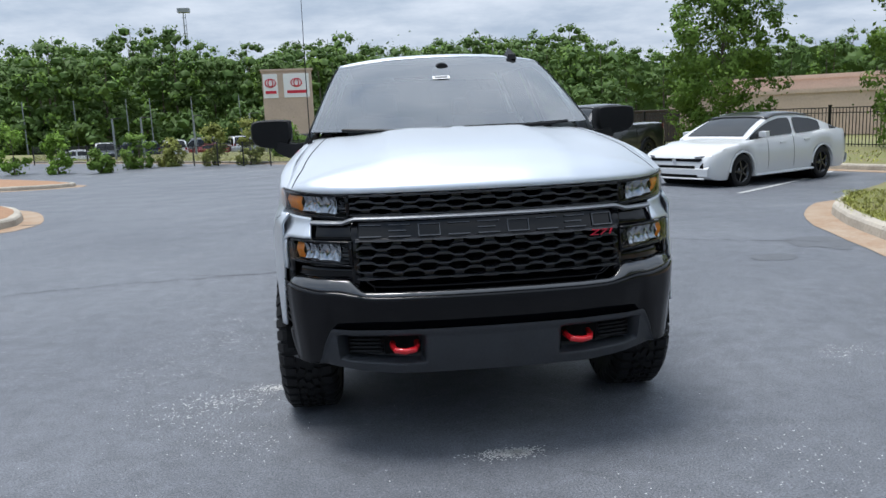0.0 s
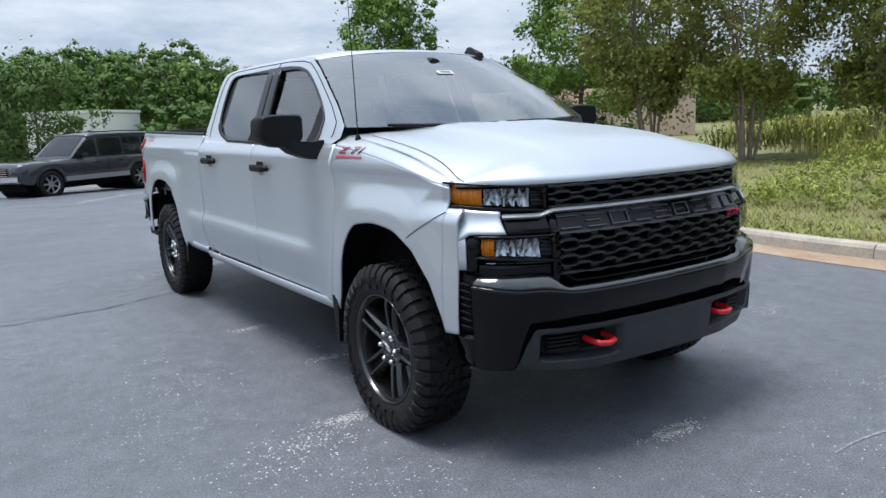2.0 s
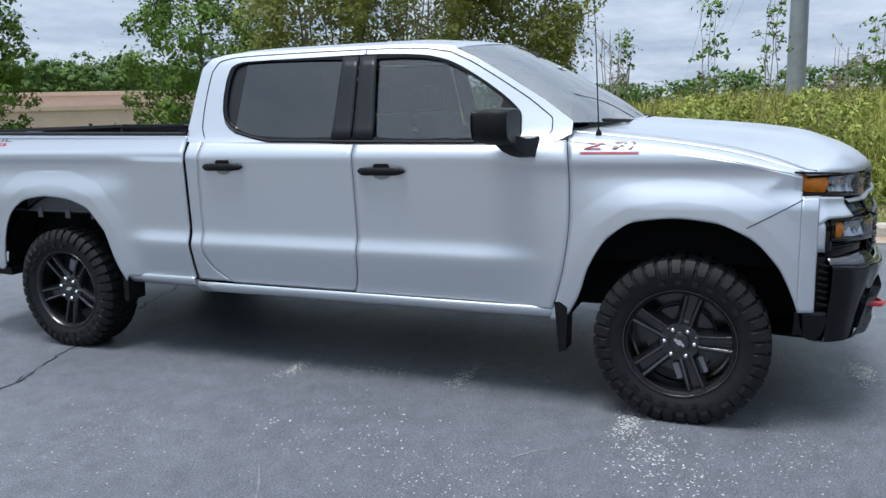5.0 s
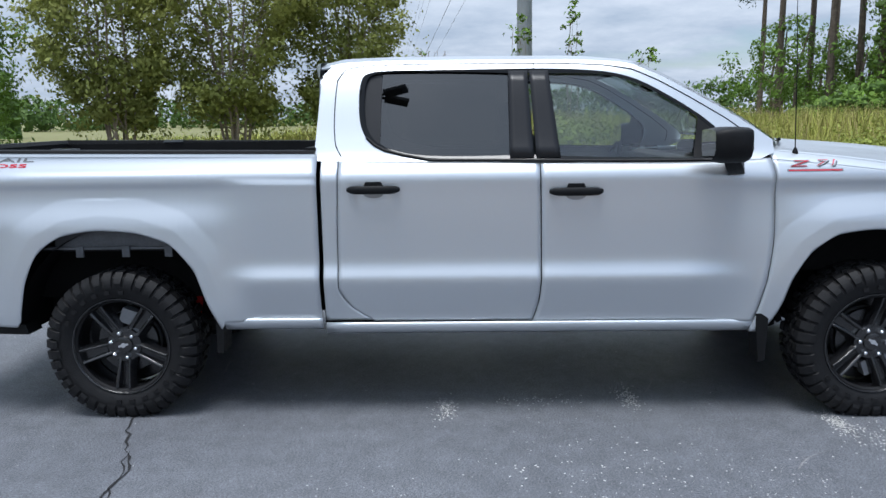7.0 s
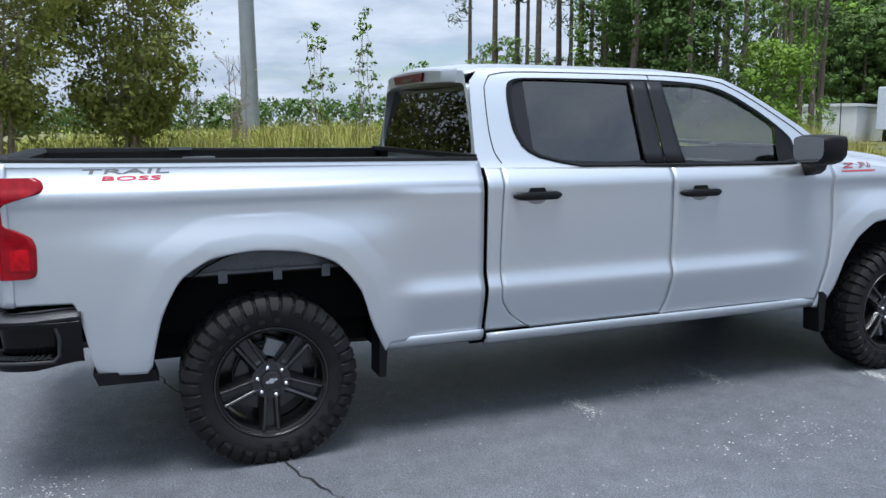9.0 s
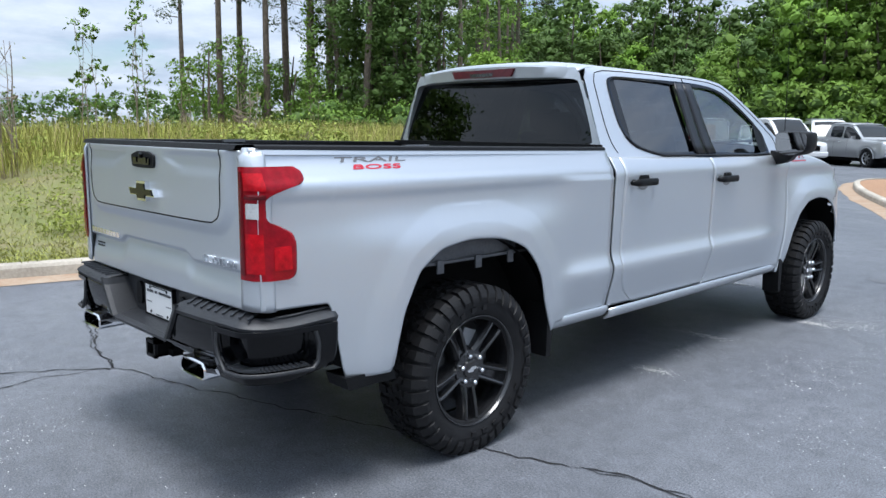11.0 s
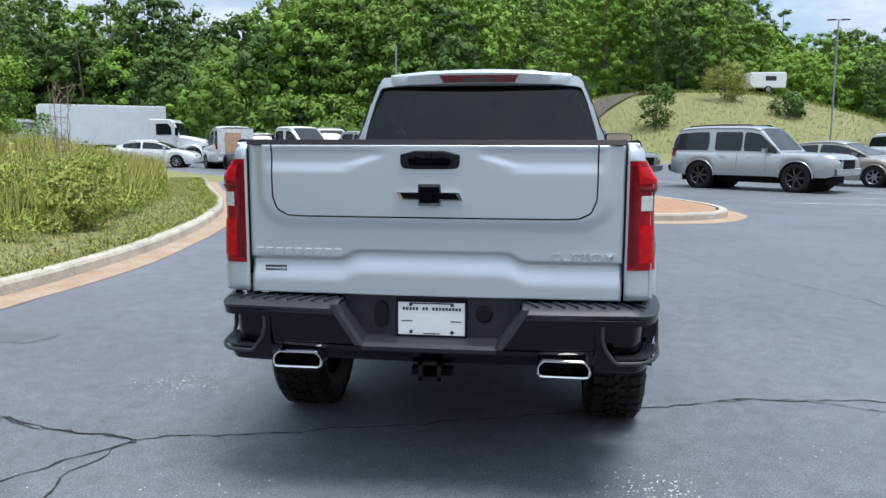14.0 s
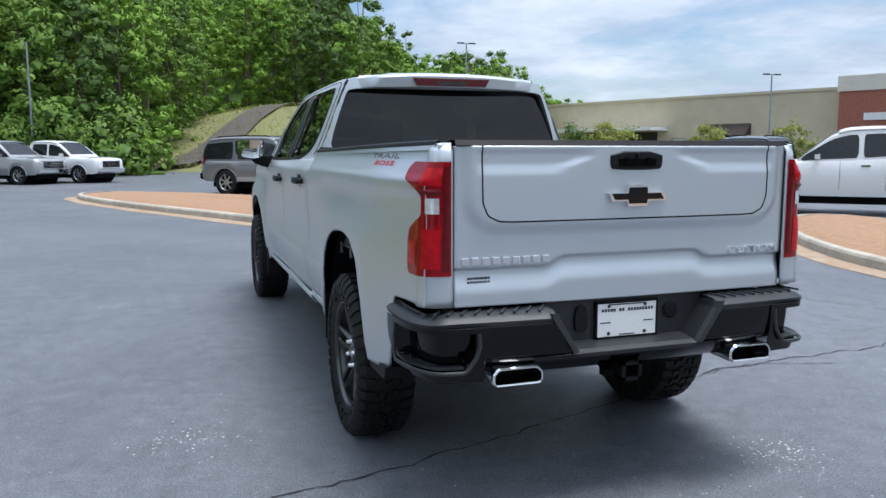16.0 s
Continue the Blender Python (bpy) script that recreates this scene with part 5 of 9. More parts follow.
for sx in (-1, 1):
    fl = (lambda g: g) if sx > 0 else flipx
    # gloss face between the slanted cheek and the step pocket
    def face(u, v):
        xi = 0.272 + 0.098 * v
        x = xi + (0.693 - xi) * u
        return (x, rb_y(x) + 0.004 * math.sin(math.pi * v) - 0.016 * (1 - v), 0.640 + 0.138 * v)
    solid(part("rear_bumper", fl(grid(face, 40, 12, flip=True)), "black_gloss", truck, "gloss black rear bumper face", angle=60), 0.012)
    ck = [Vector((0.372, 0.0, 0.812)), Vector((0.362, 0.0, 0.782)), Vector((0.272, 0.0, 0.648))]
    part("bumper_cheek", fl(loft([[(q.x + o, y, q.z) for q in ck] for o, y in ((-0.012, 3.09), (-0.010, rb_y(0.3) - 0.012), (0.0, rb_y(0.3) + 0.008), (0.024, rb_y(0.3) + 0.010), (0.028, rb_y(0.3) - 0.004))], caps=False, closed=False)), "pad_dark", truck, smooth=False)
    # step pad along the top edge and round the corner
    def pad(u, v):
        w = u
        q, n_ = rim(w), rim_in(w)
        d = 0.115 - 0.085 * smooth_step(0.62, 0.85, w)
        k = v * 4
        i = min(3, int(k))
        sec = ((d, 0.826), (0.035, 0.818), (0.008, 0.808), (-0.010, 0.794), (0.002, 0.772))
        o, z = [sec[i][j] + (sec[i + 1][j] - sec[i][j]) * (k - i) for j in (0, 1)]
        return (q.x + n_.x * o, q.y + n_.y * o, z - 0.010 * smooth_step(0.55, 0.8, w) + 0.012 * smooth_step(0.85, 1.0, w))
    stp = part("bumper_step", fl(grid(pad, 80, 8, flip=False)), "pad_dark", truck, "matte black ribbed step pad", angle=50)
    solid(stp, 0.01)
    for k in range(9):
        x = 0.41 + 0.052 * k
        part("tread_rib", fl(placed(box(-0.005, 0.005, -0.036, 0.036, -0.004, 0.004), Matrix.Translation((x, rb_y(x) - 0.055, 0.823)) @ Matrix.Rotation(radians(-38), 4, "Z") @ Matrix.Rotation(radians(-5), 4, "X"))), "grey_plastic", stp, smooth=False)
    # corner with its step pocket
    def pocket(w, z):
        e = 0.432 + 0.075 * smooth_step(0.69, 0.61, z)
        return smooth_step(e, e + 0.015, w) * smooth_step(0.945, 0.93, w) * smooth_step(0.604, 0.612, z) * smooth_step(0.752, 0.742, z)

    def corner_skin(u, v):
        w = 0.40 + 0.60 * u
        z = 0.558 + 0.216 * v
        q, n_ = rim(w), rim_in(w)
        o = 0.055 * pocket(w, z) + 0.035 * (1 - v) ** 3 - 0.003
        return (q.x + n_.x * o, q.y + n_.y * o, z + 0.03 * smooth_step(0.85, 1.0, w) * (1 - v))
    solid(part("bumper_corner", fl(grid(corner_skin, 110, 60, flip=False)), "black_gloss", truck, "gloss black bumper corner with step pocket", angle=40), 0.002)

    def lip_pt(w, z, o):
        q, n_ = rim(w), rim_in(w)
        return (q.x + n_.x * o, q.y + n_.y * o, z)
    edge = [lip_pt(0.436, 0.750, 0.0), lip_pt(0.434, 0.70, -0.003), lip_pt(0.455, 0.655, -0.004), lip_pt(0.50, 0.612, -0.005)]
    edge += [lip_pt(0.52 + 0.41 * k / 16, 0.604, -0.007) for k in range(17)]
    edge += [lip_pt(0.945, 0.63, -0.005), lip_pt(0.948, 0.70, -0.003), lip_pt(0.940, 0.750, 0.0)]
    part("corner_lip", fl(tube(edge, 0.0085, 8)), "pad_dark", truck)
    tr = part("corner_tread", fl(loft([[lip_pt(0.515 + 0.41 * t, 0.6165, o) for t in (k / 14 for k in range(15))] for o in (0.0, 0.050)], caps=False, closed=False)), "pad_dark", truck, smooth=False)
    knobs = [placed(box(-0.006, 0.006, -0.006, 0.006, -0.002, 0.005), Matrix.Translation(lip_pt(0.525 + 0.0195 * i, 0.6185, 0.008 + 0.013 * j)) @ Matrix.Rotation(radians(45), 4, "Z")) for i in range(21) for j in range(4)]
    part("tread_pattern", fl(join(*knobs)), "grey_plastic", tr, smooth=False, kind="stuff")
pl = part("number_plate", box(-0.138, 0.138, 3.10, 3.115, 0.674, 0.811), "white_plate", truck, "white dealer plate with dark bars", smooth=False)
part("plate_frame", join(box(-0.146, -0.138, 3.098, 3.118, 0.666, 0.819), box(0.138, 0.146, 3.098, 3.118, 0.666, 0.819), box(-0.146, 0.146, 3.098, 3.118, 0.811, 0.819), box(-0.146, 0.146, 3.098, 3.118, 0.666, 0.674)), "black_plastic", pl, smooth=False)
part("plate_print", join(*[box(-0.122 + 0.0136 * k, -0.1125 + 0.0136 * k, 3.113, 3.1165, 0.777, 0.789) for k in range(18) if k not in (9, 12)]), "decal_dark", pl, smooth=False, kind="stuff")
for x0, x1, z0, z1 in ((-0.08, 0.08, 0.803, 0.808), (-0.035, 0.035, 0.678, 0.682), (0.078, 0.125, 0.730, 0.734), (-0.125, -0.078, 0.730, 0.734)):
    part("plate_bar", box(x0, x1, 3.113, 3.1165, z0, z1), "decal_dark", pl, smooth=False)
for x in (-0.085, 0.085):
    for z in (0.686, 0.800):
        part("plate_screw", lathe([(3.112, 0.009), (3.118, 0.007), (3.119, 0)], "y", 10, (x, 0, z)), "decal_dark", pl)
part("trailer_socket", join(lathe([(3.08, 0.035), (3.108, 0.035), (3.112, 0.028), (3.115, 0.028), (3.116, 0.0)], "y", 24, (-0.215, 0, 0.765))), "black_plastic", truck)
part("plug_cover", prism([(p.x, p.y) for p in chaikin([(0.185, 0.70), (0.235, 0.70), (0.24, 0.76), (0.23, 0.81), (0.19, 0.81), (0.18, 0.76)], 2)], "y", 3.08, 3.115), "black_plastic", truck)
for sx in (-1, 1):
    # exhaust tip: flat six-sided polished ring
    sec = [(-0.114, 0.012), (-0.096, 0.032), (-0.086, 0.036), (0.086, 0.036), (0.096, 0.032), (0.114, 0.012), (0.116, 0.0), (0.116, -0.024), (0.108, -0.034), (0.096, -0.038), (-0.096, -0.038), (-0.108, -0.034), (-0.116, -0.024), (-0.116, 0.0)]
    cx, cz = sx * 0.536, 0.583
    ring = lambda y, d: [(cx + 0.90 * px * (1 - d / 0.118), y, cz + pz * (1 - d / 0.038)) for px, pz in sec]
    part("exhaust_tip", loft([ring(2.98, 0.006), ring(3.19, 0.001), ring(3.222, 0.0), ring(3.229, 0.004), ring(3.227, 0.010), ring(3.02, 0.012)], caps=False), "chrome", truck, "chrome oblong exhaust tip", angle=25)
    part("exhaust_inside", loft([ring(3.12, 0.0125), ring(3.05, 0.0125)]), "dark", truck)
part("hitch_receiver", join(*[box(a, b, 3.0, 3.15, c, d) for a, b, c, d in ((-0.042, -0.03, 0.498, 0.572), (0.03, 0.042, 0.498, 0.572), (-0.042, 0.042, 0.56, 0.572), (-0.042, 0.042, 0.498, 0.51))], box(-0.085, 0.085, 3.05, 3.10, 0.50, 0.53), box(-0.028, 0.028, 3.02, 3.06, 0.51, 0.56)), "dark", truck, smooth=False)
part("hitch_ring", join(*[box(a, b, 3.15, 3.165, c, d) for a, b, c, d in ((-0.046, -0.03, 0.494, 0.576), (0.03, 0.046, 0.494, 0.576), (-0.046, 0.046, 0.56, 0.576), (-0.046, 0.046, 0.494, 0.51))]), "black_plastic", truck, smooth=False)

# ---- cab interior seen through the glass
for yy, hgt in ((-0.55, 1.50), (0.35, 1.44)):
    for xc in (-0.40, 0.40):
        st = part("seat", join(prism([(yy - 0.28, 0.95), (yy + 0.26, 0.92), (yy + 0.25, 1.06), (yy - 0.28, 1.10)], "x", xc - 0.27, xc + 0.27), prism([(yy + 0.14, 1.05), (yy + 0.27, 1.05), (yy + 0.42, hgt), (yy + 0.30, hgt + 0.02)], "x", xc - 0.25, xc + 0.25), prism([(yy + 0.33, hgt + 0.03), (yy + 0.43, hgt + 0.03), (yy + 0.45, hgt + 0.19), (yy + 0.36, hgt + 0.20)], "x", xc - 0.13, xc + 0.13)), "seat", truck, "dark grey cloth seat", smooth=False)
        bevel(st, 0.03, 2)
part("dashboard", prism([(-1.55, 1.30), (-1.15, 1.36), (-1.02, 1.30), (-1.0, 1.0), (-1.5, 1.0)], "x", -0.78, 0.78), "seat", truck)
sw = [(0.40 + 0.185 * math.cos(a), -0.86 - 0.07 * math.sin(a), 1.24 + 0.17 * math.sin(a)) for a in (2 * math.pi * k / 28 for k in range(29))]
part("steering_wheel", join(tube(sw, 0.016, 8), tube([(0.40, -0.87, 1.24), (0.40, -1.1, 1.16)], 0.05, 10)), "dark", truck)
part("headliner", grid(lambda u, v: (0.60 * (2 * u - 1), -0.72 + 1.55 * v, 1.86), 4, 4), "trim_grey", truck)
part("cab_trim", join(box(-0.80, -0.77, -1.1, 0.85, 0.9, 1.37), box(0.77, 0.80, -1.1, 0.85, 0.9, 1.37)), "seat", truck, smooth=False)

# ---------------------------------------------------------------- ground, lot, kerbs


def asphalt_material():
    """Worn asphalt: broad patches, fine stone grain, pale bare stones scattered in worn zones, slight sheen."""
    m = bpy.data.materials.new("asphalt")
    m.use_nodes = True
    n, l = m.node_tree.nodes, m.node_tree.links
    b = n["Principled BSDF"]
    tc = n.new("ShaderNodeTexCoord")

    def noise_node(scale, detail, rough=0.6):
        q = n.new("ShaderNodeTexNoise")
        q.inputs["Scale"].default_value, q.inputs["Detail"].default_value, q.inputs["Roughness"].default_value = scale, detail, rough
        l.new(tc.outputs["Object"], q.inputs["Vector"])
        return q.outputs["Fac"]

    def ramp(src, lo, hi, c0, c1):
        q = n.new("ShaderNodeValToRGB")
        q.color_ramp.elements[0].position, q.color_ramp.elements[1].position = lo, hi
        q.color_ramp.elements[0].color, q.color_ramp.elements[1].color = (*c0, 1), (*c1, 1)
        l.new(src, q.inputs[0])
        return q.outputs[0]

    def mix(kind, fac, a, c):
        q = n.new("ShaderNodeMixRGB")
        q.blend_type = kind
        if isinstance(fac, float):
            q.inputs[0].default_value = fac
        else:
            l.new(fac, q.inputs[0])
        l.new(a, q.inputs[1])
        if isinstance(c, tuple):
            q.inputs[2].default_value = (*c, 1)
        else:
            l.new(c, q.inputs[2])
        return q.outputs[0]
    broad = ramp(noise_node(0.30, 6), 0.35, 0.66, (0.108, 0.115, 0.131), (0.138, 0.146, 0.163))
    grain = ramp(noise_node(105, 4, 0.85), 0.34, 0.66, (0.22, 0.22, 0.22), (1.88, 1.88, 1.88))
    col = mix("MULTIPLY", 1.0, broad, grain)
    mid = ramp(noise_node(7, 7, 0.8), 0.32, 0.68, (0.74, 0.74, 0.74), (1.24, 1.24, 1.24))
    col = mix("MULTIPLY", 1.0, col, mid)
    vo = n.new("ShaderNodeTexVoronoi")
    vo.inputs["Scale"].default_value = 62
    l.new(tc.outputs["Object"], vo.inputs["Vector"])
    stone = ramp(vo.outputs["Distance"], 0.10, 0.22, (1, 1, 1), (0, 0, 0))
    worn = ramp(noise_node(2.3, 6, 0.75), 0.47, 0.66, (0, 0, 0), (1, 1, 1))
    pick = ramp(noise_node(31, 2), 0.45, 0.56, (0, 0, 0), (1, 1, 1))
    fac = mix("MULTIPLY", 1.0, mix("MULTIPLY", 1.0, stone, worn), pick)
    col = mix("MIX", fac, col, (0.46, 0.465, 0.475))
    l.new(col, b.inputs["Base Color"])
    b.inputs["Specular IOR Level"].default_value = 0.30
    rr = ramp(noise_node(1.1, 5), 0.3, 0.7, (0.40, 0.40, 0.40), (0.56, 0.56, 0.56))
    l.new(rr, b.inputs["Roughness"])
    bp = n.new("ShaderNodeBump")
    bp.inputs["Strength"].default_value, bp.inputs["Distance"].default_value = 0.7, 0.006
    l.new(noise_node(150, 4, 0.7), bp.inputs["Height"])
    l.new(bp.outputs[0], b.inputs["Normal"])
    return m


M["asphalt"] = asphalt_material()
M["grass"] = material("grass_soil", (0.165, 0.19, 0.055), 0.9, second=(0.20, 0.17, 0.085), scale=1.2, bump=0.5, bump_scale=30)
M["concrete"] = material("kerb_concrete", (0.40, 0.36, 0.30), 0.85, vary=0.22, scale=3, bump=0.3, bump_scale=60, obj_vary=0.10)
M["gutter"] = material("red_clay_gutter", (0.28, 0.175, 0.105), 0.9, second=(0.36, 0.285, 0.21), scale=2.6, bump=0.3, bump_scale=40)
M["mulch"] = material("pine_straw", (0.38, 0.225, 0.13), 0.95, second=(0.25, 0.145, 0.085), scale=9, bump=0.8, bump_scale=60)
M["line_paint"] = material("worn_white_paint", (0.62, 0.62, 0.60), 0.7, second=(0.30, 0.31, 0.32), scale=6)
M["crack"] = material("crack_filler", (0.012, 0.012, 0.014), 0.8, vary=0.3, scale=10)
M["speck"] = material("bare_aggregate", (0.62, 0.62, 0.61), 0.8, vary=0.3, scale=20)


def kerb_x(y):
    """The east kerb's face, from north to south."""
    return curve_of([(-26, 15.4), (-19.6, 11.3), (-15.4, 9.25), (-8.8, 6.05), (-5.0, 5.0), (-2.6, 4.62), (-1.0, 4.55), (0.2, 4.62), (1.2, 4.83), (2.7, 5.2), (3.6, 5.6), (4.4, 6.2)])(y)


def lot_z(x, y):
    return -0.03 * smooth_step(3.0, 6.5, y) * max(0.0, min(x, 9.0) - 1.5) - 0.033 * max(0.0, min(y, 40) - 9.0) * smooth_step(10, 4, x)


def outward(x, y, z=0.0):
    """Slides a place on a level lot along the sight line of an eye before the truck on to the sloping one."""
    k = 1.0
    for _ in range(8):
        px, py = -0.9 + (x + 0.9) * k, -5.9 + (y + 5.9) * k
        k = (1.53 - lot_z(px, py)) / (1.53 - z)
    return px, py


def bank(x, y):
    """The verge's ground east of the kerb."""
    d = x - (kerb_x(y) if y < 4.4 else 6.2)
    rise = 0.72 * smooth_step(0.9, 6.5, d) * smooth_step(2.8, -1.5, y) + 0.22 * smooth_step(1, 5, d) * smooth_step(-1.5, 3, y)
    return 0.145 + rise + 0.03 * math.sin(x * 1.3 + y * 0.7) * smooth_step(0.6, 2, d)


def far_z(x, y):
    """Land beyond the lot: falls to the north, a grassy hill to the south-west."""
    r = math.hypot((x + 15) * 1.25, y + 84)
    hill = 6.5 * smooth_step(42, 6, r)
    east = 0.85 * smooth_step(8, 16, x) * smooth_step(16, 2, y) * smooth_step(-28, -21, y)
    north = -1.6 * smooth_step(8, 44, y * 0.74 + max(0, x) * 0.3)
    return hill + east + north


def polar_(az, d):
    return d * math.sin(radians(az)), 6.2 + d * math.cos(radians(az))


n = 150
xs = [math.copysign(abs(t) ** 2.4 * 1500 + 40 * abs(t), t) for t in (2 * k / n - 1 for k in range(n + 1))]
vs = [(x, y, far_z(x, y) - (0.9 if -32 < x < 14 and 2 < y < 40 else 0.30 if (-32 < x < 16 and -62 < y < 30) or (x < 38 and x > 0 and -62 < y < -25) else 0.06)) for y in xs for x in xs]
fs = [(j * (n + 1) + i, j * (n + 1) + i + 1, (j + 1) * (n + 1) + i + 1, (j + 1) * (n + 1) + i) for j in range(n) for i in range(n)]
tagged(part("ground", (vs, fs), "grass"), "grassy ground reaching the horizon round the car park", "ground", kind="structure")

# north kerb: along the parking row
NORTH = [outward(*q) for q in ((-40.0, 51.5), (-19.5, 36.0), (-10.4, 28.8), (-3.6, 22.5))] + [outward(3.2, 17.0, -0.05), (11.0, 11.6), (12.2, 9.6), (10.8, 7.6), (8.4, 6.3), (6.9, 5.3), (6.2, 4.4)]
EAST = [(kerb_x(y), y) for y in (3.6, 2.7, 1.9, 1.2, 0.2, -1.0, -2.6, -3.8, -5.0, -6.5, -8.8, -11, -13, -15.4, -19.6)] + [(13.2, -22.6), (16.5, -24.6), (22.0, -26.0), (31.0, -27.5)]
SOUTH = [(36.0, -34.0), (34.0, -52.0), (18.0, -60.0), (2.0, -60.0), (-8.0, -64.0), (-20.0, -78.0), (-48.0, -84.0), (-70.0, -60.0), (-70.0, 40.0)]
lot_edge = [Vector((*p, 0)) for p in NORTH + EAST + SOUTH]
bm = bmesh.new()
bm.faces.new([bm.verts.new(p) for p in lot_edge])
cuts = [((k * 1.0, 0, 0), (1, 0, 0)) for k in range(-14, 14)] + [((k * 4.0, 0, 0), (1, 0, 0)) for k in range(-12, -3)]
cuts += [((0, 2.5 + k * 0.75, 0), (0, 1, 0)) for k in range(24)] + [((0, 22 + k * 2.0, 0), (0, 1, 0)) for k in range(16)] + [((0, -k * 4.0, 0), (0, 1, 0)) for k in range(15)]
for co, no in cuts:
    bmesh.ops.bisect_plane(bm, geom=bm.verts[:] + bm.edges[:] + bm.faces[:], plane_co=co, plane_no=no)
bmesh.ops.triangulate(bm, faces=bm.faces[:])
for v in bm.verts:
    v.co.z = lot_z(v.co.x, v.co.y)
bmesh.ops.recalc_face_normals(bm, faces=bm.faces[:])
if sum(f.normal.z for f in bm.faces) < 0:
    bmesh.ops.reverse_faces(bm, faces=bm.faces[:])
lot = tagged(part("parking_lot", bm, "asphalt"), "worn dark grey asphalt car park with cracks", "asphalt", kind="structure")


def kerb_run(name, line, label, gutter=True, inward=1):
    """A kerb of cast stones along a line with a gutter strip on the lot side; pieces about 3 m long."""
    pts = resample([(p[0], p[1], 0) for p in line], max(3, int(sum((Vector(a) - Vector(b)).length for a, b in zip(line, line[1:])) / 0.5)), closed=False)
    holder = thing(name, label, "kerb", kind="structure")
    nor = []
    for i in range(len(pts)):
        d = (pts[min(i + 1, len(pts) - 1)] - pts[max(i - 1, 0)]).normalized()
        nor.append(Vector((d.y, -d.x, 0)) * inward)
    sec = [(-0.015, -0.05), (0.0, 0.11), (0.022, 0.142), (0.05, 0.15), (0.155, 0.15), (0.16, -0.05)]
    step = 6
    for a in range(0, len(pts) - 1, step):
        ids = list(range(a, min(a + step, len(pts) - 1) + 1))
        rings = []
        for i in ids:
            z = lot_z(pts[i].x, pts[i].y)
            sh = 0.0
            if i == ids[0] or i == ids[-1]:
                sh = 0.004 if i == ids[0] else -0.004
            p = pts[i] + (pts[min(i + 1, len(pts) - 1)] - pts[max(i - 1, 0)]).normalized() * sh
            rings.append([(p.x - nor[i].x * s, p.y - nor[i].y * s, z + h) for s, h in sec])
        part("kerb_stone", loft(rings), "concrete", holder, smooth=False)
    if gutter:
        rows = [[], [], [], []]
        for i, p in enumerate(pts):
            w = 0.36 + 0.10 * noise.noise((p.x * 0.8, p.y * 0.8, 3.1))
            z = lot_z(p.x, p.y)
            for k, s in enumerate((0.0, 0.12, 0.26, w)):
                rows[k].append((p.x + nor[i].x * s, p.y + nor[i].y * s, z + (0.016, 0.012, 0.009, 0.005)[k]))
        part("gutter_strip", loft(rows, caps=False, closed=False), "gutter", holder)
    return holder


kerb_run("kerb_east", [(8.4, 6.3), (6.9, 5.3), (6.2, 4.4)] + EAST, "weathered concrete kerb with red clay gutter beside the verge", inward=1)
kerb_run("kerb_north", NORTH[:9], "pale concrete kerb at the back of the parking row", inward=1)

# verge east: raised grass with mound
ys = [5.4 - 0.5 * k for k in range(61)]
vs, cols = [], 30
for y in ys:
    x0 = (kerb_x(y) if y <= 4.4 else 6.2 + (y - 4.4) * 1.2) - 0.0 + 0.15
    for k in range(cols + 1):
        x = x0 + 30 * (k / cols) ** 1.8
        vs.append((x, y, bank(x, y) if k else 0.143))
fs = [(j * (cols + 1) + i, (j + 1) * (cols + 1) + i, (j + 1) * (cols + 1) + i + 1, j * (cols + 1) + i + 1) for j in range(len(ys) - 1) for i in range(cols)]
tagged(part("verge_east", (vs, fs), "grass"), "mown grass verge rising into an overgrown bank", "verge", kind="structure")
# strip behind the north kerb
line = resample([(p[0], p[1], 0) for p in NORTH[:9]], 60, closed=False)
vs, fs = [], []
for i, p in enumerate(line):
    d = (line[min(i + 1, 59)] - line[max(i - 1, 0)]).normalized()
    nr = Vector((-d.y, d.x, 0)) * -1
    for s, h in ((-0.15, 0.14), (-1.5, 0.17), (-5.0, 0.22), (-9.0, 0.25), (-14.0, -0.3)):
        q = p + nr * s
        vs.append((q.x, q.y, lot_z(p.x, p.y) + h))
fs = [(5 * i + k, 5 * i + k + 1, 5 * i + k + 6, 5 * i + k + 5) for i in range(59) for k in range(4)]
bm = bmesh.new()
bv = [bm.verts.new(v) for v in vs]
for f in fs:
    bm.faces.new([bv[i] for i in f])
bmesh.ops.recalc_face_normals(bm, faces=bm.faces[:])
if sum(f.normal.z for f in bm.faces) < 0:
    bmesh.ops.reverse_faces(bm, faces=bm.faces[:])
tagged(part("verge_north", bm, "grass"), "grass strip between the kerb and the fence", "verge", kind="structure")


def island(name, outline, label):
    """A raised bed of straw mulch inside a kerb."""
    pts = [Vector((p[0], p[1])) for p in chaikin(outline, 2)]
    area = sum(a.x * b.y - b.x * a.y for a, b in zip(pts, pts[1:] + pts[:1]))
    kerb_run(name + "_kerb", [tuple(p) for p in pts] + [tuple(pts[0])], label + " edge", inward=1 if area > 0 else -1)
    c = sum(pts, Vector((0, 0))) / len(pts)
    ring = [[(c.x + (p.x - c.x) * f * 0.985, c.y + (p.y - c.y) * f * 0.985, lot_z(p.x, p.y) + h + (0.03 * noise.noise((p.x * 2, p.y * 2, f * 5)) if f < 0.95 else 0)) for p in pts] for f, h in ((0.97, 0.13), (0.85, 0.19), (0.6, 0.24), (0.3, 0.26), (0.02, 0.27))]
    g = loft(ring, caps=False)
    if area < 0:
        g = (g[0], [f[::-1] for f in g[1]])
    tagged(part(name, g, "mulch"), label, "planting bed", kind="structure")


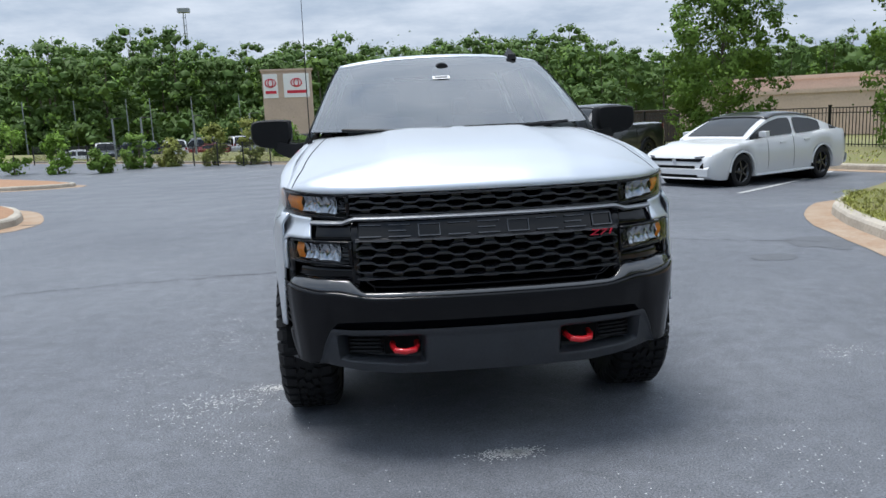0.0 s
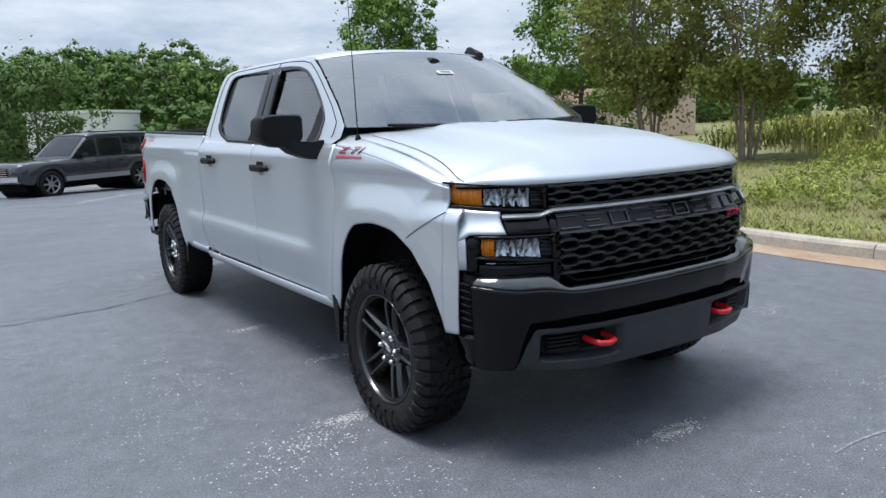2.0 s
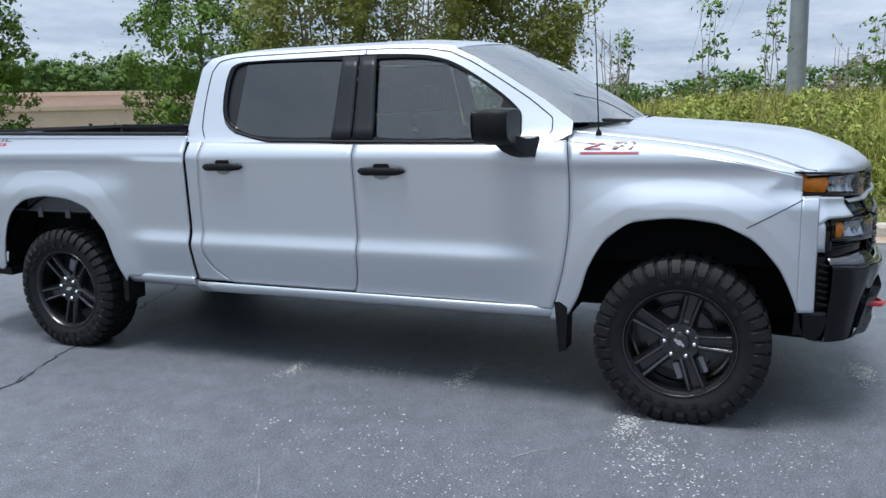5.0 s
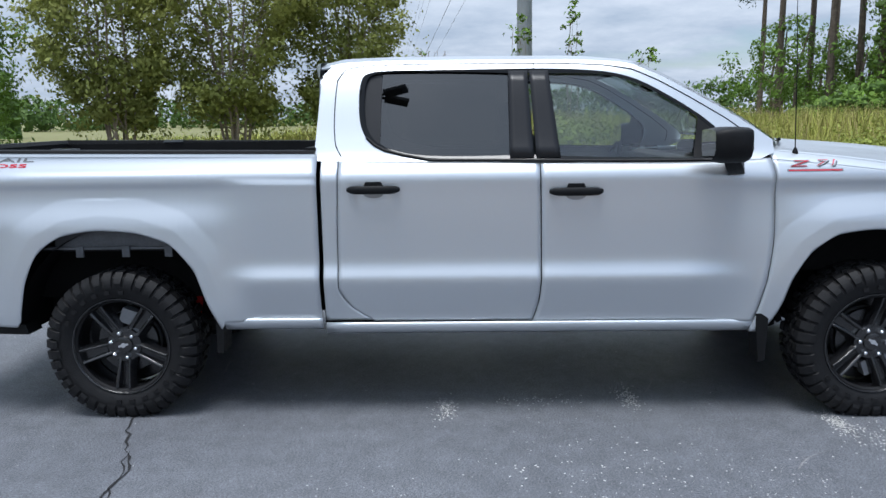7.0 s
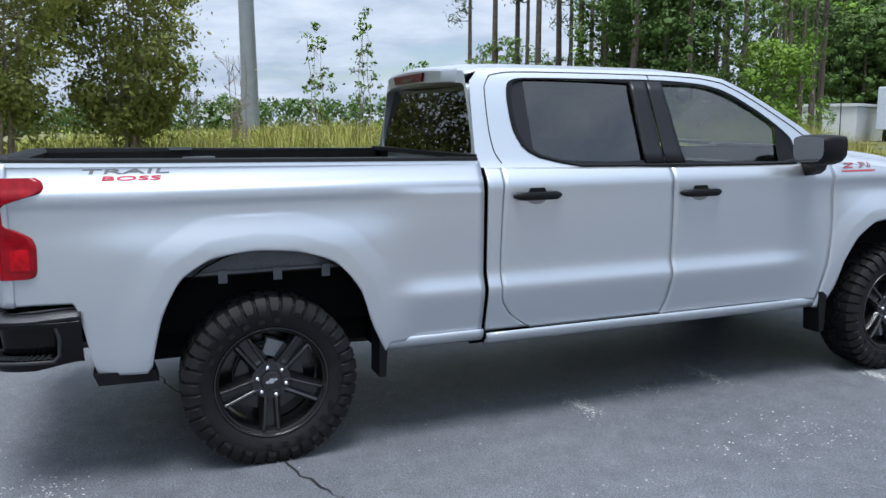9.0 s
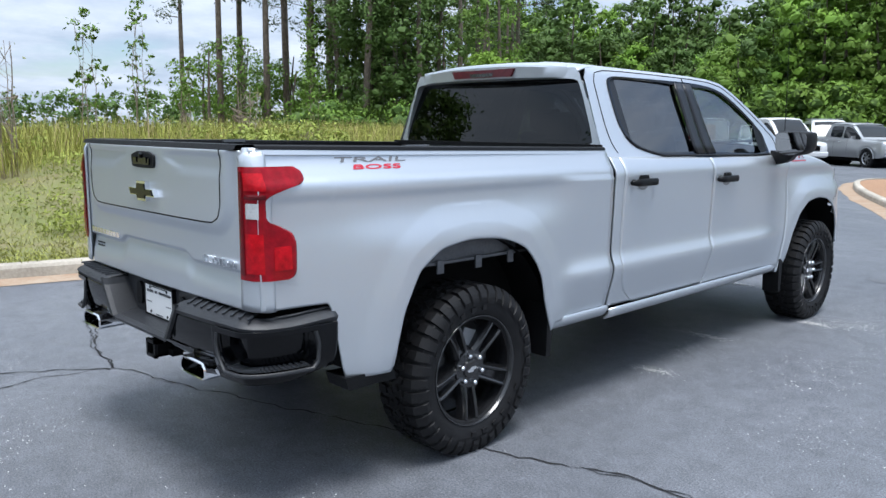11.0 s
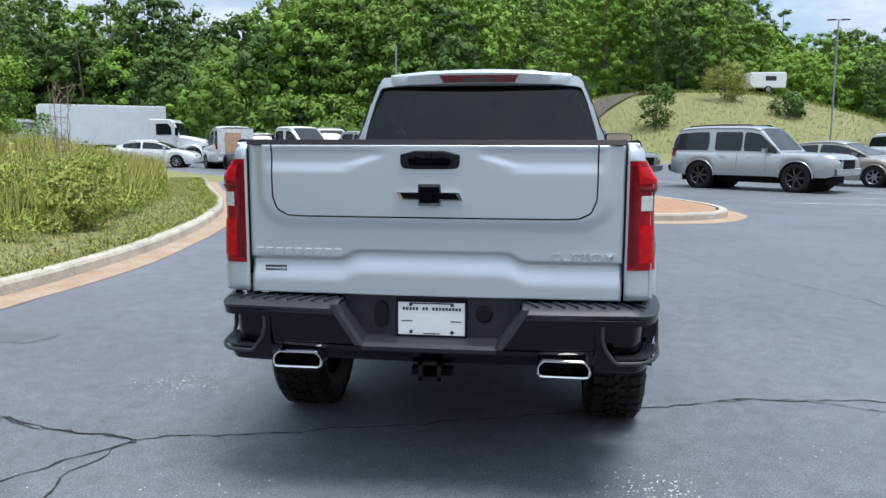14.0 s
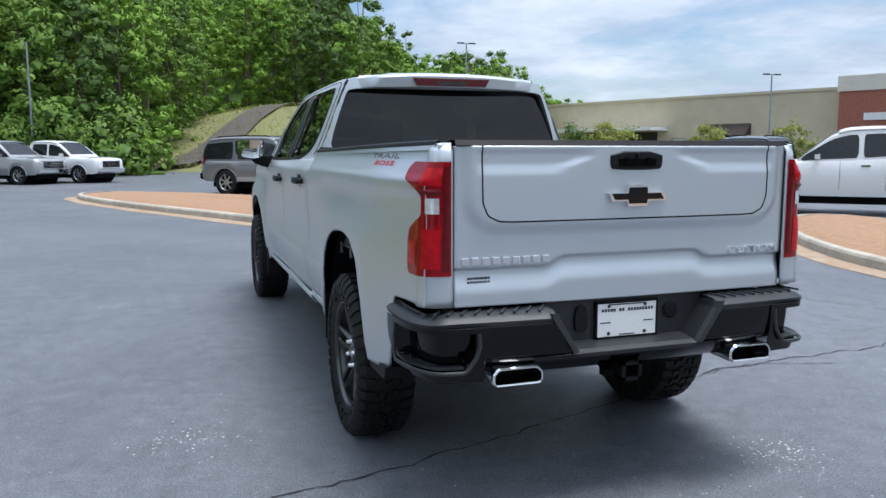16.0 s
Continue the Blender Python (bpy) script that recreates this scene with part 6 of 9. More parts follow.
island("island_south", [(4.9, -20.9), (3.4, -16.4), (1.0, -11.6), (-0.2, -9.0), (-1.8, -8.1), (-3.8, -8.6), (-4.2, -10.6), (-2.6, -14.5), (0.8, -19.4), (3.8, -22.3)], "orange pine straw island bed with concrete kerb")
island("island_west", [(-6.0, 1.6), (-6.0, -1.0), (-7.2, -3.6), (-8.6, -5.4), (-10.4, -7.0), (-11.4, -6.2), (-9.9, -3.0), (-8.8, 1.0), (-7.4, 2.6)], "orange pine straw island bed with concrete kerb")
island("island_north_west", [outward(*q) for q in ((-6.2, 6.4), (-6.7, 8.4), (-8.0, 10.0), (-10.0, 10.4), (-10.4, 7.0), (-8.0, 5.6))], "orange pine straw island bed with concrete kerb")
island("island_far_west", [outward(*q) for q in ((-8.2, 15.9), (-10.0, 17.3), (-16.0, 21.0), (-18.0, 19.5), (-13.0, 16.2), (-10.2, 15.3))], "orange pine straw island bed with concrete kerb")


# cracks: jagged dark ribbons a few millimetres proud of the lot
def crack(points, w, seed):
    rnd = random.Random(seed)
    pts = resample([(x, y, 0) for x, y in points], max(6, int(sum((Vector(a) - Vector(b)).length for a, b in zip(points, points[1:])) / 0.05)), closed=False)
    vs, fs = [], []
    wob = 0
    for i, p in enumerate(pts):
        d = (pts[min(i + 1, len(pts) - 1)] - pts[max(i - 1, 0)]).normalized()
        nr = Vector((-d.y, d.x, 0))
        wob = wob * 0.75 + rnd.uniform(-0.022, 0.022)
        ww = w * rnd.uniform(0.2, 1.0)
        for s in (-1, 1):
            q = p + nr * (wob + s * ww / 2)
            vs.append((q.x, q.y, lot_z(q.x, q.y) + 0.004))
    fs = [(2 * i, 2 * i + 2, 2 * i + 3, 2 * i + 1) for i in range(len(pts) - 1)]
    part("crack", (vs, [f[::-1] for f in fs]), "crack", lot, smooth=False)


crack([(2.9, 2.45), (2.39, 2.58), (1.85, 2.73), (1.52, 2.78), (1.39, 2.69), (0.76, 2.58), (0.43, 2.45), (-0.1, 2.25), (-0.48, 2.09), (-1.13, 1.89), (-1.64, 1.73), (-2.0, 1.68), (-2.44, 1.68), (-3.1, 1.62), (-4.05, 1.36), (-5.4, 1.2)], 0.016, 1)
crack([(1.52, 2.78), (1.75, 3.05), (1.9, 3.4), (2.6, 4.1)], 0.020, 2)
crack([(1.52, 2.79), (1.6, 3.15), (1.5, 3.5), (1.0, 4.6)], 0.014, 8)
crack([(1.52, 2.78), (2.05, 2.66), (2.65, 2.44), (3.1, 2.2), (3.93, 1.82), (4.4, 1.6)], 0.018, 3)
crack([(-1.40, 1.78), (-1.6, 1.74), (-1.87, 1.69), (-2.4, 1.9)], 0.012, 4)
crack([(-2.73, -2.68), (-3.0, -2.1), (-3.29, -1.63), (-3.71, -0.62), (-4.4, 0.9)], 0.011, 5)
crack([(-2.73, -2.68), (-1.9, -4.6), (-0.8, -7.6)], 0.010, 6)

# bare and chalky specks, scraped marks
rng = np.random.default_rng(5)
spots = [(0.047, -2.92, 0.15, 0.05, 520), (0.10, -2.90, 0.06, 0.03, 160), (-1.09, -1.80, 0.14, 0.05, 340), (-1.35, -1.95, 0.25, 0.2, 260), (-1.6, -2.1, 0.3, 0.2, 150), (-0.70, -0.80, 0.16, 0.06, 260), (-0.87, 0.25, 0.14, 0.06, 200), (2.3, -1.9, 0.2, 0.12, 90), (-1.25, -2.5, 0.35, 0.3, 160), (-1.9, -1.2, 0.4, 0.5, 240), (-1.6, -0.5, 0.3, 0.5, 160), (-0.75, -0.25, 0.1, 0.25, 70), (-2.1, 0.6, 0.5, 0.5, 140), (1.0, 3.6, 0.5, 0.3, 240), (0.5, 3.9, 0.4, 0.3, 200), (-0.9, 3.0, 0.2, 0.2, 160), (1.7, 1.9, 0.3, 0.2, 120), (0.2, -3.6, 0.9, 0.4, 200), (-1.2, -3.4, 0.8, 0.4, 120), (1.3, -3.2, 0.5, 0.3, 120), (-2.6, -3.2, 0.6, 0.5, 110), (-2.9, 2.6, 0.6, 0.5, 200), (-3.2, -0.6, 0.7, 0.9, 130), (0, 0, 5.0, 4.5, 900), (-1.0, 3.8, 1.5, 0.8, 300), (1.6, 1.0, 0.5, 0.5, 60), (2.0, 3.6, 0.5, 0.5, 160), (-2.0, 3.4, 0.5, 0.5, 140)]
vs, fs = [], []
for x, y, sx, sy, cnt in spots:
    for px, py, s, a in zip(rng.normal(x, sx * 0.55, cnt), rng.normal(y, sy * 0.55, cnt), rng.uniform(0.0012, 0.0058 if sx > 0.3 else 0.0075, cnt), rng.uniform(0, 6.28, cnt)):
        k = len(vs)
        c, d = math.cos(a) * s, math.sin(a) * s
        vs += [(px + c, py + d, 0.0035), (px - d * 0.7, py + c * 0.7, 0.0035), (px - c * 1.3, py - d * 1.3, 0.0035), (px + d * 0.8, py - c * 0.8, 0.0035)]
        fs.append((k, k + 1, k + 2, k + 3))
tagged(part("asphalt_specks", (vs, fs), "speck", smooth=False), "pale bare stone specks in worn asphalt", "specks", kind="stuff")


def paint_line(a, b, w=0.10):
    a, b = Vector(a), Vector(b)
    d = (b - a).normalized()
    nr = Vector((-d.y, d.x)) * w / 2
    k = max(1, int((b - a).length / 1.0))
    rows = [[], []]
    for i in range(k + 1):
        p = a.lerp(b, i / k)
        for r, s in ((0, -1), (1, 1)):
            q = p + nr * s
            rows[r].append((q.x, q.y, lot_z(q.x, q.y) + 0.006))
    part("bay_line", loft(rows, caps=False, closed=False), "line_paint", lot, smooth=False)


for k in range(9):
    p = Vector((10.4, 11.3)) + Vector((-0.772, 0.635)) * 2.75 * k
    q = p - Vector((0.76, 0.65)) * 5.2
    paint_line(outward(p.x, p.y, -0.2 if p.x > 6 else -0.05), outward(q.x, q.y, -0.2 if q.x > 6 else -0.05))
for k in range(8):
    p = Vector((-1.0, -17.3)) + Vector((-0.84, 0.54)) * 0.2 + Vector((-0.80, -0.60)) * 0 + Vector((-2.6 * k, -1.3 * k))
    paint_line(p, p + Vector((2.6, -4.6)))
for k in range(6):
    p = Vector((-5.9, -13.2)) + Vector((-1.75 * k, -2.0 * k))
    paint_line(p, p + Vector((-3.8, 0.4)))

# old oil stains and scrapes
M["stain"] = material("oily_asphalt", (0.075, 0.078, 0.086), 0.5, second=(0.115, 0.121, 0.134), scale=9, bump=0.3, bump_scale=140)


def stain(x, y, rx, ry, seed, mat="stain"):
    rd = random.Random(seed)
    pts = []
    for k in range(36):
        a = 2 * math.pi * k / 36
        f = 0.75 + 0.35 * noise.noise((math.cos(a) * 1.6 + seed, math.sin(a) * 1.6, seed * 0.7))
        pts.append((x + rx * f * math.cos(a), y + ry * f * math.sin(a), lot_z(x, y) + 0.003))
    part("stain", (pts, [tuple(range(36))]), mat, lot, smooth=False)


stain(4.25, 1.55, 0.42, 0.5, 1)
stain(3.4, 1.0, 0.3, 0.2, 2)
stain(-0.9, -4.2, 0.25, 0.12, 6)
M["scrape"] = material("pale_scrape", (0.34, 0.34, 0.345), 0.8, second=(0.13, 0.135, 0.148), scale=30)
rd = random.Random(3)
for k in range(70):
    x, y, a, ln = rd.uniform(-4.5, 3.5), rd.uniform(-5.0, 4.6), rd.uniform(0, 3.14), rd.uniform(0.08, 0.5)
    crv = rd.uniform(-0.5, 0.5)
    pts = [(x + ln * t * math.cos(a + crv * t), y + ln * t * math.sin(a + crv * t)) for t in (q / 6 for q in range(7))]
    rows = [[(px + s * 0.004 * math.sin(a + 1.57 + 0), py + s * 0.006, 0.0032) for px, py in pts] for s in (-1, 1)]
    part("scrape", loft(rows, caps=False, closed=False), "scrape", lot, smooth=False)

# track up the grassy hill
M["track"] = material("worn_track", (0.065, 0.060, 0.058), 0.9, second=(0.10, 0.075, 0.06), scale=1.5, bump=0.4, bump_scale=20)
pts = [Vector((*polar_(az, d), 0)) for az, d in ((178.0, 60), (-178.6, 66), (-176.6, 74), (-174.6, 82), (-172.6, 90), (-171.0, 98))]
rows = [[], []]
for i, q in enumerate(resample(pts, 40, closed=False)):
    for k, o in ((0, -1.7), (1, 1.7)):
        x = q.x + o
        rows[k].append((x, q.y, max(far_z(x, q.y), 0.0) + 0.10))
tagged(part("hill_path", loft(rows, caps=False, closed=False), "track"), "narrow grey brown track climbing the grassy hill", "path", kind="structure")

# ---------------------------------------------------------------- plants
def leaf_material(name, color, var=0.16, glow=0.2):
    m = bpy.data.materials.new(name)
    m.use_nodes = True
    n, l = m.node_tree.nodes, m.node_tree.links
    b = n["Principled BSDF"]
    b.inputs["Roughness"].default_value, b.inputs["Specular IOR Level"].default_value = 0.6, 0.2
    geo, mr, hs, mr2 = n.new("ShaderNodeNewGeometry"), n.new("ShaderNodeMapRange"), n.new("ShaderNodeHueSaturation"), n.new("ShaderNodeMapRange")
    mr.inputs["To Min"].default_value, mr.inputs["To Max"].default_value = 1 - var, 1 + var
    mr2.inputs["To Min"].default_value, mr2.inputs["To Max"].default_value = 0.482, 0.515
    ns, tc = n.new("ShaderNodeTexNoise"), n.new("ShaderNodeTexCoord")
    ns.inputs["Scale"].default_value = 0.35
    l.new(tc.outputs["Object"], ns.inputs["Vector"])
    l.new(ns.outputs["Fac"], mr2.inputs["Value"])
    l.new(geo.outputs["Random Per Island"], mr.inputs["Value"])
    hs.inputs["Color"].default_value = (*color, 1)
    l.new(mr.outputs[0], hs.inputs["Value"]); l.new(mr2.outputs[0], hs.inputs["Hue"])
    l.new(hs.outputs[0], b.inputs["Base Color"])
    tr, ad, out = n.new("ShaderNodeBsdfTranslucent"), n.new("ShaderNodeMixShader"), n["Material Output"]
    ad.inputs[0].default_value = glow
    l.new(hs.outputs[0], tr.inputs["Color"]); l.new(b.outputs[0], ad.inputs[1]); l.new(tr.outputs[0], ad.inputs[2]); l.new(ad.outputs[0], out.inputs[0])
    return m


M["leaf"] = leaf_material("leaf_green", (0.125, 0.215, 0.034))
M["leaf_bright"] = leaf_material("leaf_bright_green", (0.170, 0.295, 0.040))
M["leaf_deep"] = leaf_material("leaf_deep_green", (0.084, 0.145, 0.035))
M["leaf_olive"] = leaf_material("leaf_olive", (0.265, 0.295, 0.078), 0.25, 0.38)
M["needle"] = leaf_material("pine_needles", (0.055, 0.085, 0.034))
M["grass_blade"] = leaf_material("grass_blades", (0.32, 0.34, 0.080), 0.4)
M["hill_grass"] = leaf_material("hill_grass_blades", (0.215, 0.245, 0.066), 0.3)
M["grass_dry"] = leaf_material("dry_grass", (0.33, 0.27, 0.13), 0.4)
M["weed"] = leaf_material("weed_leaves", (0.26, 0.31, 0.066), 0.4)
M["bark"] = material("bark", (0.12, 0.095, 0.075), 0.9, vary=0.4, scale=6, bump=0.6, bump_scale=25)
M["bark_pale"] = material("smooth_pale_bark", (0.25, 0.20, 0.155), 0.8, vary=0.3, scale=5, bump=0.3, bump_scale=30)


class Cards:
    """Gathers leaves: small pointed quads, each an island of its own, with soft normals."""

    def __init__(self, seed):
        self.r, self.v, self.nr = np.random.default_rng(seed), [], []

    def add(self, centres, size, up=0.3, slim=0.5, out=None):
        n = len(centres)
        c = np.asarray(centres, float)
        if out is None:
            out = self.r.normal(size=(n, 3)) * 0.6 + (0, 0, up + 0.6)
        out = out / (np.linalg.norm(out, axis=1)[:, None] + 1e-9)
        g = out + self.r.normal(size=(n, 3)) * 0.55
        g /= np.linalg.norm(g, axis=1)[:, None] + 1e-9
        e = np.cross(g, self.r.normal(size=(n, 3)))
        e /= np.linalg.norm(e, axis=1)[:, None] + 1e-9
        d = np.cross(g, e)
        s = (size * self.r.uniform(0.6, 1.4, n))[:, None]
        self.v.append(np.stack([c - d * s, c + e * s * slim, c + d * s, c - e * s * slim], 1).reshape(-1, 3))
        self.nr.append(np.repeat(out, 4, 0))

    def clumps(self, centres, spread, per, size, up=0.3, slim=0.5):
        c = np.repeat(np.asarray(centres), per, 0)
        off = self.r.normal(size=c.shape)
        self.add(c + off * spread, size, up, slim, off * 0.7 + (0, 0, up + 0.3))

    def lobes(self, centres, radii, per, size, middle, slim=0.5, squash=0.8):
        """Leaves on the skins of rounded clumps; their normals follow clump and crown."""
        c, rr = np.repeat(np.asarray(centres), per, 0), np.repeat(np.asarray(radii), per)[:, None]
        d = self.r.normal(size=c.shape)
        d /= np.linalg.norm(d, axis=1)[:, None]
        q = c + d * rr * (1, 1, squash) * (0.62 + 0.46 * self.r.uniform(0, 1, (len(c), 1)) ** 0.7)
        big = c - np.asarray(middle)
        big = big / (np.linalg.norm(big, axis=1)[:, None] + 1e-9)
        keep = (d * big).sum(1) > -0.45
        self.add(q[keep], size, 0.3, slim, (d * 0.85 + big * 0.35 + (0, 0, 0.22))[keep])

    def blades(self, base, height, lean=0.25, width=0.008):
        n = len(base)
        b = np.asarray(base, float)
        h = (height * self.r.uniform(0.5, 1.25, n))[:, None]
        top = b + np.concatenate([self.r.normal(size=(n, 2)) * lean, np.ones((n, 1))], 1) * h
        a = self.r.uniform(0, 6.28, n)
        w = np.stack([np.cos(a), np.sin(a), 0 * a], 1) * width
        mid = (b + top) / 2 + np.concatenate([self.r.normal(size=(n, 2)) * 0.03, np.zeros((n, 1))], 1) * h
        self.v.append(np.stack([b - w, mid + w * 0.8, top, mid - w * 0.8], 1).reshape(-1, 3))
        o = self.r.normal(size=(n, 3)) * 0.35 + (0, 0, 0.8)
        self.nr.append(np.repeat(o / np.linalg.norm(o, axis=1)[:, None], 4, 0))

    def object(self, name, mat, parent=None, label="", kind=""):
        v = np.concatenate(self.v)
        n = len(v) // 4
        me = bpy.data.meshes.new(name)
        me.vertices.add(len(v)); me.vertices.foreach_set("co", v.astype(np.float32).ravel())
        me.loops.add(len(v)); me.loops.foreach_set("vertex_index", np.arange(len(v), dtype=np.int32))
        me.polygons.add(n); me.polygons.foreach_set("loop_start", np.arange(0, len(v), 4, dtype=np.int32))
        me.update(calc_edges=True)
        me.attributes.new("custom_normal", "FLOAT_VECTOR", "POINT").data.foreach_set("vector", np.concatenate(self.nr).astype(np.float32).ravel())
        me.materials.append(M[mat])
        ob = new(name, me)
        if parent:
            ob.parent = parent
        return tagged(ob, label=label, kind=kind)


def crown_points(r, n, z0, z1, rad, shape):
    """Clump centres inside a crown: denser towards its skin, uneven outline."""
    a, u = r.uniform(0, 2 * np.pi, n), r.uniform(0, 1, n)
    t = r.uniform(0.0, 1.0, n)
    if shape == "oval":
        prof = np.sqrt(np.clip(1 - (2 * t - 0.85) ** 2 / 1.35, 0.02, 1))
    elif shape == "cone":
        prof = (1 - t) ** 0.8 + 0.06
    else:
        prof = 0.35 + 0.75 * np.clip(t * 1.6, 0, 1) * np.sqrt(np.clip(1.15 - t, 0, 1))
    lob = 1 + 0.22 * np.sin(a * 3 + 5 * t) + 0.13 * np.sin(a * 7 - 9 * t)
    rr = rad * prof * lob * (0.35 + 0.65 * np.sqrt(u))
    return np.stack([rr * np.cos(a), rr * np.sin(a), z0 + (z1 - z0) * t], 1)


def limb_tree(name, label, x, y, z, h, rad, leaf, bark="bark", shape="oval", low=0.25, stems=1, seed=1, clumps=60, per=150, size=0.07, lobe=0.24, trunk_r=0.11, group="", sprays=0.2):
    """A tree near the camera: forked trunk and limbs, leafy clumps with gaps, loose sprays at the rim."""
    rnd, r = random.Random(seed), np.random.default_rng(seed)
    tree = thing(name, label, "tree", pose(x, y, z), group)
    pts = crown_points(r, clumps, h * low, h, rad, shape)
    geos = []
    for s in range(stems):
        a = 2 * math.pi * s / stems + rnd.uniform(-0.4, 0.4)
        out = (0.0 if stems == 1 else rad * rnd.uniform(0.25, 0.55))
        b0 = Vector((0.12 * math.cos(a) * (stems > 1), 0.12 * math.sin(a) * (stems > 1), -0.1))
        line = [b0 + (Vector((out * math.cos(a), out * math.sin(a), h * 0.86)) - b0) * t + Vector((rnd.uniform(-1, 1), rnd.uniform(-1, 1), 0)) * 0.05 * h * 0.3 * math.sin(t * 3) for t in (k / 7 for k in range(8))]
        geos.append(tube(line, trunk_r / (stems ** 0.45), 8, trunk_r * 0.12))
        for _ in range(int(18 / stems ** 0.5)):
            t = rnd.uniform(max(0.2, low * 0.8), 0.95)
            k = min(6, int(t * 7))
            st = line[k].lerp(line[k + 1], t * 7 - k)
            near = min(range(0, len(pts), 2), key=lambda i: (Vector(pts[i]) - st - Vector((rnd.uniform(-1, 1) * rad, rnd.uniform(-1, 1) * rad, rad * 0.45))).length)
            en = Vector(pts[near])
            mid = st.lerp(en, 0.5) + Vector((0, 0, -0.06 * (en - st).length))
            geos.append(tube([st, mid, en], trunk_r * 0.28 * (1.1 - t), 5, 0.006))
    part("trunk", join(*geos), bark, tree)
    c = Cards(seed)
    c.lobes(pts, lobe * rad * r.uniform(0.6, 1.25, len(pts)), per, size, (0, 0, h * (low + 1) * 0.48))
    if sprays:
        c.clumps(pts + r.normal(size=pts.shape) * lobe * rad * 0.5, lobe * rad * 0.75, int(per * sprays), size)
    c.object("crown", leaf, tree)
    return tree


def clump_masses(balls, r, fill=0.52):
    """Uneven solid cores added inside leafy clumps: balls holds x, y, z and radius."""
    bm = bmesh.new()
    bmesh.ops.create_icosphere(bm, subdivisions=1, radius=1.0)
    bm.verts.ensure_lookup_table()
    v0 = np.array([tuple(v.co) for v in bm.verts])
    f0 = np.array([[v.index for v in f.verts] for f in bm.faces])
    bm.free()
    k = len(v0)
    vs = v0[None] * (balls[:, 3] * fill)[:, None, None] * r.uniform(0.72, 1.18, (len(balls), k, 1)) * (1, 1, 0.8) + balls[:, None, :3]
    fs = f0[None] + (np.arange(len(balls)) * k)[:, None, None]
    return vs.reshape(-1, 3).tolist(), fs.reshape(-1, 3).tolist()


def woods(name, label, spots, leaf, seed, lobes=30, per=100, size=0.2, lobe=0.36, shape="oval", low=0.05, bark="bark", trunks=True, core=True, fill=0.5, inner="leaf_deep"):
    """A far belt of trees joined as one: trunks and lumpy leafy crowns."""
    holder = thing(name, label, "woods", kind="stuff")
    r = np.random.default_rng(seed)
    c, geos, masses = Cards(seed + 1), [], []
    for s in spots:
        x, y, z, h, rad = s[:5]
        lw = s[5] if len(s) > 5 else low
        o = np.array([x, y, z])
        nl = max(6, int(lobes * (1 - lw)))
        p = crown_points(r, nl, h * lw, h * 0.96, rad, shape) + o
        radii = lobe * rad * r.uniform(0.65, 1.3, nl)
        c.lobes(p, radii, per, size, o + (0, 0, h * (lw + 1) * 0.45))
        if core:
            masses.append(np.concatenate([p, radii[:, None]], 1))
        if trunks:
            geos.append(tube([(x, y, z - 0.3), (x + r.normal() * 0.2, y + r.normal() * 0.2, z + h * 0.5), (x + r.normal() * 0.3, y + r.normal() * 0.3, z + h * 0.95)], 0.02 * h * 0.6 + 0.05, 6, 0.03))
    c.object("foliage", leaf, holder, kind="stuff")
    # Solid cores close sky gaps; the default deeper green stands in for inner shade.
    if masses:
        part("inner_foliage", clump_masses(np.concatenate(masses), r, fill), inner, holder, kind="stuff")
    if geos:
        part("trunks", join(*geos), bark, holder, kind="stuff")
    return holder


def polar(az, d, o=(0, 0)):
    return o[0] + d * math.sin(radians(az)), o[1] + d * math.cos(radians(az))


rnd = random.Random(11)
# north: mixed woods over the far lot; tops follow the skyline
sky_n = curve_of([(-75, 7), (-30, 6.3), (-14, 6.9), (-9, 5.8), (-3, 6.5), (2, 5.6), (9, 6.4), (16, 5.9), (21, 4.2), (30, 4.6), (45, 4.3), (52, 3.4), (58, 2.4)])
spots = []
for row, d0 in ((0, 108), (1, 122), (2, 140)):
    for k in range(88):
        az = -74 + 1.5 * k + rnd.uniform(-0.8, 0.8)
        if row == 0 and az > 17:
            continue
        d = d0 + rnd.uniform(-5, 6) + (40 if az > 17 else 0)
        h = math.tan(radians(sky_n(az) * (0.76 + 0.09 * row) * rnd.uniform(0.90, 1.05))) * d + 3.2
        x, y = polar(az, d, (-0.4, -6.3))
        spots.append((x, y, -1.8, h, rnd.uniform(3.2, 4.8), (0.0 if row == 0 or (az > 17 and row == 1) else 0.5)))
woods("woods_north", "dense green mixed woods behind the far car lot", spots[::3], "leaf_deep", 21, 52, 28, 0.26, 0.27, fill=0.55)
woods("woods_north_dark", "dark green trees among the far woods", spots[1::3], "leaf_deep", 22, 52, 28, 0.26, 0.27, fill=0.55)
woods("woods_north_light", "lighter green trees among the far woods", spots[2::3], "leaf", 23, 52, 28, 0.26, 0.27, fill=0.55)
spots = []
for k in range(64):
    x, y = polar(-74 + 1.45 * k + rnd.uniform(-0.4, 0.4), 103 + rnd.uniform(-3, 2), (-0.4, -6.3))
    spots.append((x, y, -1.8, rnd.uniform(3.2, 6.5), rnd.uniform(2.4, 3.6)))
woods("thicket_north", "dark green undergrowth below the far woods", spots, "leaf_deep", 26, 24, 22, 0.30, 0.36, low=0.0, trunks=False, fill=0.55)


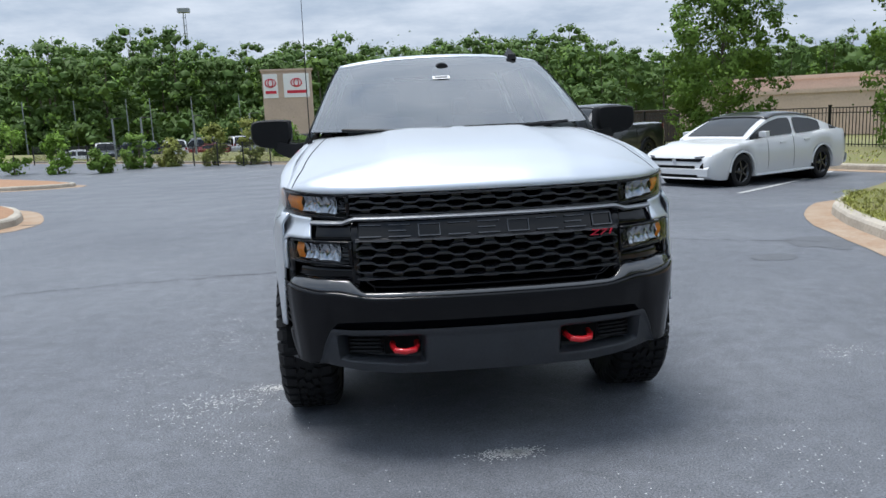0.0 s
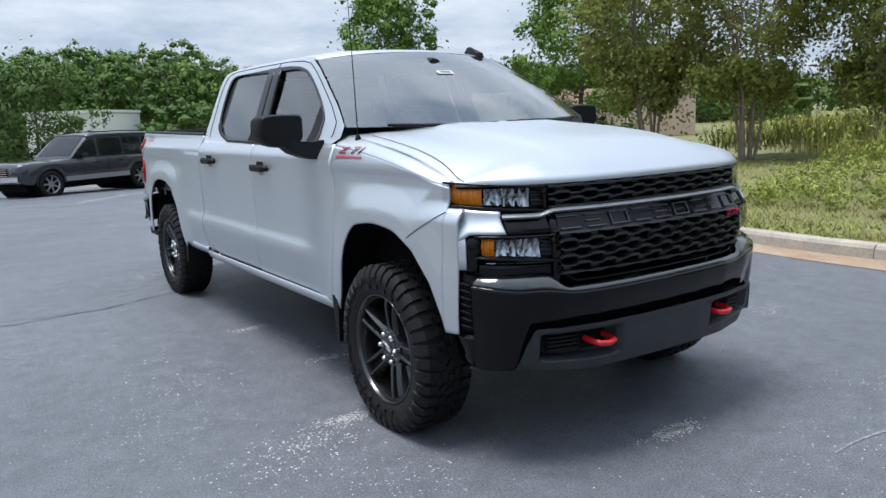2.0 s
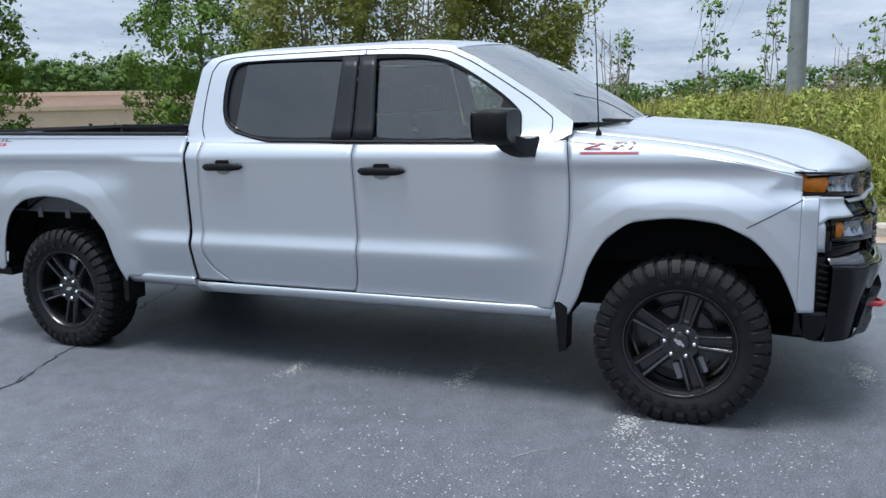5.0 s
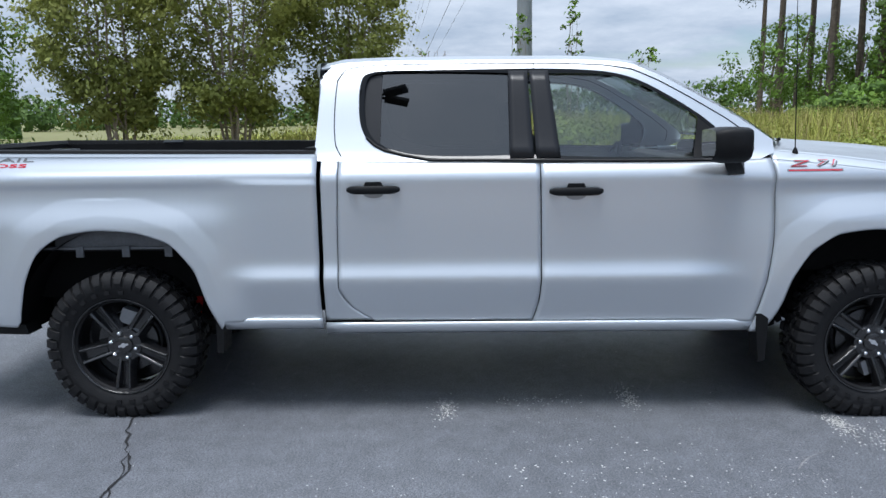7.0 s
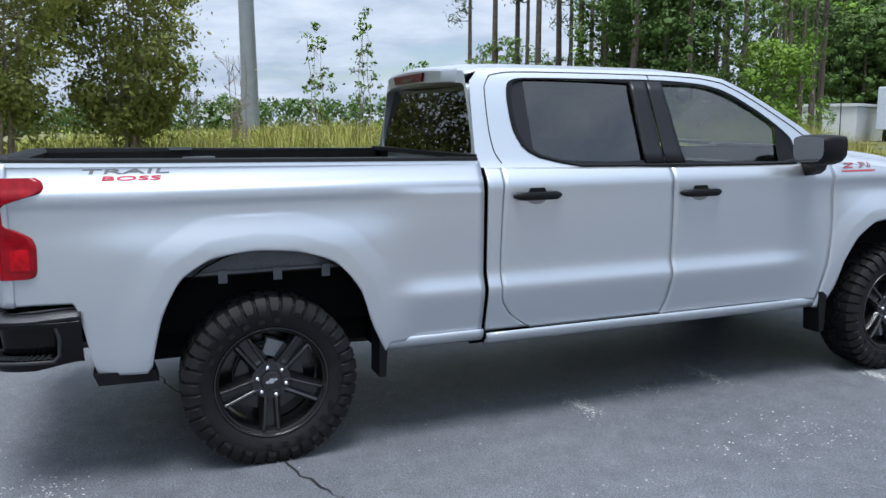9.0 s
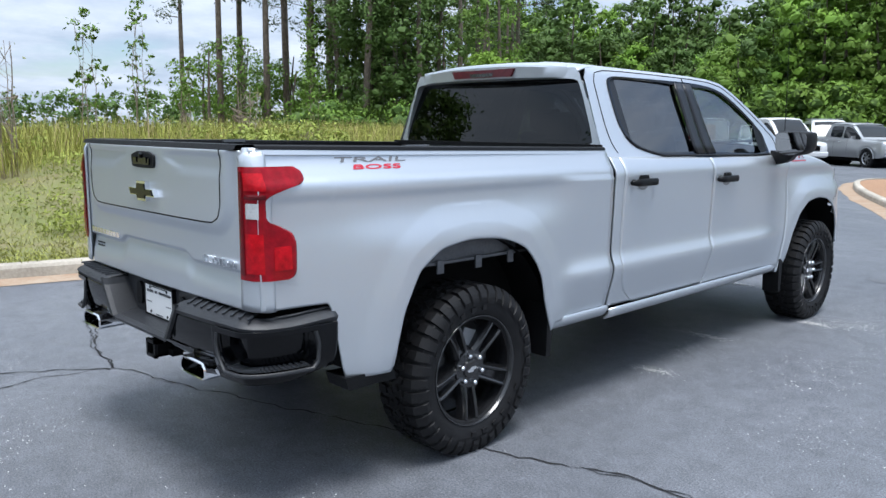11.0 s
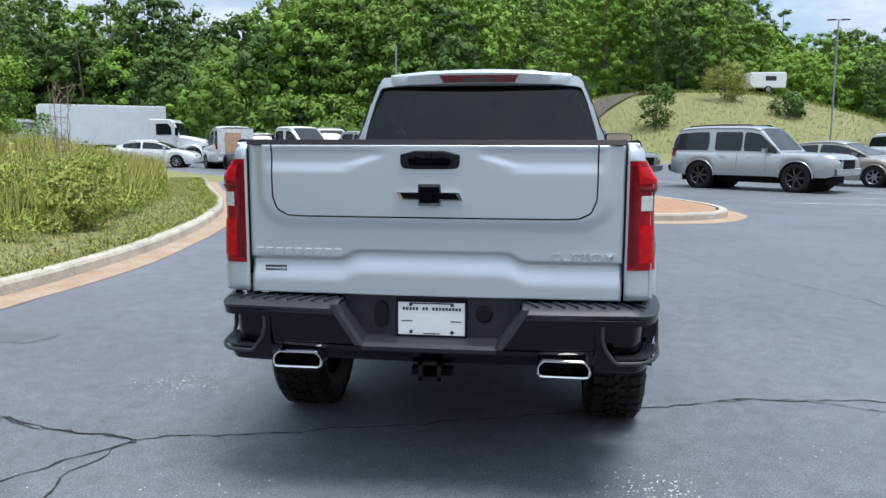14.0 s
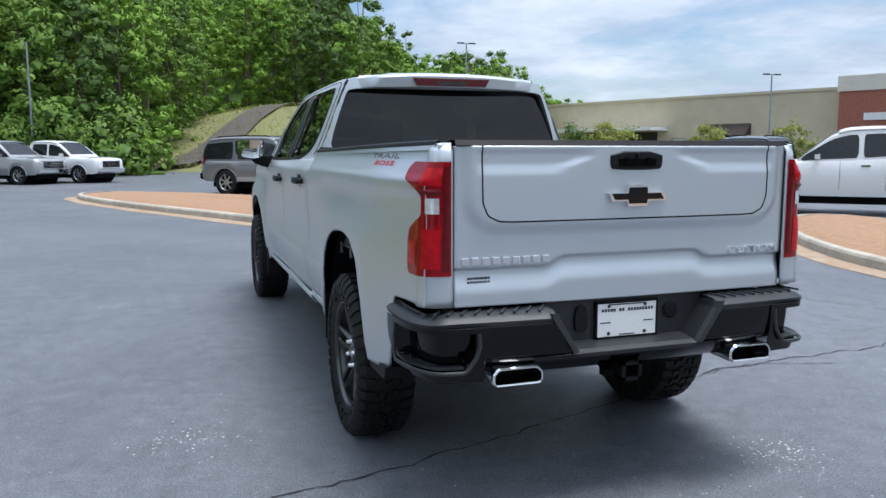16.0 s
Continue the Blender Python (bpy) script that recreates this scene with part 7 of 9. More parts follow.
def wood_backdrop(name, label, az0, az1, d, top, seed, o=(-0.4, -6.3)):
    """Uneven backdrop sheet behind a wood's first rows; deep green stands in for shade."""
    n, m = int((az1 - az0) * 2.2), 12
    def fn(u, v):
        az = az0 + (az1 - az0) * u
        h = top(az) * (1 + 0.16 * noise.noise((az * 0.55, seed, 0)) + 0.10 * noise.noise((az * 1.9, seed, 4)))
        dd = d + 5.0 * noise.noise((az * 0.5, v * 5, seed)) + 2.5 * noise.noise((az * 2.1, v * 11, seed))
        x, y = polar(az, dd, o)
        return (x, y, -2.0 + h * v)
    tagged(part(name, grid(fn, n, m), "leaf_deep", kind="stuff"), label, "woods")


wood_backdrop("wood_interior", "deep green backdrop sheet for the shade inside the far woods", -75, 18, 124, lambda az: math.tan(radians(sky_n(az) * 0.70)) * 124 + 3.0, 3)
wood_backdrop("wood_interior", "deep green backdrop sheet for the shade inside the far woods", 17, 58, 176, lambda az: math.tan(radians(sky_n(az) * 0.74)) * 176 + 3.0, 7)
# far low hills to the east
spots = []
for k in range(90):
    az = 44 + 0.85 * k + rnd.uniform(-0.3, 0.3)
    d = 300 + rnd.uniform(-20, 60)
    x, y = polar(az, d)
    el = curve_of([(44, 4.0), (55, 2.2), (66, 1.3), (84, 1.2), (92, 1.8), (100, 2.0), (108, 2.2), (120, 2.6)])(az)
    spots.append((x, y, -2.0, math.tan(radians(el * rnd.uniform(0.8, 1.1))) * d + 3.0, 8.5))
woods("woods_east", "distant wooded hills on the horizon", spots, "leaf_deep", 24, 14, 34, 0.9, trunks=False, core=False)
# south: tall deciduous belt
tall_s = curve_of([(138, 13.0), (146, 9.5), (150, 9.0), (154, 8.2), (157, 7.6), (160, 9.5), (163, 12.5), (170, 15.0), (185, 15.5), (191, 14.0), (194, 9.4), (197, 7.8), (200, 7.5), (203, 7.3), (204.4, 5.6), (206, 4.6), (209, 3.4)])
sets = {k: ([], []) for k in ("leaf", "leaf_bright", "leaf_deep")}
for row, d0 in ((0, 58), (1, 66), (2, 78), (3, 92)):
    for k in range(44):
        az = 139 + 1.62 * k + rnd.uniform(-0.5, 0.5)
        if az > 209:
            continue
        far = 42 * smooth_step(176, 182, az) + 34 * smooth_step(202.0, 203.0, az) + 20 * smooth_step(158, 154, az)
        d = d0 + rnd.uniform(-3, 3) + far
        h = math.tan(radians(tall_s(az) * (0.72 + 0.10 * row) * rnd.uniform(0.88, 1.06))) * d + 1.5
        x, y = polar(az, d, (0.0, 6.2))
        z = far_z(x, y)
        rad = rnd.uniform(2.6, 4.0)
        kind = "leaf_deep" if (az < 156 or 188 < az < 192) and rnd.random() < 0.62 else rnd.choice(["leaf", "leaf", "leaf_bright", "leaf_bright", "leaf_deep"])
        sets[kind][row > 0].append((x, y, z, max(3.0, h - z), rad, 0.0 if row == 0 else 0.3 + 0.1 * row))
for kind, nm, lab in (("leaf", "woods_south", "tall green deciduous woods edge"), ("leaf_bright", "woods_south_light", "bright green deciduous trees at the woods edge"), ("leaf_deep", "woods_south_dark", "dark green trees at the woods edge")):
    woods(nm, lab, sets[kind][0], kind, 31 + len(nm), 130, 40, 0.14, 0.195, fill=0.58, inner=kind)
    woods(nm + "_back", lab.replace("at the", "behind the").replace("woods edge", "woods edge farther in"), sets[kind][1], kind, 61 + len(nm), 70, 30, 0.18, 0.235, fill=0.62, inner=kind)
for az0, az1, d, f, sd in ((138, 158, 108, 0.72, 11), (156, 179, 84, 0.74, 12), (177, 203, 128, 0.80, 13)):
    wood_backdrop("wood_interior", "deep green backdrop sheet for the shade inside the southern woods", az0, az1, d, lambda az: math.tan(radians(tall_s(az) * f)) * d + 3.5, sd, (0.0, 6.2))
# understorey in front of the south woods
spots = []
for k in range(40):
    az = 159 + 0.42 * k
    d = 53 + rnd.uniform(-2, 3)
    x, y = polar(az, d, (0.0, 6.2))
    spots.append((x, y, far_z(x, y) - 0.2, rnd.uniform(2.0, 4.6), rnd.uniform(1.6, 2.6)))
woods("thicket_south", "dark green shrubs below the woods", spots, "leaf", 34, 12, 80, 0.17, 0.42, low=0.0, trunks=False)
# west: unseen woods, added to close the place round the camera in reflections
spots = []
for k in range(50):
    az = -128 + 1.1 * k
    x, y = polar(az, 120 + rnd.uniform(-6, 20))
    spots.append((x, y, 0, rnd.uniform(9, 14), 5.5))
woods("woods_west", "unseen green woods added on the west side", spots, "leaf", 35, 18, 34, 0.8, low=0.0, trunks=False, core=False)


def pine(x, y, z, h, seed, ivy=False, bare=0.45, crown_r=2.3):
    """A tall pine: straight bare trunk, whorled limbs, tufts of needles high up."""
    rd, r = random.Random(seed), np.random.default_rng(seed)
    t = thing("pine_tree", "tall pine with bare dark trunk" + (" wrapped in bright ivy" if ivy else " at the woods edge"), "tree", pose(x, y, z), "pines at the woods edge")
    lean = Vector((rd.uniform(-0.4, 0.4), rd.uniform(-0.4, 0.4), 0))
    geos = [tube([Vector((0, 0, -0.2)) + lean * k * k + Vector((0, 0, h * k)) for k in (0, 0.25, 0.5, 0.75, 1.0)], 0.19, 8, 0.05)]
    pts = []
    for _ in range(30):
        f = bare + (1 - bare) * rd.random() ** 0.8
        a = rd.uniform(0, 6.28)
        ln = crown_r * (1.15 - f) * rd.uniform(0.6, 1.2) + 0.4
        st = lean * f * f + Vector((0, 0, h * f))
        en = st + Vector((ln * math.cos(a), ln * math.sin(a), ln * rd.uniform(-0.05, 0.35)))
        geos.append(tube([st, st.lerp(en, 0.5) + Vector((0, 0, -0.05)), en], 0.035, 5, 0.01))
        pts += [st.lerp(en, q) for q in (0.55, 0.8, 1.0)]
    part("trunk", join(*geos), "bark", t)
    c = Cards(seed)
    c.clumps(np.array([tuple(p) for p in pts]), 0.24, 26, 0.15, 0.5, 0.22)
    c.object("crown", "needle", t)
    if ivy:
        c = Cards(seed + 1)
        f = r.uniform(0, 1, 1500) ** 1.1 * 0.9
        a = r.uniform(0, 6.28, 1500)
        rr = 0.22 + 0.30 * r.uniform(0, 1, 1500) ** 2
        c.add(np.stack([lean.x * f * f + rr * np.cos(a), lean.y * f * f + rr * np.sin(a), f * h], 1), 0.11)
        c.object("ivy", "leaf_bright", t)
    return t


for k, (az, d, h, ivy) in enumerate(((115.2, 41, 18, 0), (116.8, 44, 17, 0), (118.3, 40, 19, 0), (119.8, 42, 18, 0), (121.3, 38, 17, 1), (122.9, 41, 19, 0), (124.2, 43, 18, 0), (126.0, 41, 18, 0), (128.3, 44, 19, 0), (131.0, 46, 18, 0), (134.0, 48, 19, 0), (137.0, 50, 18, 0), (113.4, 52, 17, 0), (117.5, 56, 19, 0), (120.6, 54, 18, 0), (122.0, 52, 18, 0), (123.5, 55, 19, 0), (125.2, 50, 18, 0), (127.0, 53, 18, 0))):
    x, y = polar(az, d, (-4.5, 2.6))
    pine(x, y, 0.7, h, 50 + k, ivy, bare=0.30 if az > 123 else 0.42, crown_r=2.6 if az > 123 else 2.1)
# leafy trees among the pine trunks
spots = []
for k in range(34):
    az = 114.0 + 1.0 * k * 0.68 + rnd.uniform(-0.3, 0.3)
    x, y = polar(az, rnd.uniform(39, 52), (-4.5, 2.6))
    spots.append((x, y, 0.6, rnd.uniform(8.0, 13.0) if az > 131 else rnd.uniform(3.0, 6.0), rnd.uniform(1.4, 2.2), rnd.uniform(0.1, 0.4)))
woods("pine_midstorey", "loose leafy trees between the pine trunks", spots, "leaf", 40, 26, 80, 0.085, 0.25, core=False)
spots = []
for k in range(12):
    az = 125.6 + 0.62 * k
    x, y = polar(az, 36 + rnd.uniform(-3, 5), (-3.5, 3.5))
    spots.append((x, y, 0.6, rnd.uniform(8.0, 12.5), rnd.uniform(1.7, 2.5)))
woods("young_pines", "dense dark young pines at the woods edge", spots, "leaf_deep", 41, 90, 60, 0.085, 0.22, shape="cone", low=0.0, fill=0.36)
# trees behind the box trailer
spots = []
for k in range(26):
    az = 140 + 0.70 * k
    x, y = polar(az, 80 + rnd.uniform(-3, 8), (-3.5, 3.5))
    spots.append((x, y, 0.4, rnd.uniform(10.0, 15.5), rnd.uniform(2.8, 4.0)))
woods("woods_south_east", "dark mixed trees behind the trailers", spots, "leaf_deep", 43, 64, 32, 0.22, 0.24, low=0.0)
spots = []
for k in range(30):
    az = 108 + 0.92 * k
    x, y = polar(az, 31 + rnd.uniform(-3, 6), (-3.5, 3.5))
    top = 0.5 if az < 122 or az > 133 else 1.6
    spots.append((x, y, 0.7, top * rnd.uniform(0.6, 1.3), rnd.uniform(1.0, 1.7)))
woods("thicket_east", "green shrubs below the pines", spots, "leaf", 42, 18, 80, 0.075, 0.34, low=0.0, trunks=False)

limb_tree("round_tree", "bright green round tree before the dark pines", *polar(134.2, 37, (-4.5, 2.6)), 0.5, 4.3, 1.75, "leaf_bright", low=0.06, seed=12, clumps=80, per=160, size=0.07, lobe=0.27)
# near trees
limb_tree("lot_tree", "bushy bright green young tree behind the parking row", 11.6, 19.6, -0.35, 7.2, 1.65, "leaf", low=0.10, seed=3, clumps=190, per=170, size=0.07, lobe=0.25, sprays=0.06)
limb_tree("lot_tree", "bushy green tree beside the metal fence", 16.2, 14.6, 0.1, 6.6, 2.1, "leaf", low=0.03, seed=4, clumps=190, per=170, size=0.07, lobe=0.25, sprays=0.06)
for k, (x, y, h, rad, sd) in enumerate(((11.2, 7.2, 5.6, 1.75, 5), (11.6, 4.9, 6.0, 2.0, 6), (12.8, 2.7, 5.0, 1.7, 7))):
    limb_tree("crape_myrtle", "multi-stemmed olive green crape myrtle by the fence", x, y, 0.25, h, rad, "leaf_olive", "bark_pale", "vase", 0.24, 7, sd, 140, 165, 0.050, 0.185, 0.085, "crape myrtles", 0.45)
limb_tree("lot_tree", "dark green round tree behind the old wagon", 1.6, 34.0, -0.8, 5.2, 2.5, "leaf_deep", low=0.1, seed=8, clumps=80, per=130, size=0.10, lobe=0.27)
# saplings above the bank
for k, (x, y, h) in enumerate(((13.0, -2.4, 4.1), (12.6, -1.2, 3.6), (15.5, -4.6, 3.2), (13.6, -7.2, 2.6), (16.5, 1.2, 3.0))):
    limb_tree("sapling", "thin sparse sapling standing in tall grass", x, y, 0.9, h * 0.8, 0.32, "leaf", "bark_pale", "oval", 0.35, 3, 60 + k, 30, 14, 0.05, 0.30, 0.022, "saplings on the bank")
for k, (x, y, h) in enumerate(((11.5, 0.6, 2.6), (10.8, -3.6, 1.9), (9.6, -9.0, 2.2))):
    limb_tree("bare_shrub", "leafless grey shrub in tall grass", x, y, 0.7, h, 0.5, "leaf_olive", "bark_pale", "vase", 0.3, 6, 70 + k, 26, 2, 0.03, 0.2, 0.03, "bare shrubs", 0.0)

# shrubs and trees round the far lot, north
spots = []
for k in range(10):
    az = -23.5 + 2.5 * k + rnd.uniform(-0.4, 0.4)
    d = rnd.uniform(47, 56)
    x, y = polar(az, d, (-0.4, -6.3))
    limb_tree("ornamental_shrub", "round green shrub on the grass strip", x, y, min(far_z(x, y), -0.9) - 0.05, rnd.uniform(1.5, 3.2), rnd.uniform(0.6, 1.2), rnd.choice(["leaf", "leaf_bright", "leaf_olive"]), low=0.08, seed=80 + k, clumps=26, per=90, size=0.10, lobe=0.34, trunk_r=0.06, group="shrubs by the far lot")

# bank: tall weeds and shrubs, grass
r = np.random.default_rng(9)
pts = []
while len(pts) < 1150:
    y = r.uniform(-17, 1.4)
    d = 1.5 + 2.3 * r.uniform(0, 1) ** 1.3 if r.uniform() < 0.8 else 2.2 + 5.0 * r.uniform(0, 1)
    x = kerb_x(y) + d
    top = (0.26 + 0.50 * smooth_step(1.4, 3.0, d)) * (0.75 + 0.5 * noise.noise((x * 0.6, y * 0.6, 0))) * (1.25 if y > -2.5 else 1.0)
    pts.append((x, y, bank(x, y) + top * r.uniform(0.15, 1.0)))
c = Cards(91)
c.lobes(np.array(pts), 0.11 + 0.13 * r.uniform(0, 1, len(pts)), 70, 0.031, (9.0, -6.0, -1.5), 0.30)
tagged(c.object("bank_shrubs", "weed", label="tangled green weeds and shrubs on the bank", kind="stuff"), category="shrubs")
for k, (x, y, h, rad) in enumerate(((6.9, -1.5, 1.25, 0.75), (7.6, -3.0, 1.15, 0.8), (6.6, -4.4, 0.8, 0.6), (7.4, -6.2, 0.95, 0.7))):
    limb_tree("bank_bush", "leafy bright green bush in tall grass on the bank", x, y, bank(x, y) - 0.05, h, rad, "weed", "bark_pale", "oval", 0.05, 4, 210 + k, 46, 110, 0.03, 0.28, 0.02, "bushes on the bank", 0.4)
base = []
while len(base) < 42000:
    y = r.uniform(-20, 4.6)
    d = 0.2 + 13.0 * r.uniform(0, 1) ** 1.7
    x = kerb_x(y) + d
    base.append((x, y, bank(x, y) - 0.01, d))
b = np.array(base)
c = Cards(92)
lawn = (b[:, 3] < 1.7) | ((b[:, 1] > -0.8) & (b[:, 3] < 6))
near = b[lawn]
c.blades(near[:, :3], 0.06, 0.7, 0.006)
c.blades(np.repeat(near[:, :3], 2, 0) + r.normal(size=(2 * len(near), 3)) * (0.05, 0.05, 0), 0.05, 0.8, 0.006)
tagged(c.object("mown_grass", "grass_blade", label="short mown green grass along the kerb", kind="stuff"), category="grass")
c = Cards(93)
tallg = b[~lawn]
c.blades(np.repeat(tallg[:, :3], 2, 0) + r.normal(size=(2 * len(tallg), 3)) * (0.12, 0.12, 0), 0.74, 0.26, 0.0065)
tagged(c.object("tall_grass", "grass_blade", label="tall uncut green grass on the bank", kind="stuff"), category="grass")
c = Cards(94)
dr = tallg[::4]
c.blades(dr[:, :3], 0.85, 0.18, 0.007)
tagged(c.object("dry_stalks", "grass_dry", label="dry straw coloured stalks among the weeds", kind="stuff"), category="grass")
# meadow beyond
base = []
for _ in range(16000):
    az, d = r.uniform(62, 128), 14 + 40 * r.uniform(0, 1) ** 1.4
    x, y = polar(az, d)
    base.append((x, y, max(bank(x, y) if x < 30 else 0, far_z(x, y) - 0.05) - 0.02))
c = Cards(95)
c.blades(np.array(base), 0.62, 0.3, 0.022)
tagged(c.object("meadow_grass", "grass_blade", label="tall yellow green meadow grass", kind="stuff"), category="grass")
c = Cards(96)
c.clumps(np.array(base)[::70] + (0, 0, 0.35), 0.28, 40, 0.05, 0.5)
tagged(c.object("meadow_weeds", "weed", label="leafy weeds in the meadow", kind="stuff"), category="weeds")
# grass tufts on the hill and north strip
base = []
for _ in range(9000):
    i = r.integers(0, 59)
    p = line[i].lerp(line[i + 1], r.uniform()) if hasattr(line[i], "lerp") else line[i]
    d = (line[i + 1] - line[i]).normalized()
    q = p + Vector((-d.y, d.x, 0)) * r.uniform(0.2, 4.5)
    base.append((q.x, q.y, lot_z(p.x, p.y) + 0.15))
c = Cards(97)
c.blades(np.array(base), 0.12, 0.5, 0.018)
tagged(c.object("strip_grass", "grass_blade", label="short grass behind the kerb", kind="stuff"), category="grass")

# tall grass and weeds on the south-west hill
base = []
for _ in range(20000):
    az, d = r.uniform(178, 213), r.uniform(56, 104)
    x, y = polar(az, d, (0.0, 6.2))
    if far_z(x, y) > 0.25:
        base.append((x, y, far_z(x, y) - 0.03))
b = np.array(base)
c = Cards(98)
c.blades(np.repeat(b, 2, 0) + r.normal(size=(2 * len(b), 3)) * (0.3, 0.3, 0), 0.24, 0.6, 0.020)
tagged(c.object("hill_grass", "hill_grass", label="uneven green grass on the hill", kind="stuff"), category="grass")
c = Cards(99)
c.blades(b[::24] + (0, 0, 0.02), 0.45, 0.3, 0.016)
tagged(c.object("hill_dry_grass", "grass_dry", label="dry straw coloured grass on the hill", kind="stuff"), category="grass")
for k, (az, d, h, rad, lf) in enumerate(((-167.6, 76, 3.4, 1.7, "leaf_olive"), (-172.0, 66, 3.2, 1.3, "leaf_deep"), (-163.4, 72, 1.6, 1.2, "leaf_deep"))):
    x, y = polar(az, d, (0.0, 6.2))
    limb_tree("hill_bush", "rounded green bush on the grassy hill", x, y, max(0.0, far_z(x, y)) - 0.05, h, rad, lf, low=0.05, seed=160 + k, clumps=34, per=90, size=0.10, lobe=0.32, trunk_r=0.06, group="bushes on the hill")

# ---------------------------------------------------------------- other vehicles
def paint(name, color, metal=0.3):
    M[name] = material(name, color, 0.32, metal, vary=0.03, scale=40, coat=1.0)
    return name


for nm, col, mt in (("white_paint", (0.70, 0.71, 0.72), 0.0), ("charcoal_paint", (0.045, 0.046, 0.052), 0.4), ("grey_paint", (0.19, 0.20, 0.205), 0.5), ("beige_paint", (0.36, 0.33, 0.28), 0.5), ("silver_car_paint", (0.42, 0.43, 0.44), 0.6), ("black_paint", (0.012, 0.012, 0.014), 0.2), ("navy_paint", (0.02, 0.03, 0.055), 0.3), ("red_car_paint", (0.25, 0.02, 0.02), 0.2)):
    paint(nm, col, mt)
M["car_glass"] = material("car_window_glass", (0.012, 0.014, 0.016), 0.05, vary=0.2)
M["alloy"] = material("alloy_rim", (0.45, 0.46, 0.47), 0.3, 0.9, vary=0.2)
M["plastic_sheet"] = material("plastic_sheet", (0.55, 0.56, 0.56), 0.35, vary=0.25, scale=4, bump=0.6, bump_scale=8)
M["tan_panel"] = material("cardboard_panel", (0.42, 0.27, 0.19), 0.8, vary=0.2)


def simple_wheel(parent, x, side_y, r, w, rim="alloy", dark=False, spokes=7):
    """Tyre and rim of a parked car; axle along y."""
    sg = 1 if side_y > 0 else -1
    c = (x, side_y, r)
    wh = part("wheel", lathe([(sg * w * 0.30, r * 0.02), (sg * w * 0.34, r * 0.22), (sg * w * 0.22, r * 0.28), (sg * w * 0.10, r * 0.56), (sg * w * 0.40, r * 0.64), (sg * w * 0.46, r * 0.69)], "y", 24, c), rim, parent)
    part("tyre", lathe([(-sg * w / 2, r * 0.5), (-sg * w / 2, r * 0.9), (-sg * w * 0.4, r), (sg * w * 0.4, r), (sg * w / 2, r * 0.92), (sg * w * 0.5, r * 0.72), (sg * w * 0.44, r * 0.66)], "y", 28, c), "rubber", wh)
    geos = []
    for k in range(spokes):
        a = 2 * math.pi * k / spokes
        m = Matrix.Translation(c) @ Matrix.Rotation(a, 4, "Y")
        geos.append(placed(box(r * 0.12, r * 0.66, sg * w * 0.26, sg * w * 0.40, -r * 0.055, r * 0.055), m))
    part("spokes", join(*geos), rim, wh, smooth=False)
    # Flat dark disc that closes the rim behind its spokes.
    part("wheel_well", lathe([(sg * w * 0.05, 0.0), (sg * w * 0.05, r * 0.58)], "y", 20, c), "dark", wh)


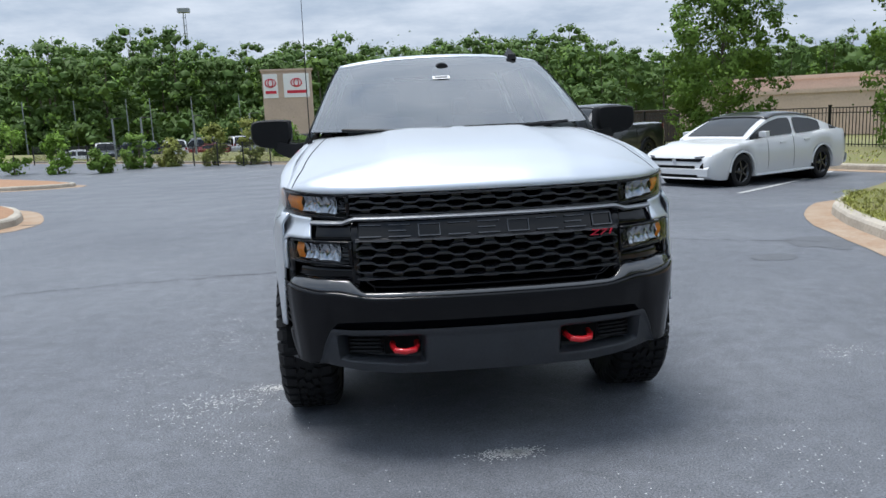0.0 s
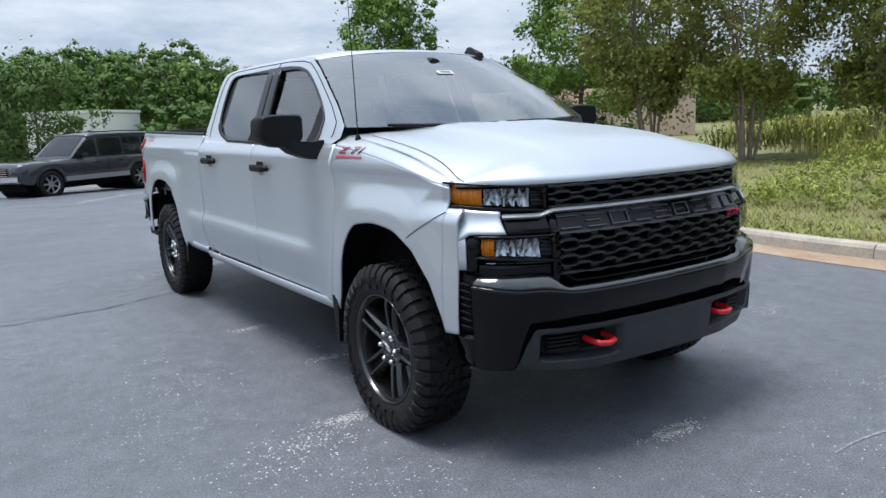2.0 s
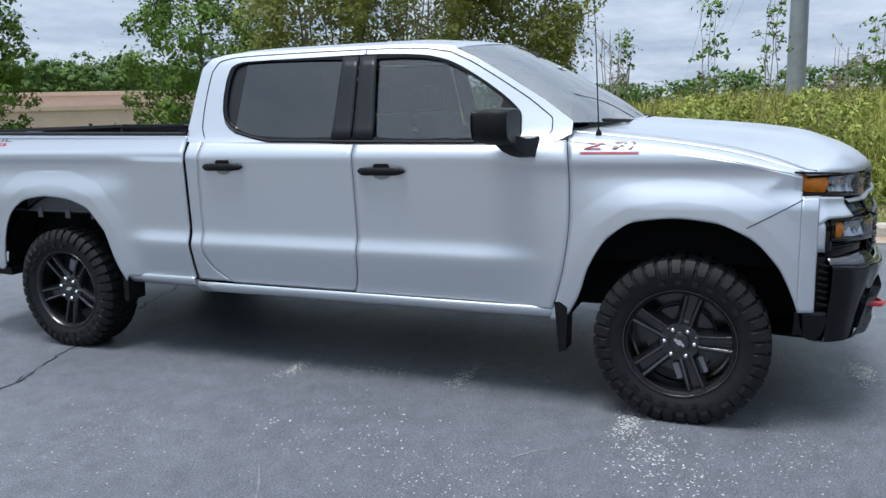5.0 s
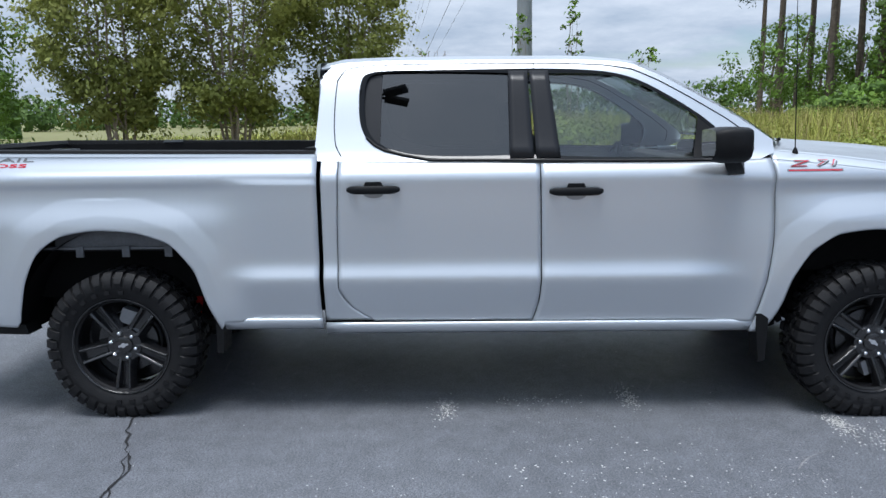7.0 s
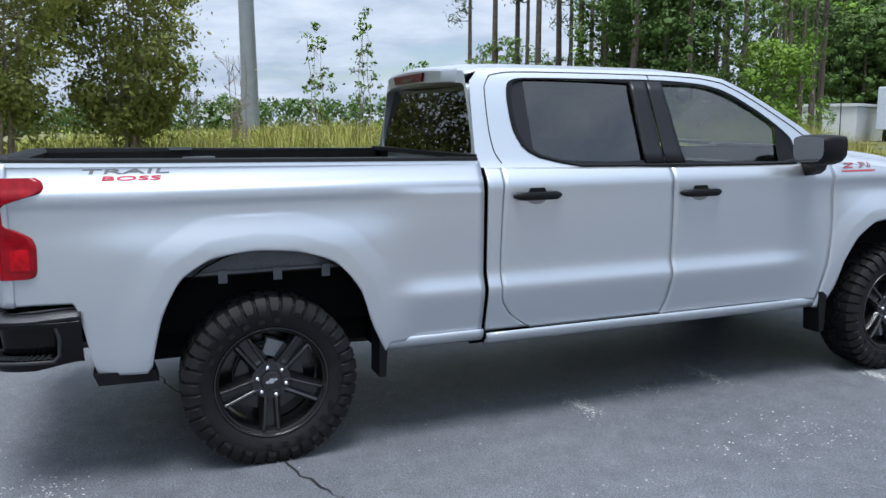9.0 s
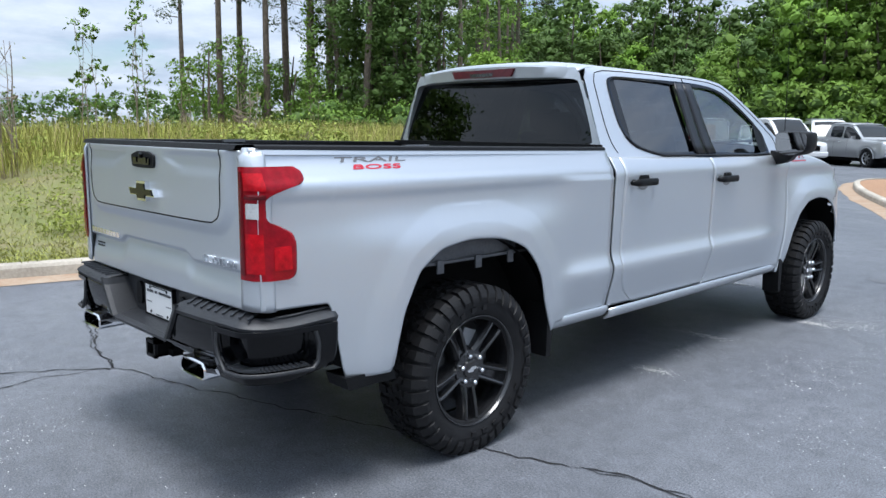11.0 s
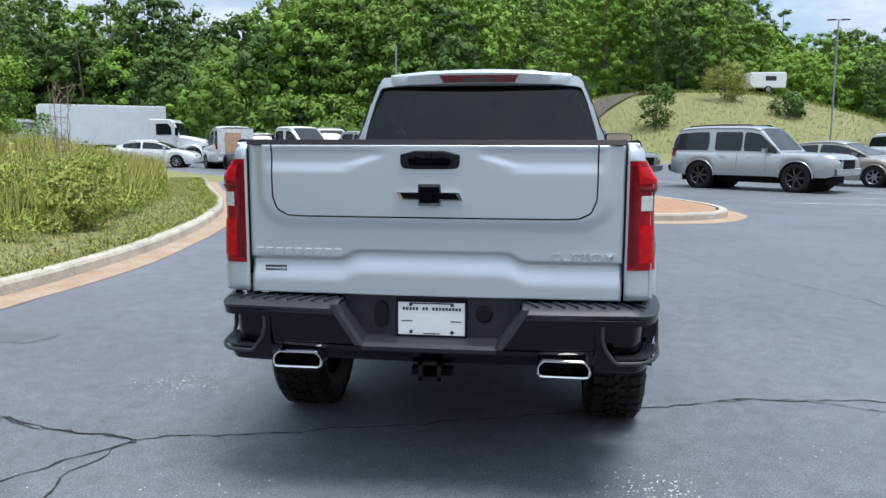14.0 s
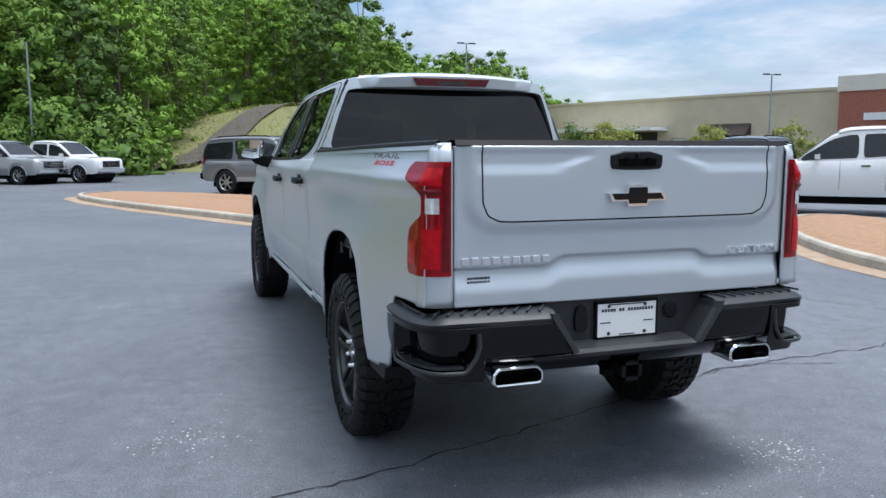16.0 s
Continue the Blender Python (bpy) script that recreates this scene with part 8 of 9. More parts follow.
def car(name, label, category, m, color, L, W, top, roof, wheels, r=0.33, wheel_w=0.21, belt_in=0.93, roof_in=0.74, lower=None, rim="alloy", pillars=(), bumper=None, grille=(0.45, 0.75, 0.55), lamp_z=(0.62, 0.78), tail_z=(0.70, 0.95), group="", roof_color=None, chrome_bumper=False, zb=0.24, spokes=7, rails=()):
    """A parked vehicle, nose towards +x, from its upper body line top (x, z) and its roof line roof (x, z)."""
    th = thing(name, label, category, m, group)
    tz = curve_of(top)
    N = 72
    xs_ = [-L / 2 + L * k / N for k in range(N + 1)]
    rings = []
    for x in xs_:
        z1 = tz(x)
        e = min(1, (L / 2 - abs(x)) / 0.38)
        w = W / 2 * (0.80 + 0.20 * math.sqrt(max(0, 1 - (1 - e) ** 2)))
        z0 = zb + 0.10 * (1 - e) ** 2
        lo = z0
        for wx in wheels:
            d = abs(x - wx)
            if d < r * 1.16:
                lo = max(lo, r + math.sqrt((r * 1.16) ** 2 - d * d) * 0.98)
        lo = min(lo, z1 - 0.12)
        h = z1 - lo
        half = [(w * 0.95, lo), (w * 0.985, lo + h * 0.18), (w, lo + h * 0.45), (w * 0.985, lo + h * 0.72), (w * 0.955, lo + h * 0.90), (w * belt_in, z1 - 0.02), (w * 0.72, z1 + 0.012), (w * 0.3, z1 + 0.028)]
        rings.append([(x, y, z) for y, z in half] + [(x, -y, z) for y, z in half[::-1]])
    part("body", loft(rings), color, th, angle=50)
    part("underbody", box(-L / 2 + 0.35, L / 2 - 0.35, -W * 0.34, W * 0.34, 0.24, 0.55), "dark", th, smooth=False)
    for wx in wheels:
        part("wheel_housing", lathe([(-W / 2 * 0.93, 0.01), (-W / 2 * 0.93, r * 1.13), (W / 2 * 0.93, r * 1.13), (W / 2 * 0.93, 0.01)], "y", 24, (wx, 0, r)), "dark", th)
        for s in (-1, 1):
            simple_wheel(th, wx, s * (W / 2 - wheel_w * 0.55), r, wheel_w, rim, spokes=spokes)
            part("arch_trim", tube([(wx + r * 1.17 * math.cos(a), s * W / 2 * 0.985, r + r * 1.15 * math.sin(a)) for a in (math.pi * (k / 16) for k in range(17))], 0.022, 6), color, th)
    # cabin: glass body, painted roof and pillars
    rz = curve_of(roof)
    x0, x1 = roof[0][0], roof[-1][0]
    zmax = max(p[1] for p in roof)
    rings, roofs = [], []
    for k in range(49):
        x = x0 + (x1 - x0) * k / 48
        zr, z1 = rz(x), tz(x) - 0.03
        f = max(0.0, min(1.0, (zr - z1) / (zmax - z1)))
        wb, wr = W / 2 * belt_in * 0.985, W / 2 * (belt_in + (roof_in - belt_in) * f)
        sec = [(wb, z1), (wb + (wr - wb) * 0.5, z1 + (zr - z1) * 0.5), (wr, z1 + (zr - z1) * 0.93), (wr * 0.86, zr), (wr * 0.4, zr + 0.025 * f)]
        rings.append([(x, y, z) for y, z in sec] + [(x, -y, z) for y, z in sec[::-1]])
        if zr > zmax - 0.10:
            roofs.append([(x, y * 1.012, z + 0.012) for y, z in sec[2:]] + [(x, -y * 1.012, z + 0.012) for y, z in sec[2:][::-1]])
    part("cabin", loft(rings), color, th, angle=50)
    if len(roofs) > 1:
        solid(part("roof_panel", loft(roofs, caps=False, closed=False), roof_color or color, th, angle=60), 0.02, 1.0)

    def cab_at(x, f, s):
        zr, z1 = rz(x), tz(x) - 0.03
        ff = max(0.0, min(1.0, (zr - z1) / (zmax - z1)))
        wb, wr = W / 2 * belt_in * 0.985, W / 2 * (belt_in + (roof_in - belt_in) * ff)
        return (x, s * (wb + (wr - wb) * f + 0.006), z1 + (zr - z1) * f * 0.97)
    # front and rear screens on the slopes of the cabin
    for xa, xc, nm in ((x1, next(p[0] for p in roof[::-1] if p[1] > zmax - 0.10), "windscreen"), (x0, next(p[0] for p in roof if p[1] > zmax - 0.10), "rear_window")):
        def scr(u, v, xa=xa, xc=xc):
            x = xa + (xc - xa) * (0.10 + 0.84 * v)
            zr, z1 = rz(x), tz(x) - 0.03
            f = max(0.0, min(1.0, (zr - z1) / (zmax - z1)))
            wr = W / 2 * (belt_in + (roof_in - belt_in) * f)
            y = (2 * u - 1) * wr * 0.84
            return (x + math.copysign(0.008, xa), y, zr + 0.010 + 0.025 * f * min(1, (1 - abs(2 * u - 1)) / 0.5))
        part(nm, grid(scr, 12, 10, flip=xa > 0), "car_glass", th)
    for s in (-1, 1):
        # side windows between the pillars
        edges = [x0 + 0.10] + [e for xb, xt, wd in sorted(pillars) for e in (xb - wd, xb + wd)] + [x1 - 0.10]
        for xa, xc in zip(edges[::2], edges[1::2]):
            if xc - xa < 0.15:
                continue
            def win(u, v, xa=xa, xc=xc, s=s):
                e = 1 - max(0.0, abs(2 * v - 1) - 0.7) * 0.25
                x = (xa + xc) / 2 + (xc - xa) / 2 * (2 * u - 1) * e
                return tuple(Vector(cab_at(x, 0.10 + 0.74 * v, s)) + Vector((0, s * 0.006, 0)))
            part("side_window", grid(win, 16, 8, flip=s > 0), "car_glass", th)
        mx = x1 - 0.42
        part("wing_mirror", loft([[(mx + a, s * (W / 2 * 0.95 + b), tz(mx) + c) for a, c in ((-0.06, 0.02), (0.05, 0.02), (0.06, 0.12), (-0.05, 0.14))] for b in (0.0, 0.17)]), color if color != "white_paint" else "white_paint", th)
        hw = W / 2
        part("headlight", loft([[(L / 2 - 0.42, s * hw * 0.945, z) for z in (lamp_z[0] + 0.03, lamp_z[1])], [(L / 2 - 0.2, s * hw * 0.93, z) for z in (lamp_z[0], lamp_z[1])], [(L / 2 - 0.075, s * hw * 0.80, z) for z in lamp_z], [(L / 2 + 0.004, s * hw * 0.55, z) for z in (lamp_z[0], lamp_z[1] - 0.02)]], closed=False, caps=False), "reflector", th, "clear headlight")
        part("tail_light", loft([[(-L / 2 + 0.22, s * hw * 0.965, z) for z in tail_z], [(-L / 2 + 0.08, s * hw * 0.90, z) for z in tail_z], [(-L / 2 - 0.008, s * hw * 0.70, z) for z in tail_z]], closed=False, caps=False), "red_lens", th, "red tail light")
        for dx in (0.12, -0.75):
            part("door_handle", box(dx - 0.09, dx + 0.09, s * W / 2 * 0.975 - 0.01, s * W / 2 * 0.975 + 0.018, tz(dx) - 0.16, tz(dx) - 0.125), color if not chrome_bumper else "chrome", th, smooth=False)
        for dx in (0.62, -0.28, -1.1):
            if abs(dx) < L / 2 - 1 and min(abs(dx - q) for q in wheels) > r * 1.2:
                z0, h = zb, tz(dx) - zb
                seam = [(dx, s * (W / 2 * f + 0.001), z0 + h * q) for f, q in ((0.985, 0.18), (1.0, 0.45), (0.985, 0.72), (0.955, 0.90), (belt_in, 0.97))]
                part("door_seam", tube(seam, 0.004, 5), "dark", th)
        if lower:
            part("lower_trim", box(wheels[0] + r * 1.2, wheels[1] - r * 1.2, s * W / 2 * 0.985 - 0.01, s * W / 2 * 0.985 + 0.012, zb + 0.02, zb + 0.16), lower, th, smooth=False)
    if rails:
        for s in (-1, 1):
            part("roof_rail", tube([(x, s * W / 2 * roof_in * 0.80, rz(x) + 0.07 - 0.06 * (x in (rails[0], rails[1]))) for x in (rails[0], rails[0] + 0.12, (rails[0] + rails[1]) / 2, rails[1] - 0.12, rails[1])], 0.018, 6), "dark", th)
    g0, g1, gw = grille
    part("grille", box(L / 2 - 0.09, L / 2 + 0.012, -W / 2 * gw, W / 2 * gw, g0, g1), "dark", th, smooth=False)
    part("grille_bars", join(*[box(L / 2 - 0.02, L / 2 + 0.02, -W / 2 * gw, W / 2 * gw, z - 0.008, z + 0.008) for z in (g0 + (g1 - g0) * t for t in (0.15, 0.4, 0.65, 0.9))]), "chrome" if chrome_bumper else "black_plastic", th, smooth=False)
    for end in (1, -1):
        part("bumper", loft([[(end * (L / 2 - 0.05 + px), y, z) for z, px in ((zb + 0.05, 0.0), (zb + 0.10, 0.07), (zb + 0.24, 0.08), (zb + 0.28, 0.02))] for y, in ((-W / 2 * 0.90,), (-W / 2 * 0.75,), (0,), (W / 2 * 0.75,), (W / 2 * 0.90,))], closed=False, caps=False), bumper or color, th)
    return th


def ground_pose(x, y, heading, z=None):
    return pose(x, y, lot_z(x, y) if z is None else z, 0, 0, heading)


SEDAN = dict(L=4.88, W=1.84, top=[(-2.44, 0.90), (-2.25, 1.05), (-1.5, 1.07), (-0.8, 1.01), (0.4, 0.98), (1.1, 0.97), (1.7, 0.90), (2.2, 0.78), (2.38, 0.70), (2.44, 0.55)], roof=[(-2.02, 1.05), (-1.5, 1.23), (-1.05, 1.37), (-0.5, 1.435), (0.0, 1.44), (0.35, 1.38), (0.75, 1.24), (1.28, 0.97)], wheels=(-1.36, 1.46), r=0.34, pillars=((-0.36, -0.38, 0.045), (-1.50, -1.18, 0.17)), grille=(0.28, 0.46, 0.5), lamp_z=(0.60, 0.70), tail_z=(0.76, 0.92), zb=0.20)
SUV = dict(L=5.18, W=1.96, top=[(-2.59, 1.04), (-2.5, 1.14), (0.8, 1.12), (1.25, 1.13), (1.9, 1.11), (2.3, 1.08), (2.5, 1.02), (2.59, 0.86)], roof=[(-2.55, 1.13), (-2.44, 1.55), (-2.28, 1.82), (-1.3, 1.89), (-0.1, 1.88), (0.32, 1.81), (0.62, 1.54), (1.02, 1.13)], wheels=(-1.50, 1.50), r=0.41, wheel_w=0.27, roof_in=0.80, pillars=((-0.14, -0.14, 0.030), (-1.14, -1.2, 0.10)), zb=0.44, grille=(0.68, 0.94, 0.42), lamp_z=(0.76, 0.97), tail_z=(0.85, 1.25), rails=(-2.1, 0.1))
PICKUP = dict(L=5.85, W=2.02, top=[(-2.92, 1.28), (-2.8, 1.30), (-0.9, 1.30), (0.6, 1.22), (1.2, 1.22), (1.9, 1.19), (2.6, 1.15), (2.82, 1.10), (2.92, 0.98)], roof=[(-0.98, 1.28), (-0.85, 1.70), (-0.72, 1.88), (-0.2, 1.92), (0.4, 1.90), (0.75, 1.80), (1.1, 1.55), (1.5, 1.22)], wheels=(-1.80, 1.90), r=0.40, wheel_w=0.27, roof_in=0.78, pillars=((0.22, 0.22, 0.05), (-0.70, -0.75, 0.07)), zb=0.42, grille=(0.72, 1.02, 0.58), lamp_z=(0.80, 1.05), tail_z=(0.92, 1.26))
VAN = dict(L=5.7, W=2.0, top=[(-2.85, 1.10), (-2.7, 1.18), (1.2, 1.18), (1.8, 1.17), (2.5, 1.10), (2.75, 1.05), (2.85, 0.94)], roof=[(-2.84, 1.18), (-2.8, 1.7), (-2.7, 2.08), (-2.0, 2.13), (0.6, 2.13), (1.0, 2.02), (1.4, 1.66), (1.85, 1.15)], wheels=(-1.7, 1.75), r=0.37, wheel_w=0.24, roof_in=0.84, pillars=((0.35, 0.35, 0.06),), zb=0.36, grille=(0.68, 0.92, 0.5), lamp_z=(0.72, 0.92), tail_z=(0.9, 1.3))


def at_wheels(rear, front, spec, flank):
    """flank: +1 when the seen wheels are on its left, -1 on its right."""
    h = math.atan2(front[1] - rear[1], front[0] - rear[0])
    mid = Vector(((rear[0] + front[0]) / 2, (rear[1] + front[1]) / 2))
    f, l = Vector((math.cos(h), math.sin(h))), Vector((-math.sin(h), math.cos(h)))
    c = mid - f * (spec["wheels"][0] + spec["wheels"][1]) / 2 - l * flank * (spec["W"] / 2 - 0.12)
    return ground_pose(c.x, c.y, math.degrees(h))


camry = car("sedan", "white sedan with black roof and black wheels parked by the fence", "car", at_wheels((9.35, 10.25), (7.0, 9.0), SEDAN, 1), "white_paint", roof_color="black_paint", rim="rim_black", spokes=5, **SEDAN)
part("lower_intake", prism([(-0.60, 0.27), (0.60, 0.27), (0.50, 0.50), (-0.50, 0.50)], "x", 2.30, 2.462), "dark", camry, smooth=False)
part("intake_lip", join(tube([(2.455, -0.74, 0.25), (2.468, -0.58, 0.25), (2.47, 0, 0.245), (2.468, 0.58, 0.25), (2.455, 0.74, 0.25)], 0.016, 6)), "white_paint", camry)
part("slim_grille", prism([(-0.62, 0.585), (0.62, 0.585), (0.66, 0.64), (-0.66, 0.64)], "x", 2.30, 2.452), "dark", camry, smooth=False)
part("nose_emblem", lathe([(2.44, 0.05), (2.458, 0.05), (2.46, 0.0)], "x", 16, (0, 0, 0.60)), "chrome", camry)
for s_ in (-1, 1):
    part("side_scoop", prism([(s_ * 0.60, 0.30), (s_ * 0.73, 0.33), (s_ * 0.70, 0.56), (s_ * 0.64, 0.50)], "x", 2.28, 2.452), "dark", camry, smooth=False)
    part("side_sill", tube([(-1.0, s_ * 0.905, 0.235), (1.05, s_ * 0.905, 0.235)], 0.03, 6), "white_paint", camry)
OLD = dict(SUV, L=5.57, W=1.95, top=[(-2.78, 1.08), (-2.7, 1.12), (0.9, 1.12), (1.3, 1.11), (2.5, 1.06), (2.72, 1.02), (2.78, 0.9)], roof=[(-2.74, 1.12), (-2.66, 1.60), (-2.5, 1.78), (-1.4, 1.83), (-0.2, 1.83), (0.25, 1.78), (0.62, 1.50), (1.02, 1.12)], wheels=(-1.55, 1.79), pillars=((0.02, 0.02, 0.045), (-0.95, -0.95, 0.045), (-1.75, -1.75, 0.045)), lower="silver_car_paint")
car("old_wagon", "dark grey old station wagon with silver lower trim", "car", at_wheels((3.2, 22.2), (0.3, 20.6), OLD, 1), "charcoal_paint", bumper="chrome", chrome_bumper=True, **OLD)
car("black_pickup", "black pickup truck parked beyond the sedan", "pickup truck", ground_pose(*outward(5.6, 15.2, -0.12), -142), "black_paint", rim="rim_black", **dict(PICKUP))
car("grey_suv", "dark grey family off-roader with silver wheels", "car", at_wheels((0.1, -21.3), (-2.25, -19.2), SUV, -1), "grey_paint", lower="silver_car_paint", **SUV)
car("silver_suv", "silver lifted off-roader with dark wheels and snorkel", "car", at_wheels((-5.2, -19.2), (-7.6, -17.2), SUV, -1), "silver_car_paint", rim="rim_black", **dict(SUV, r=0.42))
car("beige_sedan", "beige older sedan parked in a bay", "car", at_wheels((-8.6, -22.3), (-11.0, -20.1), SEDAN, -1), "beige_paint", **SEDAN)
car("white_pickup", "white pickup truck with chrome bumper beside the straw bed", "pickup truck", at_wheels((-13.9, -5.9), (-11.3, -8.5), PICKUP, 1), "white_paint", bumper="chrome", chrome_bumper=True, **PICKUP)
car("dark_suv", "dark blue off-roader behind the white pickup", "car", ground_pose(-17.2, -16.5, 30), "navy_paint", **SUV)
car("white_work_pickup", "silver white heavy pickup near the woods", "pickup truck", ground_pose(6.9, -35.2, 146), "white_paint", bumper="chrome", chrome_bumper=True, **PICKUP)
car("silver_pickup", "silver pickup near the woods", "pickup truck", ground_pose(9.2, -34.2, 146), "silver_car_paint", bumper="chrome", chrome_bumper=True, **PICKUP)
van = car("white_van", "white work van with a roof rack", "van", ground_pose(12.9, -40.5, 118), "white_paint", **VAN)
for s in (-1, 1):
    part("van_side", grid(lambda u, v, s=s: (-2.70 + 3.0 * u, s * (0.94 - 0.09 * v), 1.16 + 0.85 * v), 2, 4, flip=s > 0), "white_paint", van)
part("roof_rack", join(*[box(x, x + 0.05, -0.75, 0.75, 2.20, 2.25) for x in (-2.4, -1.3, -0.2)], box(-2.4, 0.3, -0.75, -0.70, 2.2, 2.28), box(-2.4, 0.3, 0.70, 0.75, 2.2, 2.28)), "steel", van, smooth=False)
# cutaway cab on a bare chassis
CUT = dict(VAN, L=2.9, top=[(-1.45, 1.16), (-1.2, 1.18), (0.0, 1.18), (0.5, 1.15), (1.1, 1.08), (1.36, 1.03), (1.45, 0.92)], roof=[(-1.44, 1.2), (-1.42, 1.8), (-1.35, 2.08), (-0.9, 2.13), (-0.6, 2.12), (-0.25, 1.95), (0.1, 1.6), (0.5, 1.13)], wheels=(0.55, 0.56), pillars=((-0.8, -0.8, 0.1),))
cut = car("cutaway_van", "white cab and bare chassis van with plastic sheeted back", "van", ground_pose(16.2, -33.0, -50), "white_paint", **CUT)
car("white_cab_van", "white cutaway van cab facing the lot", "van", ground_pose(11.6, -32.4, 144), "white_paint", **dict(CUT, L=3.4, top=[(-1.7, 1.16), (-1.2, 1.18), (0.2, 1.18), (0.7, 1.15), (1.36, 1.08), (1.61, 1.03), (1.70, 0.92)], roof=[(-1.69, 1.2), (-1.67, 1.8), (-1.6, 2.08), (-1.1, 2.13), (-0.5, 2.12), (-0.15, 1.95), (0.25, 1.6), (0.7, 1.13)], wheels=(0.75, 0.76)))
car("white_suv", "white compact off-roader near the woods", "car", ground_pose(17.6, -42.0, 118), "white_paint", **SUV)
car("white_sedan", "white sedan parked behind the weeds", "car", at_wheels((21.95, -32.8), (19.2, -33.4), SEDAN, -1), "white_paint", **SEDAN)
part("back_sheet", box(-1.52, -1.45, -0.92, 0.92, 0.75, 2.05), "plastic_sheet", cut, smooth=False)
part("back_panel", box(-1.56, -1.50, -0.25, 0.55, 0.85, 1.85), "tan_panel", cut, smooth=False)
part("chassis_rail", join(box(-4.6, -1.2, -0.45, -0.35, 0.55, 0.75), box(-4.6, -1.2, 0.35, 0.45, 0.55, 0.75), box(-4.65, -4.5, -0.9, 0.9, 0.5, 0.7)), "dark", cut, smooth=False)
for s in (-1, 1):
    simple_wheel(cut, -3.1, s * 0.85, 0.39, 0.42, "dark")
# row of parked cars to the south-west
for k, (x, y, h, col, spec, lab) in enumerate(((-20.6, -39.5, 118, "white_paint", SUV, "white off-roader in a parked row"), (-22.6, -42.5, 118, "silver_car_paint", SUV, "silver off-roader in a parked row"), (-24.9, -45.0, 118, "navy_paint", SUV, "dark blue off-roader in a parked row"), (-28.2, -48.6, 118, "black_paint", SUV, "black off-roader in a parked row"))):
    car("parked_car", lab, "car", ground_pose(x, y, h), col, group="cars in the south-west row", **spec)
# rows of cars on the far lot to the north
cols = ["white_paint", "silver_car_paint", "navy_paint", "black_paint", "white_paint", "grey_paint", "red_car_paint"]
for k in range(15):
    az = -19.5 + 1.45 * k
    x, y = polar(az, 72 + 4 * (k % 2), (-0.4, -6.3))
    col = cols[k % 7]
    car("far_car", {"white_paint": "white", "silver_car_paint": "silver", "navy_paint": "dark blue", "black_paint": "black", "grey_paint": "grey", "red_car_paint": "red"}[col] + " car on the far sales lot", "car", pose(x, y, -1.55, 0, 0, 90 * (k % 3) + 20), col, group="cars on the far lot", **(SUV if k % 3 else SEDAN))
# medium truck and box trailer by the woods
semi = thing("semi_tractor", "white tractor unit with a long sloping hood by the woods", "truck", ground_pose(23.4, -42.0, 190))
bevel(part("cab", loft([[(x, y, z) for x, z in ((-1.5, 0.95), (0.35, 0.95), (0.45, 1.75), (0.12, 2.62), (-0.1, 2.78), (-1.45, 2.80))] for y in (-1.02, 1.02)]), "white_paint", semi, smooth=False), 0.06, 3)
bevel(part("hood", loft([[(x, sg * (0.86 - 0.10 * f), 0.95), (x, sg * (0.86 - 0.10 * f), zt - 0.12), (x, sg * (0.70 - 0.10 * f), zt), (x, -sg * (0.70 - 0.10 * f), zt), (x, -sg * (0.86 - 0.10 * f), zt - 0.12), (x, -sg * (0.86 - 0.10 * f), 0.95)] for sg in (1,) for x, zt, f in ((0.36, 1.78, 0), (1.1, 1.68, 0.3), (1.75, 1.52, 0.8), (1.98, 1.38, 1.2))]), "white_paint", semi, angle=50), 0.03)
part("windscreen", loft([[(0.47, y, 1.82), (0.16, y * 0.96, 2.56)] for y in (-0.92, -0.3, 0.3, 0.92)], caps=False, closed=False), "car_glass", semi)
part("grille", box(1.95, 2.03, -0.42, 0.42, 0.75, 1.32), "chrome", semi, smooth=False)
part("grille_slots", join(*[box(2.03, 2.04, -0.38, 0.38, 0.80 + 0.07 * k, 0.835 + 0.07 * k) for k in range(7)]), "dark", semi, smooth=False)
bevel(part("bumper", box(1.9, 2.14, -1.1, 1.1, 0.38, 0.68), "white_paint", semi, smooth=False), 0.04)
part("chassis_rail", join(box(-4.2, 1.9, -0.46, -0.36, 0.62, 0.86), box(-4.2, 1.9, 0.36, 0.46, 0.62, 0.86), box(-3.6, -2.3, -0.5, 0.5, 0.86, 1.02)), "dark", semi, smooth=False)
for s_ in (-1, 1):
    part("side_window", prism([(-1.0, 1.80), (-0.05, 1.80), (-0.05, 2.25), (-0.25, 2.50), (-1.0, 2.50)], "y", s_ * 1.03 - 0.008, s_ * 1.03 + 0.008), "car_glass", semi, smooth=False)
    part("fender", loft([[(1.25 + r_ * math.cos(a), y, 0.52 + r_ * math.sin(a)) for a in (math.pi * k / 14 for k in range(15))] for y, r_ in ((s_ * 0.78, 0.66), (s_ * 1.06, 0.64), (s_ * 1.10, 0.60))], caps=False, closed=False), "white_paint", semi)
    part("headlight", box(1.86, 2.0, s_ * 0.86 - 0.14, s_ * 0.86 + 0.14, 0.86, 1.10), "reflector", semi, smooth=False)
    part("fuel_tank", lathe([(-1.5, 0.0), (-1.5, 0.30), (0.2, 0.30), (0.2, 0.0)], "x", 20, (0, s_ * 0.86, 0.66)), "alloy", semi)
    part("wing_mirror", box(0.28, 0.42, s_ * 1.25 - 0.10, s_ * 1.25 + 0.10, 1.75, 2.25), "dark", semi, smooth=False)
    for wx in (1.25, -2.4, -3.6):
        simple_wheel(semi, wx, s_ * 0.95, 0.50, 0.30 if wx > 0 else 0.50, "alloy")
